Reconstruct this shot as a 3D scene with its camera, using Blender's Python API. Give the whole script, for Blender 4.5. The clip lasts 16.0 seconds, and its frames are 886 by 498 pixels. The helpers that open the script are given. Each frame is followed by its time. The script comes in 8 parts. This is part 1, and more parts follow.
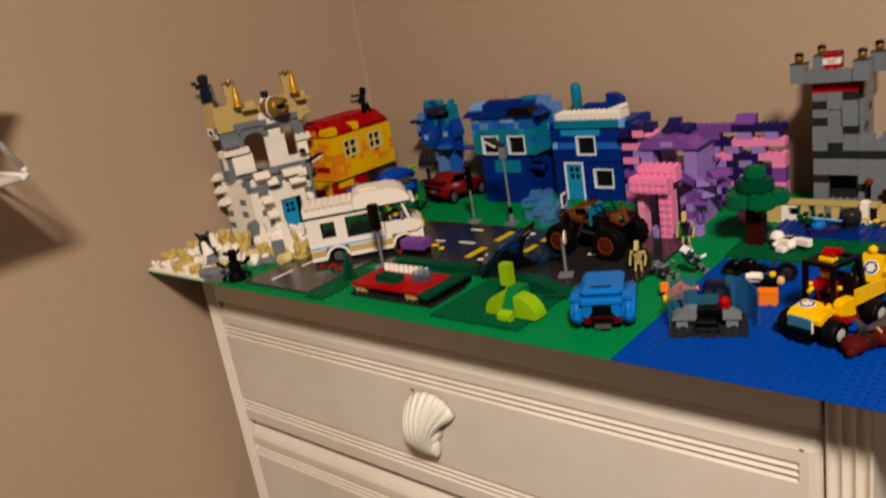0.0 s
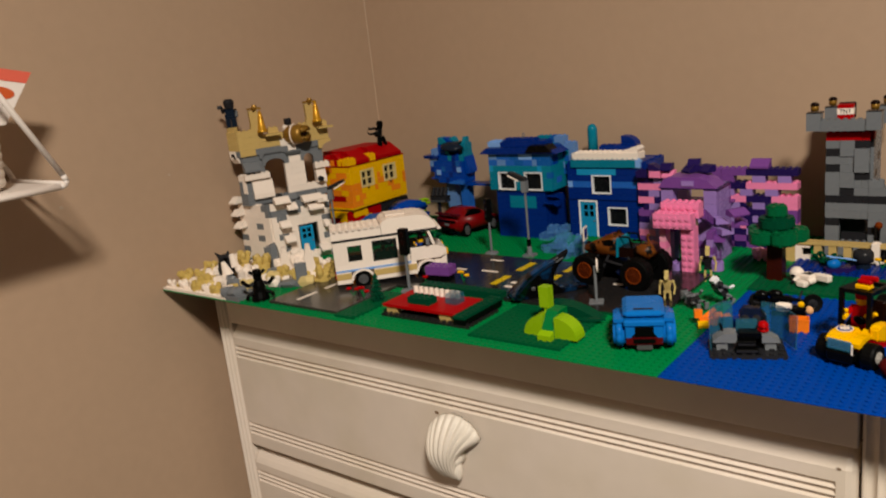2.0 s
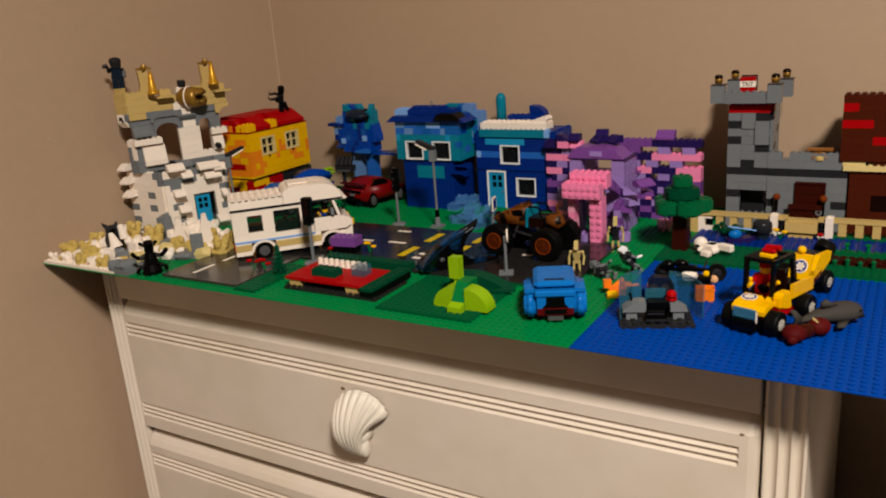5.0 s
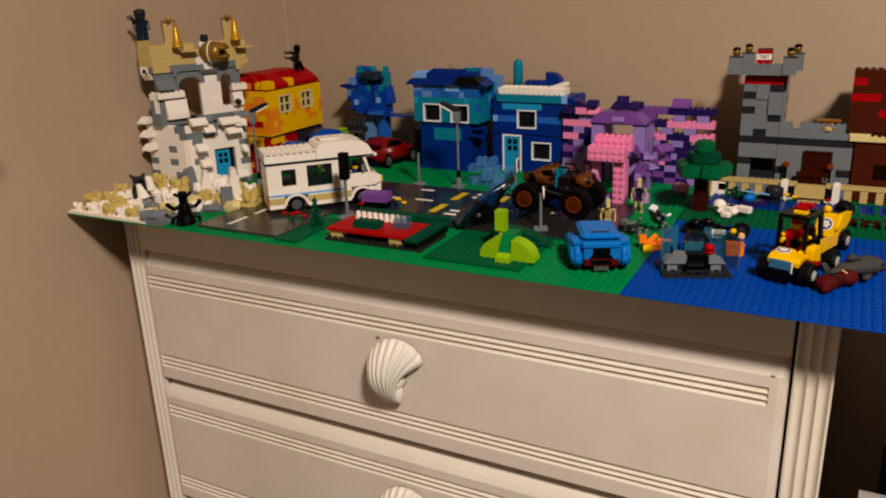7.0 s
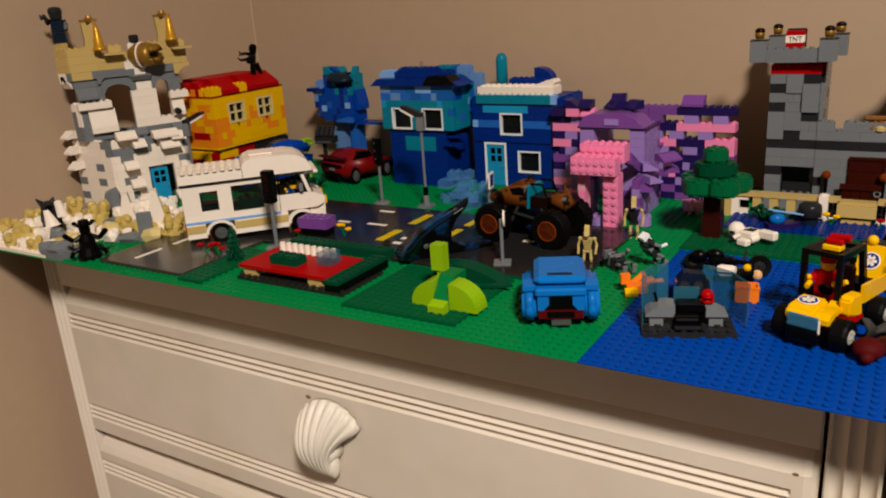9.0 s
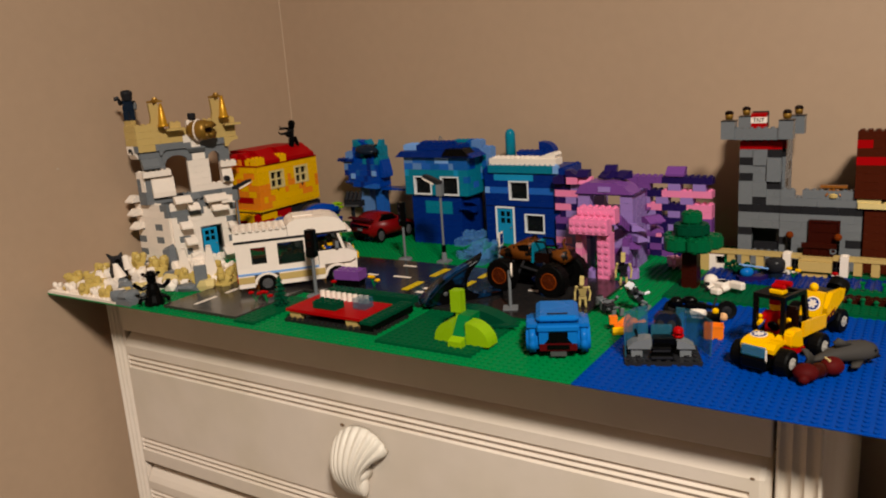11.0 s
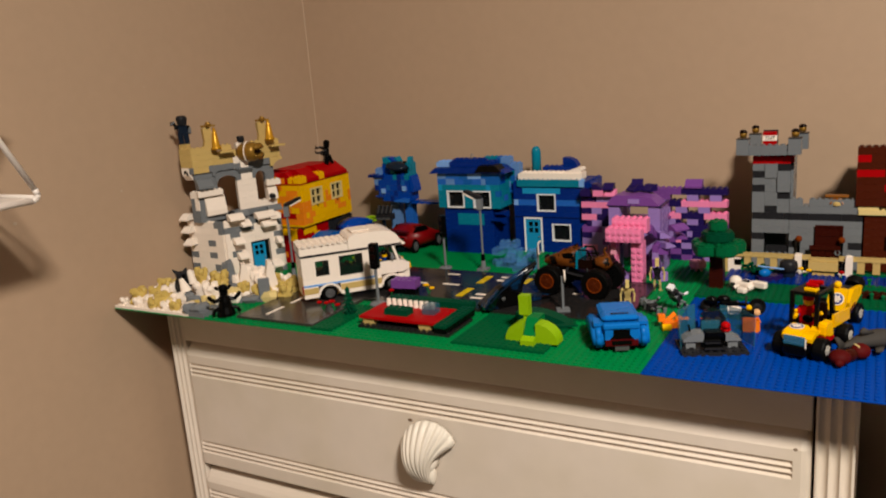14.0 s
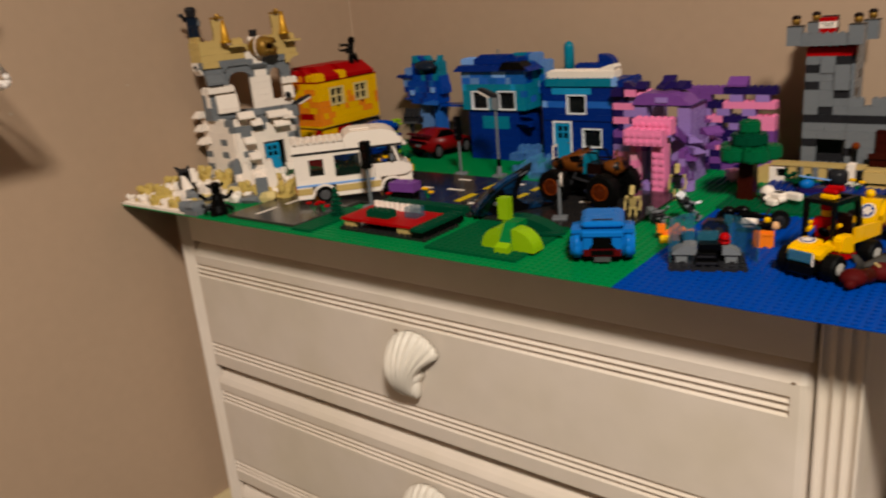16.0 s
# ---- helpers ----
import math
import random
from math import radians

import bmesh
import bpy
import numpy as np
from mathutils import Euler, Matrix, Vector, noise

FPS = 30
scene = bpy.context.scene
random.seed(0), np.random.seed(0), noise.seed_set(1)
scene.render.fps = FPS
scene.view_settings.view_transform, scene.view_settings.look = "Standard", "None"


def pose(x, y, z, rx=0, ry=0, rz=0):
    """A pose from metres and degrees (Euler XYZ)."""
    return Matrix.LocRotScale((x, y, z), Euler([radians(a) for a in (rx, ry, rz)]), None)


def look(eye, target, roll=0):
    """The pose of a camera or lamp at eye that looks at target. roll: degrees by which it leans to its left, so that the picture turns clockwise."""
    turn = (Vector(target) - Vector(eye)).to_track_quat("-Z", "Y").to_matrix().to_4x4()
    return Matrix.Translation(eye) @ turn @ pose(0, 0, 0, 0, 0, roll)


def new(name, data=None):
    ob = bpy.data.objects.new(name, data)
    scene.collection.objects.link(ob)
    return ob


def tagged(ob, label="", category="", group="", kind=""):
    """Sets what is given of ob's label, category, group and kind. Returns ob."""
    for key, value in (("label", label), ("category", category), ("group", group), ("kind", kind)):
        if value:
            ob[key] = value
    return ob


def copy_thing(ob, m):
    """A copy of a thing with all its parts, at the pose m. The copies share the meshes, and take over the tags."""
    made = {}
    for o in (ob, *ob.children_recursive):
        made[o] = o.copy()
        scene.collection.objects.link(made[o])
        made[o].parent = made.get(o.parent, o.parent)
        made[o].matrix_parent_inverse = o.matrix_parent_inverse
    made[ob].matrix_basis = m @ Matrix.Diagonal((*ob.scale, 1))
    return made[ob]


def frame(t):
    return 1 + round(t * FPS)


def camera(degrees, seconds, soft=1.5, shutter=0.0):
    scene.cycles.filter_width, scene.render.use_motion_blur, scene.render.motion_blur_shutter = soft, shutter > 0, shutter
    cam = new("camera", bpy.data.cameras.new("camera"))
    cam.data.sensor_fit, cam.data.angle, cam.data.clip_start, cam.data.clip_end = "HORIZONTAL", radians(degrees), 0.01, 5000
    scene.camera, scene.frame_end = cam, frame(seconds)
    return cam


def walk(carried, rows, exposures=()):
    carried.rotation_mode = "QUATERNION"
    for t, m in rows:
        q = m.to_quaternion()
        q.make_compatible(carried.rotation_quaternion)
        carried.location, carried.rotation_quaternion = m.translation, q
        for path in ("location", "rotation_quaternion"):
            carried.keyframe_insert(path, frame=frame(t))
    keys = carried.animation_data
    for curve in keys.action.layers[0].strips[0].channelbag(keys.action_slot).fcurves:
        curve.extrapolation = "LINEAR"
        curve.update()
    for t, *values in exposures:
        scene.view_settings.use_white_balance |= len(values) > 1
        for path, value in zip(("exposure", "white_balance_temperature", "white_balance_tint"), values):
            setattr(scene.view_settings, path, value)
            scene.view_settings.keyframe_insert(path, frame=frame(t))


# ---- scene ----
cam = camera(59.0, 16.0, soft=1.95, shutter=0.5)
PATH = [
    (0, (1.085, -0.528, 0.313), (-0.209, 0.874, -0.287), -9.5),
    (0.5, (1.082, -0.564, 0.331), (-0.169, 0.915, -0.167), -9.4),
    (1, (1.039, -0.607, 0.32), (-0.199, 0.898, -0.131), -8.2),
    (1.5, (1.033, -0.608, 0.306), (-0.202, 0.896, -0.155), -7.2),
    (2, (1.034, -0.61, 0.3), (-0.186, 0.899, -0.188), -6.2),
    (2.5, (1.04, -0.584, 0.276), (-0.142, 0.935, -0.269), -5.5),
    (3, (1.043, -0.58, 0.271), (-0.099, 0.957, -0.304), -4.7),
    (3.5, (1.038, -0.587, 0.272), (-0.067, 0.978, -0.303), -4.0),
    (4, (1.041, -0.574, 0.283), (-0.037, 1.014, -0.279), -3.8),
    (4.2, (1.042, -0.576, 0.291), (-0.019, 1.027, -0.262), -3.9),
    (6.5, (0.94, -0.652, 0.28), (0.011, 0.999, -0.362), -3.1),
    (7, (0.943, -0.678, 0.281), (0.054, 0.996, -0.357), -2.0),
    (7.5, (0.938, -0.669, 0.281), (0.06, 1.016, -0.344), -1.9),
    (8, (0.929, -0.58, 0.278), (0.03, 1.101, -0.325), -2.9),
    (8.5, (0.943, -0.484, 0.251), (-0.026, 1.156, -0.357), -3.1),
    (9, (0.957, -0.457, 0.249), (-0.066, 1.146, -0.373), -4.0),
    (9.5, (0.966, -0.478, 0.272), (-0.067, 1.142, -0.281), -3.9),
    (9.7, (0.97, -0.497, 0.278), (-0.063, 1.142, -0.218), -3.8),
    (11.8, (1.065, -0.58, 0.264), (-0.052, 1.017, -0.186), -4.3),
    (12, (1.074, -0.58, 0.262), (-0.074, 0.994, -0.191), -4.6),
    (12.5, (1.077, -0.591, 0.283), (-0.075, 0.979, -0.172), -5.2),
    (13, (1.057, -0.627, 0.313), (-0.011, 1.007, -0.118), -4.6),
    (13.5, (0.998, -0.683, 0.317), (0.025, 1.014, -0.099), -4.1),
    (14, (0.964, -0.713, 0.311), (-0.001, 0.977, -0.149), -4.4),
    (14.5, (1.006, -0.654, 0.265), (-0.034, 0.972, -0.262), -1.7),
    (15, (1.048, -0.612, 0.258), (-0.268, 0.77, -0.34), -7.0),
    (15.5, (1.061, -0.583, 0.256), (-0.266, 0.784, -0.35), -7.7),
    (16, (1.051, -0.573, 0.252), (-0.146, 0.905, -0.368), -5.1),
]
EXPOSURES = [(0.0, 0.0), (1.0, -0.02), (2.0, -0.08), (4.0, 0.0), (6.5, -0.08), (8.0, -0.02), (9.5, -0.03), (12.0, 0.05), (13.0, 0.08), (13.8, 0.08), (14.5, 0.04), (15.0, -0.04), (15.5, -0.10), (16.0, -0.10)]
walk(cam, [(t, look(eye, target, roll)) for t, eye, target, roll in PATH], EXPOSURES)

# ---- light ----
world = bpy.data.worlds.new("room_world")
scene.world = world
world.use_nodes = True
world.node_tree.nodes["Background"].inputs[0].default_value = (1.0, 0.8, 0.62, 1)
world.node_tree.nodes["Background"].inputs[1].default_value = 0.004
bulb = bpy.data.lights.new("ceiling_light", "AREA")
bulb.shape, bulb.size, bulb.energy, bulb.color = "DISK", 0.36, 104.0, (1.0, 0.905, 0.785)
new("ceiling_light", bulb).location = (1.86, -1.25, 1.66)

# ---- materials ----
def lin(hexa):
    out = []
    for i in (0, 2, 4):
        c = int(hexa[i:i + 2], 16) / 255
        out.append(c / 12.92 if c <= 0.04045 else ((c + 0.055) / 1.055) ** 2.4)
    return (*out, 1.0)


def surface(name, hexa, rough=0.5, metal=0.0, vary=0.06, grain=40.0, bump=0.02, alpha=1.0, glass=0.0, second=None, blend=(0.45, 0.6), scale2=6.0, coat=0.0, spec=0.5):
    """A Principled material with two scales of variation in colour, gloss and relief."""
    m = bpy.data.materials.new(name)
    m.use_nodes = True
    nt = m.node_tree
    nd, lk = nt.nodes, nt.links
    b = nd["Principled BSDF"]
    b.inputs["Metallic"].default_value = metal
    b.inputs["Alpha"].default_value = alpha
    b.inputs["Transmission Weight"].default_value = glass
    b.inputs["Coat Weight"].default_value = coat
    b.inputs["Specular IOR Level"].default_value = spec
    tc = nd.new("ShaderNodeTexCoord")
    n1 = nd.new("ShaderNodeTexNoise")
    n1.inputs["Scale"].default_value = grain
    n1.inputs["Detail"].default_value = 5
    n2 = nd.new("ShaderNodeTexNoise")
    n2.inputs["Scale"].default_value = scale2
    n2.inputs["Detail"].default_value = 3
    info = nd.new("ShaderNodeObjectInfo")
    for n in (n1, n2):
        lk.new(tc.outputs["Object"], n.inputs["Vector"])
    add = nd.new("ShaderNodeMath")
    add.operation = "ADD"
    lk.new(n1.outputs["Fac"], add.inputs[0])
    lk.new(n2.outputs["Fac"], add.inputs[1])
    add2 = nd.new("ShaderNodeMath")
    add2.operation = "ADD"
    lk.new(add.outputs[0], add2.inputs[0])
    lk.new(info.outputs["Random"], add2.inputs[1])
    mr = nd.new("ShaderNodeMapRange")
    mr.inputs[1].default_value, mr.inputs[2].default_value = 0.7, 1.9
    mr.inputs[3].default_value, mr.inputs[4].default_value = 1 - vary, 1 + vary
    lk.new(add2.outputs[0], mr.inputs[0])
    hsv = nd.new("ShaderNodeHueSaturation")
    hsv.inputs["Color"].default_value = lin(hexa)
    lk.new(mr.outputs[0], hsv.inputs["Value"])
    if second:
        ramp = nd.new("ShaderNodeValToRGB")
        ramp.color_ramp.elements[0].position, ramp.color_ramp.elements[1].position = blend
        ramp.color_ramp.elements[0].color, ramp.color_ramp.elements[1].color = lin(hexa), lin(second)
        lk.new(n2.outputs["Fac"], ramp.inputs[0])
        lk.new(ramp.outputs[0], hsv.inputs["Color"])
    lk.new(hsv.outputs[0], b.inputs["Base Color"])
    rr = nd.new("ShaderNodeMapRange")
    rr.inputs[3].default_value, rr.inputs[4].default_value = max(0.02, rough - 0.08), min(1, rough + 0.08)
    lk.new(n2.outputs["Fac"], rr.inputs[0])
    lk.new(rr.outputs[0], b.inputs["Roughness"])
    if bump:
        bp = nd.new("ShaderNodeBump")
        bp.inputs["Strength"].default_value = bump
        bp.inputs["Distance"].default_value = 0.002
        lk.new(n1.outputs["Fac"], bp.inputs["Height"])
        lk.new(bp.outputs[0], b.inputs["Normal"])
    return m


def plastic(name, hexa, rough=0.28, spec=0.11, **kw):
    return surface(name, hexa, rough, vary=0.04, grain=220, bump=0.01, scale2=30, spec=spec, **kw)


# Unseen far walls: darker than WALL so less light bounces back and shadows deepen.
FARWALL = surface("bounce_dimmed_wall", "5a5047", 0.6, vary=0.06, grain=60, bump=0.10, scale2=2.2)
WALL = surface("wall_paint", "b3987f", 0.55, vary=0.05, grain=60, bump=0.10, scale2=2.2)
TRIMW = surface("trim_paint", "cdb98f", 0.45, vary=0.05, grain=30, bump=0.05)
# Ceiling and carpet are darkened too, to lower the bounced fill light.
CEIL = surface("bounce_dimmed_ceiling", "948f88", 0.7, vary=0.04, grain=50, bump=0.05)
CARPET = surface("carpet", "343231", 0.95, vary=0.25, grain=300, bump=0.8, scale2=8)
PAINT = surface("white_furniture_paint", "e3d6c9", 0.40, vary=0.06, grain=34, bump=0.09, scale2=7, second="d8cbba", blend=(0.40, 0.66))
# near-black colour that paints the shade inside the dresser's gaps
GAPSHADE = surface("drawer_gap_shade", "140d08", 0.8)
DIRT = surface("chipped_paint", "7a6149", 0.8)
SHELL = surface("shell_plaster", "dcd3c6", 0.5, vary=0.06, grain=60, bump=0.1)

PAL = {
    "H": plastic("reddish_brown_plastic", "471a0c"), "J": plastic("door_brown_plastic", "340e07"),
    "z": plastic("blue_black_plastic", "16202e"), "x": plastic("rim_orange_plastic", "6e2e08"),
    "W": plastic("white_plastic", "f0e3d6"), "G": plastic("light_grey_plastic", "6f7377"), "D": plastic("dark_grey_plastic", "242427"),
    "t": plastic("tan_plastic", "c0a466"), "Y": plastic("yellow_plastic", "e8b000"), "O": plastic("orange_plastic", "e8831a"),
    "R": plastic("red_plastic", "a00409", rough=0.42, spec=0.05), "r": plastic("dark_red_plastic", "4e080c"), "N": plastic("deep_blue_plastic", "032878"),
    "B": plastic("blue_plastic", "003c9a"), "M": plastic("medium_blue_plastic", "2260b8"), "S": plastic("sand_blue_plastic", "5f86bd"),
    "l": plastic("light_blue_plastic", "7aa6e0"), "T": plastic("teal_plastic", "08758f"), "A": plastic("azure_plastic", "0b68b8"),
    "c": plastic("cyan_plastic", "1a8cbc"), "U": plastic("dark_purple_plastic", "22164f"), "V": plastic("purple_plastic", "74438f"),
    "L": plastic("lavender_plastic", "9477ba"), "K": plastic("pink_plastic", "ea82ae"), "k": plastic("black_plastic", "050505"),
    "g": plastic("green_plastic", "006c34"), "d": plastic("dark_green_plastic", "04402a", spec=0.03), "m": plastic("lime_plastic", "86ad0c"),
    "b": plastic("brown_plastic", "320e07"), "n": plastic("dark_brown_plastic", "160704"), "y": plastic("cream_plastic", "d6c083"),
    "o": plastic("bright_orange_plastic", "f07a1a"), "e": plastic("bone_plastic", "bca76a"), "C": plastic("caramel_brown_plastic", "8a5420"),
    "p": plastic("rose_plastic", "e39ab0"), "q": plastic("asphalt_grey_plastic", "232121", rough=0.14, spec=0.5), "F": plastic("flesh_plastic", "d9a878"),
    "u": plastic("lemon_yellow_plastic", "cdb000"), "w": plastic("grass_green_plastic", "03522f", rough=0.4, spec=0.03), "v": plastic("sand_yellow_plastic", "c2a85e"), "h": plastic("leaf_green_plastic", "045a34"), "i": plastic("baseplate_green_plastic", "007c40", rough=0.38, spec=0.06), "j": plastic("baseplate_blue_plastic", "003d97", rough=0.42, spec=0.04),
    "X": plastic("cool_white_plastic", "e6e6ea"), "s": plastic("dull_orange_plastic", "4a1c07"), "a": plastic("mid_azure_plastic", "1458a4"),
}
# Worn road plate; its lighter base colour also imitates a haze of reflections.
HAZY = plastic("worn_haze_tinted_asphalt", "35322f", rough=0.22, spec=0.5)
GOLD = surface("gold_plastic", "c8921c", 0.38, metal=0.5, vary=0.05, grain=200, bump=0.02)
OLDGOLD = surface("antique_gold_plastic", "8f6a24", 0.42, metal=0.5, vary=0.12, grain=120, bump=0.08)
CHROME = surface("grey_hub_plastic", "5c5c5e", 0.35, metal=0.4)
RUBBER = surface("black_rubber", "040404", 0.55, spec=0.10, vary=0.15, grain=300, bump=0.15)
CLEARB = plastic("clear_blue_plastic", "2f6d84", rough=0.08, alpha=0.46, spec=0.4)
CLEARL = plastic("clear_light_blue_plastic", "5a95d4", rough=0.12, alpha=0.30)
GLASSD = plastic("dark_window_plastic", "15181a", rough=0.1, alpha=0.72)
GLASSV = plastic("tinted_van_window", "1b2320", rough=0.1, alpha=0.4)
SHINYB = surface("iridescent_blue_plastic", "0c3c68", 0.20, vary=0.3, grain=60, bump=0.16, second="060607", blend=(0.36, 0.50), scale2=34, coat=0.10, spec=0.5)
SPOTTED = surface("brown_spotted_plastic", "62340e", 0.4, second="0a0604", blend=(0.55, 0.57), scale2=95, grain=150, spec=0.15)
WIRE = surface("white_wire", "ece2da", 0.4)
ROPE = surface("white_ceramic", "ded6cb", 0.45, vary=0.08, grain=80, bump=0.1)
LEAF = surface("succulent_leaf", "6d8a2c", 0.5, vary=0.3, grain=80)
CARD = surface("white_card", "e6ddd6", 0.55, vary=0.04)
SALMON = surface("salmon_print", "d8604c", 0.55, vary=0.06)
RUST = surface("orange_print", "c8551f", 0.55, vary=0.1)
SHARKG = surface("grey_shark_plastic", "3e3b38", 0.7, vary=0.1, grain=90, spec=0.12)
MATTERED = surface("matte_dark_red_plastic", "4a0a0a", 0.65, vary=0.12, grain=90, spec=0.08)
RIMGREY = surface("rim_grey_plastic", "a39f98", 0.4, vary=0.04, spec=0.2)

S, B, P = 0.008, 0.0096, 0.0032          # stud pitch, brick height, plate height
GAP = 0.00007


# ---- building helpers ----
def thing(name, x, y, z, rz=0.0, label="", category="", group="", kind=""):
    ob = new(name)
    ob.empty_display_size = 0.01
    ob.matrix_basis = pose(x, y, z, 0, 0, rz)
    return tagged(ob, label, category, group, kind)


def solo(name, bm, mats, m, label, category, group="", kind="", smooth=False):
    ob = part(name, bm, mats, None, "", smooth)
    ob.matrix_basis = m
    return tagged(ob, label, category, group, kind)


def part(name, bm, mats, parent=None, label="", smooth=False):
    me = bpy.data.meshes.new(name)
    bmesh.ops.recalc_face_normals(bm, faces=bm.faces)
    bm.to_mesh(me)
    bm.free()
    for m in (mats if isinstance(mats, (list, tuple)) else [mats]):
        me.materials.append(m)
    if smooth:
        for p in me.polygons:
            p.use_smooth = True
    ob = new(name, me)
    ob.parent = parent
    if label:
        tagged(ob, label=label)
    return ob


def mesh_of(*calls):
    bm = bmesh.new()
    for f, *a in calls:
        f(bm, *a)
    return bm


def quad(bm, vs, faces, mi=0):
    v = [bm.verts.new(p) for p in vs]
    for f in faces:
        bm.faces.new([v[i] for i in f]).material_index = mi
    return v


def box(bm, x0, y0, z0, x1, y1, z1, mi=0):
    return quad(bm, [(x0, y0, z0), (x1, y0, z0), (x1, y1, z0), (x0, y1, z0), (x0, y0, z1), (x1, y0, z1), (x1, y1, z1), (x0, y1, z1)],
                [(0, 3, 2, 1), (4, 5, 6, 7), (0, 1, 5, 4), (1, 2, 6, 5), (2, 3, 7, 6), (3, 0, 4, 7)], mi)


def soft_box(bm, x0, y0, z0, x1, y1, z1, r, mi=0):
    """A box with chamfered edges."""
    xs, ys, zs = (x0, x1), (y0, y1), (z0, z1)
    cx, cy, cz = (x0 + x1) / 2, (y0 + y1) / 2, (z0 + z1) / 2
    pts = []
    for x in xs:
        for y in ys:
            for z in zs:
                sx, sy, sz = (1 if x < cx else -1), (1 if y < cy else -1), (1 if z < cz else -1)
                pts += [(x, y + sy * r, z + sz * r), (x + sx * r, y, z + sz * r), (x + sx * r, y + sy * r, z)]
    v = [bm.verts.new(p) for p in pts]
    before = set(bm.faces)
    bmesh.ops.convex_hull(bm, input=v)
    for f in bm.faces:
        if f not in before:
            f.material_index = mi


def tube(bm, p, q, r0, r1=None, n=8, mi=0, caps=True):
    """A round rod or cone from p to q."""
    p, q = Vector(p), Vector(q)
    r1 = r0 if r1 is None else r1
    d = (q - p).normalized()
    a = d.orthogonal().normalized()
    c = d.cross(a)
    ring = lambda o, r: [bm.verts.new(o + r * (math.cos(2 * math.pi * i / n) * a + math.sin(2 * math.pi * i / n) * c)) for i in range(n)]
    u, w = ring(p, max(r0, 1e-5)), ring(q, max(r1, 1e-5))
    for i in range(n):
        bm.faces.new((u[i], u[(i + 1) % n], w[(i + 1) % n], w[i])).material_index = mi
    if caps:
        bm.faces.new(u[::-1]).material_index = mi
        bm.faces.new(w).material_index = mi


def path_tube(bm, pts, r, n=8, mi=0):
    for a, b in zip(pts, pts[1:]):
        tube(bm, a, b, r, r, n, mi)


def ball(bm, c, rx, ry=None, rz=None, n=10, mi=0):
    ry, rz = ry or rx, rz or rx
    before = set(bm.faces)
    bmesh.ops.create_uvsphere(bm, u_segments=n, v_segments=max(5, n // 2 + 1), radius=1, matrix=Matrix.Translation(c) @ Matrix.Diagonal((rx, ry, rz, 1)))
    for f in bm.faces:
        if f not in before:
            f.material_index = mi


def prism(bm, outline, lo, hi, axis="y", mi=0):
    """An outline of (a, z) points carried from lo to hi along an axis; for axis z the points are (x, y)."""
    at = {"y": lambda a, z, h: (a, h, z), "x": lambda a, z, h: (h, a, z), "z": lambda a, z, h: (a, z, h)}[axis]
    u = [bm.verts.new(at(a, z, lo)) for a, z in outline]
    w = [bm.verts.new(at(a, z, hi)) for a, z in outline]
    n = len(outline)
    bm.faces.new(u).material_index = mi
    bm.faces.new(w[::-1]).material_index = mi
    for i in range(n):
        bm.faces.new((u[i], w[i], w[(i + 1) % n], u[(i + 1) % n])).material_index = mi


def lathe(bm, profile, c, n=16, mi=0):
    """A profile of (radius, z) turned about the upright axis through c."""
    rings = []
    for r, z in profile:
        rings.append([bm.verts.new((c[0] + max(r, 1e-5) * math.cos(2 * math.pi * i / n), c[1] + max(r, 1e-5) * math.sin(2 * math.pi * i / n), c[2] + z)) for i in range(n)])
    for a, b in zip(rings, rings[1:]):
        for i in range(n):
            bm.faces.new((a[i], a[(i + 1) % n], b[(i + 1) % n], b[i])).material_index = mi
    bm.faces.new(rings[0][::-1]).material_index = mi
    bm.faces.new(rings[-1]).material_index = mi


def hoop(bm, profile, n=20, mi=0):
    """A closed profile of (radius, z) turned about the z axis: a ring with a hole."""
    rings = [[bm.verts.new((r * math.cos(2 * math.pi * i / n), r * math.sin(2 * math.pi * i / n), z)) for i in range(n)] for r, z in profile]
    for a, b in zip(rings, rings[1:] + rings[:1]):
        for i in range(n):
            bm.faces.new((a[i], a[(i + 1) % n], b[(i + 1) % n], b[i])).material_index = mi


def studs(bm, nx, ny, x0, y0, z, n=8, h=0.0017, mi=0):
    for i in range(nx):
        for j in range(ny):
            x, y = x0 + (i + 0.5) * S, y0 + (j + 0.5) * S
            u = [bm.verts.new((x + 0.0024 * math.cos(2 * math.pi * k / n), y + 0.0024 * math.sin(2 * math.pi * k / n), z)) for k in range(n)]
            w = [bm.verts.new((p.co.x, p.co.y, z + h)) for p in u]
            for k in range(n):
                bm.faces.new((u[k], u[(k + 1) % n], w[(k + 1) % n], w[k])).material_index = mi
            bm.faces.new(w).material_index = mi


def facet_rock(bm, x, y, z, rx, ry, rz, rnd, mi=0):
    """A chipped stone standing on z: the hull of three uneven rings."""
    pts = []
    for h, f in ((0.0, 0.86), (0.45, 1.0), (0.86, 0.74)):
        for k in range(6):
            a = 2 * math.pi * (k + rnd.uniform(-0.3, 0.3)) / 6
            q = f * rnd.uniform(0.82, 1.08)
            pts.append((x + rx * q * math.cos(a), y + ry * q * math.sin(a), z + rz * (h + (rnd.uniform(-0.05, 0.12) if h else 0))))
    pts.append((x + rx * rnd.uniform(-0.4, 0.4), y + ry * rnd.uniform(-0.4, 0.4), z + rz))
    before = set(bm.faces)
    out = bmesh.ops.convex_hull(bm, input=[bm.verts.new(p) for p in pts])
    bmesh.ops.delete(bm, geom=[v for v in out["geom_interior"] if isinstance(v, bmesh.types.BMVert)], context="VERTS")
    for f in bm.faces:
        if f not in before:
            f.material_index = mi


PIECES = {}


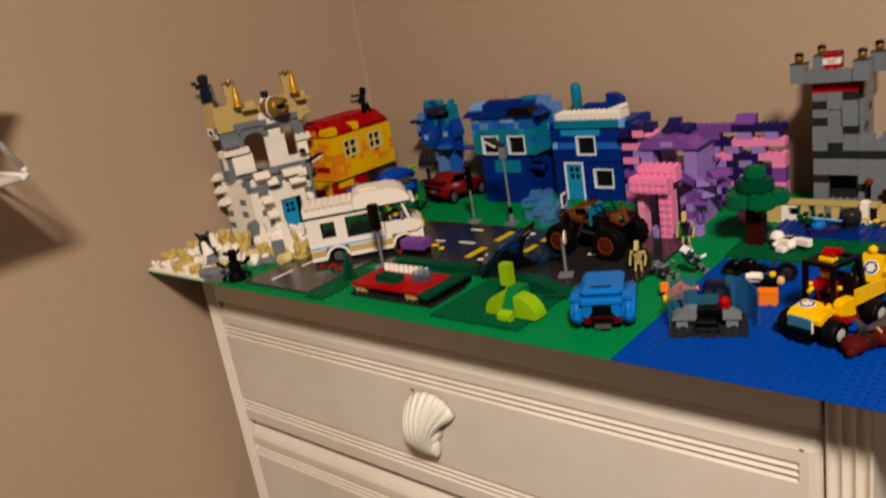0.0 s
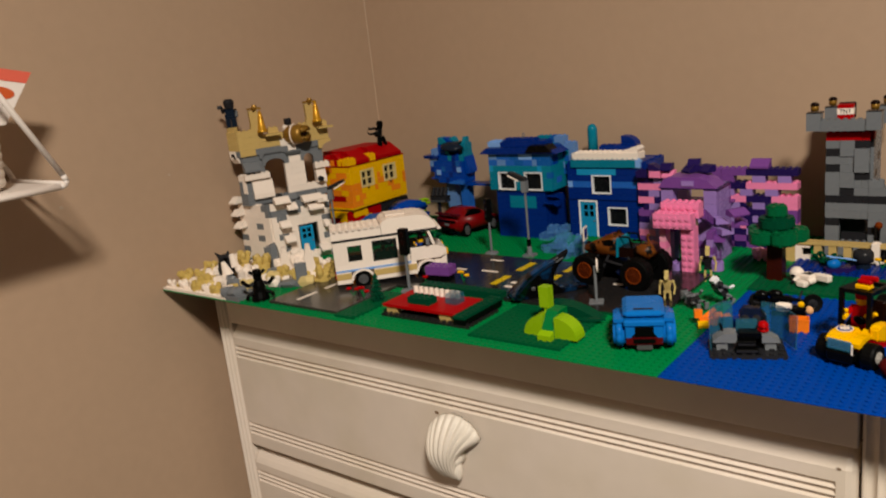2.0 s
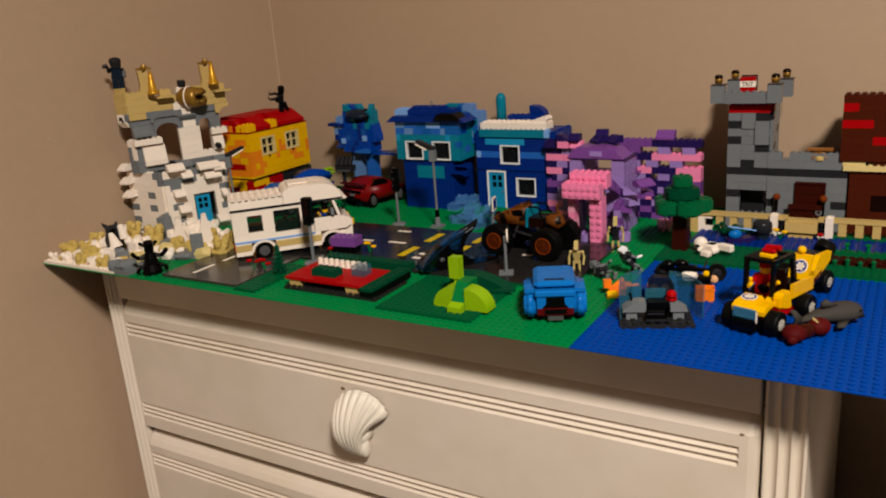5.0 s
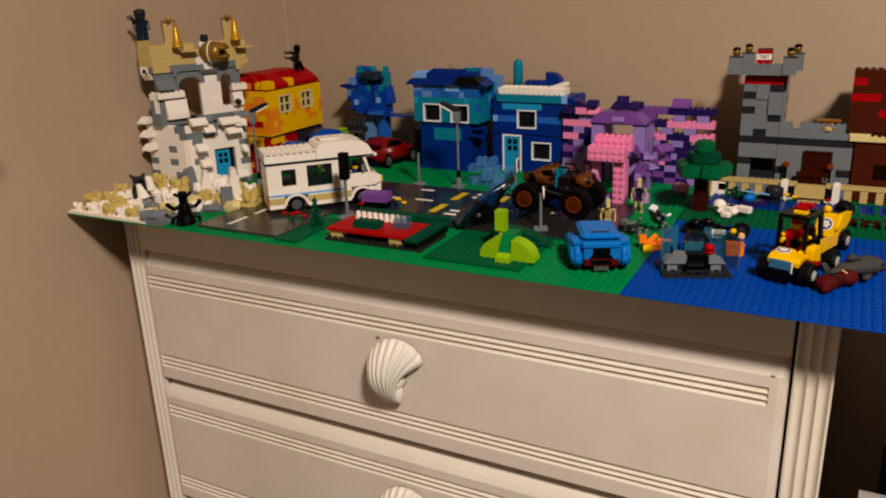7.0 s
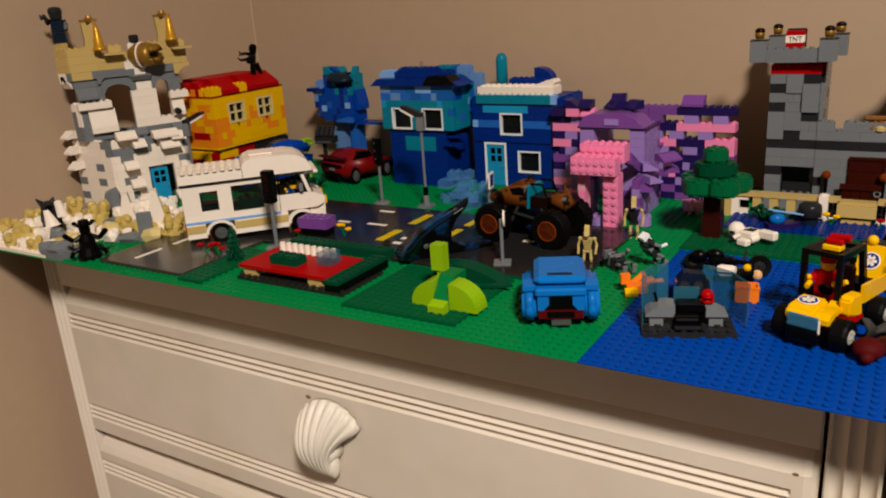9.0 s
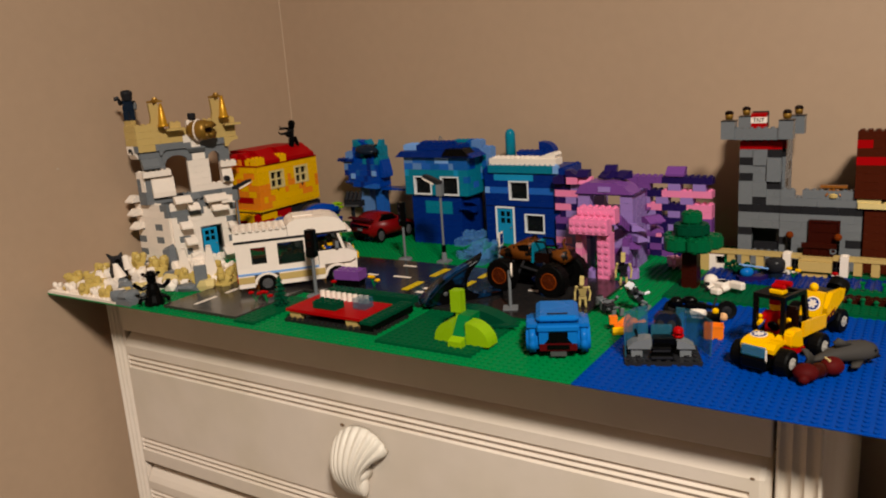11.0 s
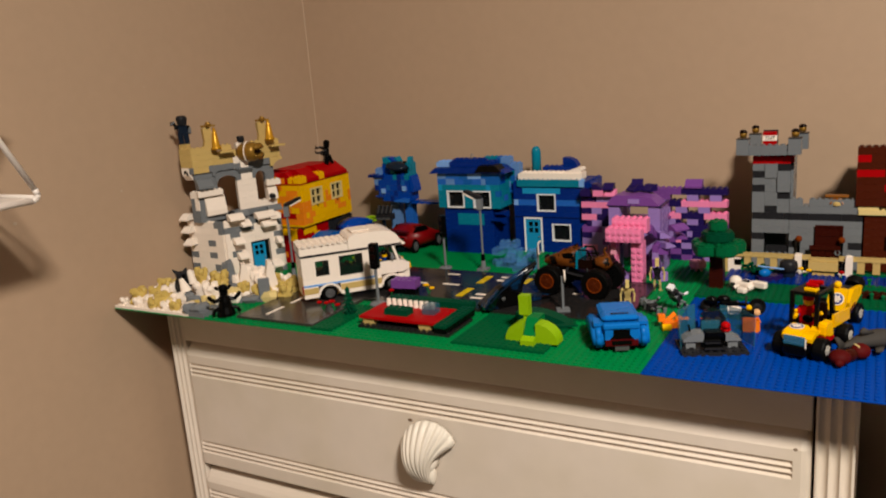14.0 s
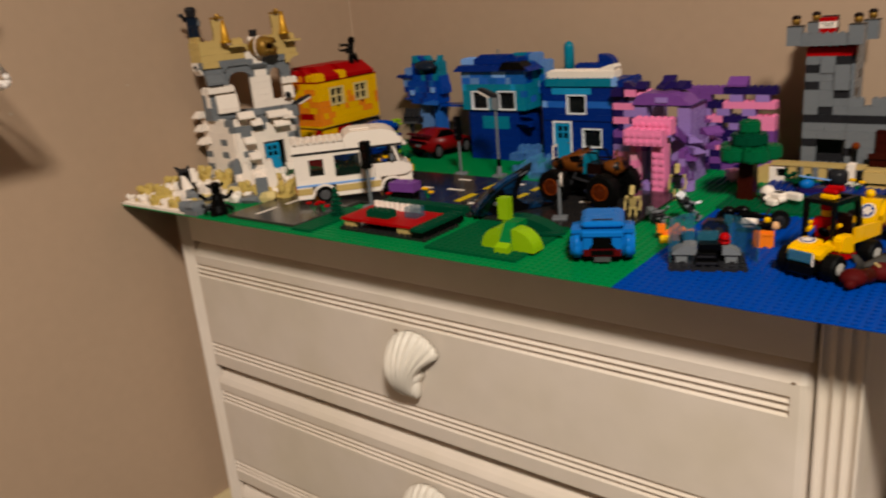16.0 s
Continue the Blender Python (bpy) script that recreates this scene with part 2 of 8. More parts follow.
def piece_mesh(w, d, h, mat, top, kind):
    """The shared mesh of a brick of w x d studs; its corner is the origin."""
    key = (w, d, round(h, 5), mat.name, top, kind)
    if key not in PIECES:
        bm = bmesh.new()
        X, Yd = w * S - GAP, d * S - GAP
        if kind == "slope":            # falls towards -y
            prism(bm, [(GAP, GAP), (Yd, GAP), (Yd, h - GAP), (Yd * 0.62, h - GAP), (GAP, h * 0.25)], GAP, X, "x")
        elif kind == "slope_x":        # falls towards +x
            prism(bm, [(GAP, GAP), (X, GAP), (X, h * 0.25), (X * 0.38, h - GAP), (GAP, h - GAP)], GAP, Yd, "y")
        elif kind == "under":          # inverted slope towards -y
            prism(bm, [(Yd * 0.6, GAP), (Yd, GAP), (Yd, h - GAP), (GAP, h - GAP), (GAP, h * 0.75)], GAP, X, "x")
        elif kind == "round":
            lathe(bm, [(min(X, Yd) / 2, GAP), (min(X, Yd) / 2, h - GAP)], (X / 2, Yd / 2, 0), 12)
        else:
            box(bm, GAP, GAP, GAP, X, Yd, h - GAP)
        if top and kind in ("brick", "under", "round"):
            studs(bm, w, d, 0, 0, h - GAP)
        me = bpy.data.meshes.new("brick")
        bmesh.ops.recalc_face_normals(bm, faces=bm.faces)
        bm.to_mesh(me)
        bm.free()
        me.materials.append(mat)
        PIECES[key] = me
    return PIECES[key]


def brick(parent, x, y, z, w, d, mat, h=B, top=True, kind="brick", rz=0.0):
    name = {"slope": "slope_brick", "slope_x": "slope_brick", "under": "slope_brick"}.get(kind, "brick" if h > 0.006 else "plate")
    ob = new(name, piece_mesh(w, d, h, PAL[mat] if isinstance(mat, str) else mat, top, kind))
    ob.parent = parent
    ob.matrix_basis = pose(x, y, z, 0, 0, rz)
    return ob


def brick_wall(parent, rows, x, y, z, ang=0.0, depth=1, h=B, longest=6):
    """Courses of bricks from the bottom up, each letter one stud of that colour, a dot an opening. They run from (x, y)
    towards ang degrees, and their face looks to the right of that way."""
    ca, sa = math.cos(radians(ang)), math.sin(radians(ang))
    for r, row in enumerate(rows):
        above = rows[r + 1] if r + 1 < len(rows) else ""
        i = 0
        while i < len(row):
            c, j = row[i], i
            if c == ".":
                i += 1
                continue
            limit = longest if (i or r % 2 == 0) else max(2, longest - 2)
            while j < len(row) and row[j] == c and j - i < limit:
                j += 1
            open_top = any(k >= len(above) or above[k] == "." for k in range(i, j))
            brick(parent, x + i * S * ca, y + i * S * sa, z + r * h, j - i, depth, c, h, open_top, "brick", ang)
            i = j


def window_in(parent, x, y, z, w, h, ang=0.0, mat="X", panes=0, bar=0.0021, proud=0.0008, name="window"):
    """A toy window: frame with sides, head and sill, panes with bars, and a dark clear pane behind."""
    ob = new(name)
    ob.parent = parent
    ob.empty_display_size = 0.01
    ob.matrix_basis = pose(x, y, z, 0, 0, ang)
    bm = bmesh.new()
    d = 0.006
    box(bm, 0.0002, -proud, 0.0002, bar, d, h - 0.0002)
    box(bm, w - bar, -proud, 0.0002, w - 0.0002, d, h - 0.0002)
    box(bm, bar, -proud, 0.0002, w - bar, d, bar)
    box(bm, bar, -proud, h - bar, w - bar, d, h - 0.0002)
    part("window_frame", bm, PAL[mat], ob)
    part("pane", mesh_of((box, bar, 0.0045, bar, w - bar, 0.0052, h - bar)), GLASSD, ob)
    if panes:
        bm = bmesh.new()
        box(bm, w / 2 - 0.0012, 0.0005, bar, w / 2 + 0.0012, 0.0042, h - bar)
        box(bm, bar, 0.001, h / 2 - 0.0012, w / 2 - 0.0013, 0.004, h / 2 + 0.0012)
        box(bm, w / 2 + 0.0013, 0.001, h / 2 - 0.0012, w - bar, 0.004, h / 2 + 0.0012)
        part("glazing_bar", bm, PAL[mat], ob)
    return ob


def toy_door(parent, x, y, z, w, h, ang=0.0, colour="c", frame_colour="X", light=True, name="door"):
    ob = new(name)
    ob.parent = parent
    ob.empty_display_size = 0.01
    ob.matrix_basis = pose(x, y, z, 0, 0, ang)
    bar, d = 0.0028, 0.006
    if frame_colour:
        bm = bmesh.new()
        box(bm, 0.0002, -0.0008, 0, bar, d, h)
        box(bm, w - bar, -0.0008, 0, w - 0.0002, d, h)
        box(bm, bar, -0.0008, h - bar, w - bar, d, h)
        part("door_frame", bm, PAL[frame_colour], ob)
    bm = bmesh.new()
    if light:
        m0, m1, t0, t1 = w * 0.24, w * 0.76, h * 0.55, h * 0.87
        box(bm, bar, 0.0005, 0.0006, w - bar, 0.003, t0)
        box(bm, bar, 0.0005, t1, w - bar, 0.003, h - bar)
        box(bm, bar, 0.0005, t0, m0, 0.003, t1)
        box(bm, m1, 0.0005, t0, w - bar, 0.003, t1)
        box(bm, w / 2 - 0.0011, 0.0007, t0, w / 2 + 0.0011, 0.003, t1)
        box(bm, m0, 0.0009, (t0 + t1) / 2 - 0.0011, m1, 0.0028, (t0 + t1) / 2 + 0.0011)
        box(bm, m0, 0.0029, t0, m1, 0.0031, t1, 1)
    else:
        box(bm, bar, 0.0005, 0.0006, w - bar, 0.003, h - bar)
        for k in range(1, 4):
            box(bm, bar, -0.0002, h * k / 4 - 0.0006, w - bar, 0.0005, h * k / 4 + 0.0006)
    part("door_leaf", bm, [PAL[colour], PAL["k"]], ob)
    part("door_handle", mesh_of((tube, (w * 0.8, 0.0005, h * 0.45), (w * 0.8, -0.002, h * 0.45), 0.0011)), PAL["G"], ob)
    return ob

# ---- room ----
WX, WY, FLOOR, CEILZ = -0.0045, 0.521, -0.63, 1.77
FX, FY = 4.4, -4.2


def slab(name, dims, mat, label, cat):
    return solo(name, mesh_of((box, *dims)), mat, pose(0, 0, 0), label, cat, "", "structure")


slab("wall_left", (WX - 0.12, FY - 0.12, FLOOR - 0.1, WX, WY + 0.12, CEILZ + 0.1), WALL, "warm beige painted wall with small marks", "wall")
slab("wall_back", (WX, WY, FLOOR - 0.1, FX, WY + 0.12, CEILZ + 0.1), WALL, "warm beige painted wall behind the dresser", "wall")
# added walls out of view, dark to hold down the bounce
slab("wall_right", (FX, FY - 0.12, FLOOR - 0.1, FX + 0.12, WY + 0.12, CEILZ + 0.1), FARWALL, "unseen wall closing the room, darkened to cut bounce light", "wall")
slab("wall_front", (WX, FY - 0.12, FLOOR - 0.1, FX, FY, CEILZ + 0.1), FARWALL, "unseen wall closing the room, darkened to cut bounce light", "wall")
bm = bmesh.new()                                          # rounded paint bead in the corner
prism(bm, [(0, 0), (0.0018, 0), (0.0010, -0.0003), (0.0003, -0.0010), (0, -0.0018)], FLOOR, CEILZ, "z")
solo("trim_corner", bm, WALL, pose(WX, WY, 0), "painted bead in the corner of the walls", "trim", kind="structure")
slab("floor", (WX, FY, FLOOR - 0.1, FX, WY, FLOOR), CARPET, "short carpet floor, darkened to cut bounce light", "floor")
slab("ceiling", (WX, FY, CEILZ, FX, WY, CEILZ + 0.1), CEIL, "unseen grey ceiling, darkened to cut bounce light", "ceiling")


def baseboard(name, x0, y0, x1, y1):
    bm = bmesh.new()
    if x1 - x0 < y1 - y0:
        prism(bm, [(x0, FLOOR), (x0 + 0.014, FLOOR), (x0 + 0.014, FLOOR + 0.082), (x0 + 0.006, FLOOR + 0.1), (x0, FLOOR + 0.1)], y0, y1, "y")
    else:
        prism(bm, [(y1, FLOOR), (y1 - 0.014, FLOOR), (y1 - 0.014, FLOOR + 0.082), (y1 - 0.006, FLOOR + 0.1), (y1, FLOOR + 0.1)], x0, x1, "x")
    solo(name, bm, TRIMW, pose(0, 0, 0), "cream painted baseboard along the wall", "baseboard", "", "structure")


baseboard("baseboard_left", WX + 0.0005, FY, WX + 0.014, WY - 0.016)
baseboard("baseboard_back", WX + 0.0005, WY - 0.014, FX, WY - 0.0005)

# small chips and scuffs on the left wall
CHIP = surface("scuffed_paint", "b7a38e", 0.6)
for k, (y, z, r) in enumerate(((0.05, 0.165, 0.0022), (-0.075, -0.52, 0.0016), (0.12, 0.31, 0.0012), (-0.118, 0.152, 0.0028))):
    bm = bmesh.new()
    ball(bm, (0, 0, 0), 0.0004, r, r * 0.8, 8)
    solo("wall_mark", bm, DIRT if k == 1 else CHIP, pose(WX + 0.0001, y, z), "small chip in the wall paint", "wall mark", "marks on the wall", "structure")

# ---- dresser ----
DX0, DX1, DY = 0.036, 0.957, 0.060
dresser = thing("dresser", (DX0 + DX1) / 2, 0.28, FLOOR, 0, "white-painted wooden dresser with fluted stiles and shell knobs", "dresser")
ox, oy, oz = (DX0 + DX1) / 2, 0.28, FLOOR


def dpart(name, bm, mat, label="", parent=None):
    bmesh.ops.translate(bm, verts=bm.verts, vec=(-ox, -oy, -oz))
    return part(name, bm, mat, parent or dresser, label)


def fluted(x0, x1):
    """A stile with three rounded flutes cut into its face."""
    w = x1 - x0
    prof = [(x0, DY + 0.03), (x0, DY + 0.001), (x0 + 0.001, DY)]
    for k in range(3):
        a, b = x0 + w * (0.075 + 0.29 * k), x0 + w * (0.075 + 0.29 * k + 0.275)
        for s in range(7):
            u = s / 6
            prof.append((a + (b - a) * u, DY + 0.0036 * math.sin(math.pi * u) ** 0.8))
    prof += [(x1 - 0.001, DY), (x1, DY + 0.001), (x1, DY + 0.03)]
    bm = bmesh.new()
    prism(bm, prof, FLOOR, -0.0205, "z")
    return bm


dpart("stile", fluted(DX0, DX0 + 0.032), PAINT)
dpart("stile", fluted(DX1 - 0.035, DX1), PAINT)
dpart("top", mesh_of((soft_box, DX0, DY, -0.020, DX1 + 0.020, 0.5, -0.0004, 0.002)), PAINT)
dpart("top_rail", mesh_of((soft_box, DX0 + 0.0325, DY - 0.0015, -0.062, DX1 - 0.0378, DY + 0.03, -0.0203, 0.0012)), PAINT)
# backing strips added behind the gaps, their shade painted in near black
dpart("carcass_post", mesh_of((box, DX1 - 0.0395, DY + 0.031, FLOOR, DX1 - 0.0340, DY + 0.045, -0.0210)), GAPSHADE)
dpart("carcass_rail", mesh_of((box, DX0 + 0.0325, DY + 0.031, -0.075, DX1 - 0.0400, DY + 0.045, -0.0630)), GAPSHADE)
dpart("side_panel", mesh_of((box, DX0, DY + 0.0305, FLOOR, DX0 + 0.018, 0.5, -0.0203)), PAINT)
dpart("side_panel", mesh_of((box, DX1 - 0.018, DY + 0.0305, FLOOR, DX1, 0.5, -0.0203)), PAINT)
dpart("back_panel", mesh_of((box, DX0 + 0.0185, 0.49, FLOOR, DX1 - 0.0185, 0.5, -0.0203)), PAINT)
# the same painted shade behind the gaps between drawers
dpart("carcass_rail", mesh_of((box, DX0 + 0.0325, DY + 0.02, -0.280, DX1 - 0.0375, DY + 0.05, -0.262)), GAPSHADE)
dpart("carcass_rail", mesh_of((box, DX0 + 0.0325, DY + 0.02, -0.489, DX1 - 0.0375, DY + 0.05, -0.470)), GAPSHADE)
dpart("plinth", mesh_of((box, DX0 + 0.0325, DY + 0.006, FLOOR, DX1 - 0.0375, DY + 0.03, FLOOR + 0.04)), PAINT)


def drawer(z1, z0):
    """A drawer front with a rolled top edge, two bands of three flutes that stop short of its ends, and rounded sides."""
    x0, x1 = DX0 + 0.0335, DX1 - 0.0378
    f, q = DY - 0.004, 0.0022
    low, z0 = z0, z0 + 0.0045                             # a clear dark gap under each drawer

    def flutes(zc, deep):
        out = [(f, zc - 0.0106)]
        for k in range(3):
            for s in range(5):
                u = s / 4
                out.append((f + deep * math.sin(math.pi * u) ** 0.7, zc - 0.0105 + 0.0070 * (k + 0.04 + u * 0.92)))
        return out + [(f, zc + 0.0106)]

    def section(deep, back):
        prof = [(f + 0.022, z0), (f + q, z0)]
        for s in range(1, 6):
            a = math.pi / 2 * s / 6
            prof.append((f + q - q * math.sin(a), z0 + q - q * math.cos(a)))
        prof += [(f, z0 + q)] + flutes(low + 0.034, deep) + flutes(z1 - 0.043, deep)
        prof += [(f, z1 - 0.0205), (f + 0.0012, z1 - 0.0180), (f + 0.0042, z1 - 0.0125), (f + 0.0085, z1 - 0.0068), (f + 0.0132, z1 - 0.0024), (f + 0.0165, z1 - 0.0012), (f + 0.022, z1 - 0.0030)]
        return [(min(y + back, f + 0.022), z) for y, z in prof]

    bm = bmesh.new()
    rings = []
    for x, deep, back in ((x0, 0, 0.0040), (x0 + 0.0012, 0, 0.0012), (x0 + 0.0035, 0, 0), (x0 + 0.0045, 0.0034, 0), (x1 - 0.0190, 0.0034, 0), (x1 - 0.0172, 0.0022, 0), (x1 - 0.0165, 0, 0), (x1 - 0.0090, 0, 0.0002), (x1 - 0.0045, 0, 0.0018), (x1 - 0.0016, 0, 0.0050), (x1, 0, 0.0100)):
        rings.append([bm.verts.new((x, y, z)) for y, z in section(deep, back)])
    n = len(rings[0])
    for a, b in zip(rings, rings[1:]):
        for i in range(n):
            bm.faces.new((a[i], b[i], b[(i + 1) % n], a[(i + 1) % n]))
    bm.faces.new(rings[0])
    bm.faces.new(rings[-1][::-1])
    front = dpart("drawer", bm, PAINT)
    knob = shell_knob(0.478, f, (low + z1) / 2 - 0.003)
    bmesh.ops.translate(knob, verts=knob.verts, vec=(-ox, -oy, -oz))
    part("knob", knob, SHELL, front, "white scallop-shell knob", True)
    return front


def shell_knob(cx, fy, cz):
    """A scallop shell: ribs fan out from a wide hinge, the middle bulges and the rim comes down towards the drawer."""
    bm = bmesh.new()
    na, nr, ribs = 66, 14, 10
    hx, hz = cx + 0.002, cz - 0.033
    grid = []
    for i in range(na + 1):
        u = i / na
        rib = abs(math.sin(math.pi * ribs * u)) ** 0.8
        reach = (0.045 + 0.118 * u - 0.092 * u * u) * (1 + 0.02 * rib)
        th = math.radians(-38 + 75 * u)
        bx, bz = hx + (u - 0.5) * 0.024, hz - 0.001
        rx, rz = hx + reach * math.sin(th), hz + reach * math.cos(th)
        across = math.sin(math.pi * (0.08 + 0.84 * u)) ** 0.7
        rim = 0.013 - 0.009 * u
        row = []
        for j in range(nr + 1):
            v = j / nr
            lift = 0.013 * (1 - v) + rim * v + 0.021 * math.sin(math.pi * v) ** 0.8 * across + 0.0034 * rib * min(1, 0.3 + v * 1.4)
            fold = 0.011 * math.sin(math.pi * min(1.0, v * 1.08)) * max(0.0, (u - 0.55) / 0.45) ** 1.5
            row.append(bm.verts.new((bx + (rx - bx) * v - fold, fy - lift, bz + (rz - bz) * v + 0.4 * fold)))
        grid.append(row)
    back = [[bm.verts.new((v.co.x, min(fy - 0.001, v.co.y + 0.0040), v.co.z)) for v in row] for row in grid]
    for g, flip in ((grid, False), (back, True)):
        for i in range(na):
            for j in range(nr):
                q = (g[i][j], g[i + 1][j], g[i + 1][j + 1], g[i][j + 1])
                bm.faces.new(q[::-1] if flip else q)
    for i in range(na):
        bm.faces.new((grid[i][nr], grid[i + 1][nr], back[i + 1][nr], back[i][nr]))
        bm.faces.new((grid[i][0], back[i][0], back[i + 1][0], grid[i + 1][0]))
    for row, brow in ((grid[0], back[0]), (grid[-1], back[-1])):
        for j in range(nr):
            bm.faces.new((row[j], row[j + 1], brow[j + 1], brow[j]))
    tube(bm, (hx + 0.004, fy, hz + 0.026), (hx + 0.004, fy - 0.018, hz + 0.026), 0.013, 0.011, 14)
    for dx, dz, w, h in ((-0.0090, 0.0030, 0.0040, 0.0055), (0.0, 0.0040, 0.0095, 0.0060), (0.0105, 0.0100, 0.0046, 0.0130)):      # hinge and the fold beside it
        ball(bm, (hx + dx, fy - 0.0100, hz + dz), w, 0.0075, h, 14)
    return bm


for z1, z0 in ((-0.063, -0.2665), (-0.2725, -0.475), (-0.481, -0.585)):
    drawer(z1, z0)
# plugged screw holes and chips in the paint
for x, z, r in ((0.458, -0.1255, 0.0022), (0.905, -0.083, 0.0014)):
    bm = bmesh.new()
    ball(bm, (x, DY - 0.0041, z), r * 1.6, 0.0003, r, 8)
    dpart("paint_chip", bm, DIRT)

# ---- baseplates ----
def baseplate(colour, word):
    t = thing("baseplate", 0, 0, 0, 0, word + " studded plastic baseplate on the dresser top", "baseplate", "baseplates on the dresser")
    bm = bmesh.new()
    soft_box(bm, 0.0002, 0.0002, 0, 0.2558, 0.2558, 0.0018, 0.0004)
    part("sheet", bm, PAL[colour], t)
    bm = bmesh.new()
    studs(bm, 32, 32, 0, 0, 0.0018, 8, 0.0013)
    tagged(part("stud", bm, PAL[colour], t), kind="stuff")
    return t


Z0 = 0.0018
green_plate = baseplate("i", "bright green")
for i, j in ((1, 0), (2, 0), (0, 1), (1, 1), (2, 1), (3, 1)):
    copy_thing(green_plate, pose(0.256 * i, 0.256 * j, 0))
blue_plate = baseplate("j", "bright blue")
blue_plate.matrix_basis = pose(0.768, 0, 0)
copy_thing(blue_plate, pose(1.0245, 0, 0))
copy_thing(green_plate, pose(1.0245, 0.256, 0))


# ---- roads and small plates ----
def road_plate(x0, y0, x1, y1, z=Z0, mat=None):
    t = thing("road_plate", x0, y0, z, 0, "dark grey toy road plate with smooth top", "road plate", "road plates")
    part("surface", mesh_of((soft_box, 0.0002, 0.0002, 0, x1 - x0 - 0.0002, y1 - y0 - 0.0002, 0.0044, 0.0005)), mat or PAL["q"], t)
    return t


main_road = road_plate(0.195, 0.128, 0.325, 0.292)
road_b = road_plate(0.325, 0.128, 0.455, 0.292)
road_c = road_plate(0.455, 0.128, 0.585, 0.292)
road_d = road_plate(0.585, 0.128, 0.715, 0.292)
road_e = road_plate(0.225, 0.014, 0.353, 0.128, mat=HAZY)


def marking(road, x, y, w, d, mat):
    ox_, oy_ = road.matrix_basis.translation.x, road.matrix_basis.translation.y
    part("lane_marking", mesh_of((box, x - ox_, y - oy_, 0.0045, x + w - ox_, y + d - oy_, 0.0049)), PAL[mat], road)


for y in (0.170, 0.233):
    marking(road_c, 0.473, y, 0.010, 0.038, "u")
for y in (0.206, 0.246):
    marking(road_c, 0.537, y, 0.008, 0.026, "u")
marking(road_b, 0.388, 0.213, 0.016, 0.005, "W")
marking(road_b, 0.428, 0.216, 0.026, 0.005, "W")
marking(road_b, 0.345, 0.213, 0.018, 0.005, "W")
marking(road_b, 0.410, 0.265, 0.020, 0.005, "W")
for y in (0.166, 0.182, 0.250, 0.266):
    marking(road_c, 0.497, y, 0.017, 0.006, "W")
marking(road_d, 0.622, 0.217, 0.012, 0.005, "W")
marking(road_e, 0.262, 0.030, 0.005, 0.034, "W")
marking(road_e, 0.262, 0.080, 0.005, 0.028, "W")


def green_pad(x0, y0, nx, ny, colour="w", label="dark green studded plate", rz=0.0, z=Z0):
    t = thing("plate", x0, y0, z, rz, label, "toy plate", "small plates")
    bm = bmesh.new()
    box(bm, 0.0001, 0.0001, 0, nx * S - 0.0001, ny * S - 0.0001, P)
    studs(bm, nx, ny, 0, 0, P, 8, 0.0009)
    part("plate_body", bm, PAL[colour], t)
    return t


green_pad(0.354, 0.008, 4, 12)
green_pad(0.386, 0.118, 17, 4)
green_pad(0.549, 0.016, 14, 13)
green_pad(0.640, 0.128, 9, 3)
green_pad(0.768, 0.257, 32, 9, label="dark green studded river bank plate")
water = thing("water_plate", 0.790, 0.330, Z0, 0, "blue studded plate laid as a river", "toy plate")
part("plate_body", mesh_of((box, 0, 0, 0, 0.256, 0.056, P), (studs, 32, 7, 0, 0, P)), PAL["N"], water)

# park bench table: red slab on tan feet over a grey plate
park = thing("park_table", 0.409, 0.033, Z0, 0, "red toy table slab on tan feet over a dark grey plate", "toy table")
part("ground_plate", mesh_of((box, 0, 0, 0, 0.128, 0.062, P), (studs, 16, 1, 0, 0, P)), PAL["q"], park)
for x, y in ((0.004, 0.006), (0.084, 0.006), (0.004, 0.050), (0.084, 0.050)):
    part("foot", mesh_of((box, x, y, P, x + 0.016, y + 0.008, P + B * 0.8)), PAL["t"], park)
part("slab", mesh_of((box, 0.0, 0.004, P + B * 0.8, 0.1078, 0.060, P + B * 0.8 + P)), PAL["R"], park)
bm = bmesh.new()
box(bm, 0.030, 0.016, P + B * 0.8 + P, 0.062, 0.032, P * 2 + B * 1.6)
studs(bm, 4, 2, 0.030, 0.016, P * 2 + B * 1.6)
part("hedge_block", bm, PAL["d"], park)
bm = bmesh.new()
for k in range(9):
    tube(bm, (0.014 + k * 0.008, 0.052, P * 2 + B * 0.8), (0.014 + k * 0.008, 0.052, P * 2 + B * 1.7), 0.0034, 0.0028, 10)
part("white_fence", bm, PAL["W"], park)
part("glass_panel", mesh_of((box, 0.076, 0.030, P * 2 + B * 0.8, 0.092, 0.046, P * 2 + B * 2)), CLEARB, park)
bm = bmesh.new()
box(bm, 0.108, 0.0, P + B * 0.70, 0.124, 0.076, P + B * 1.05)
studs(bm, 2, 9, 0.108, 0.002, P + B * 1.05, 8, 0.0010)
part("dark_kerb", mesh_of((box, 0.1085, 0.0005, P, 0.1245, 0.0755, P + B * 0.69)), PAL["k"], park, "black blocks under the hedge")
part("hedge_block", bm, PAL["d"], park, "long dark green hedge")
bm = bmesh.new()
box(bm, -0.010, 0.088, P, 0.112, 0.104, P + B * 0.9)
studs(bm, 15, 2, -0.010, 0.088, P + B * 0.9, 8, 0.0007)
part("hedge_block", bm, PAL["d"], park, "long dark green hedge")

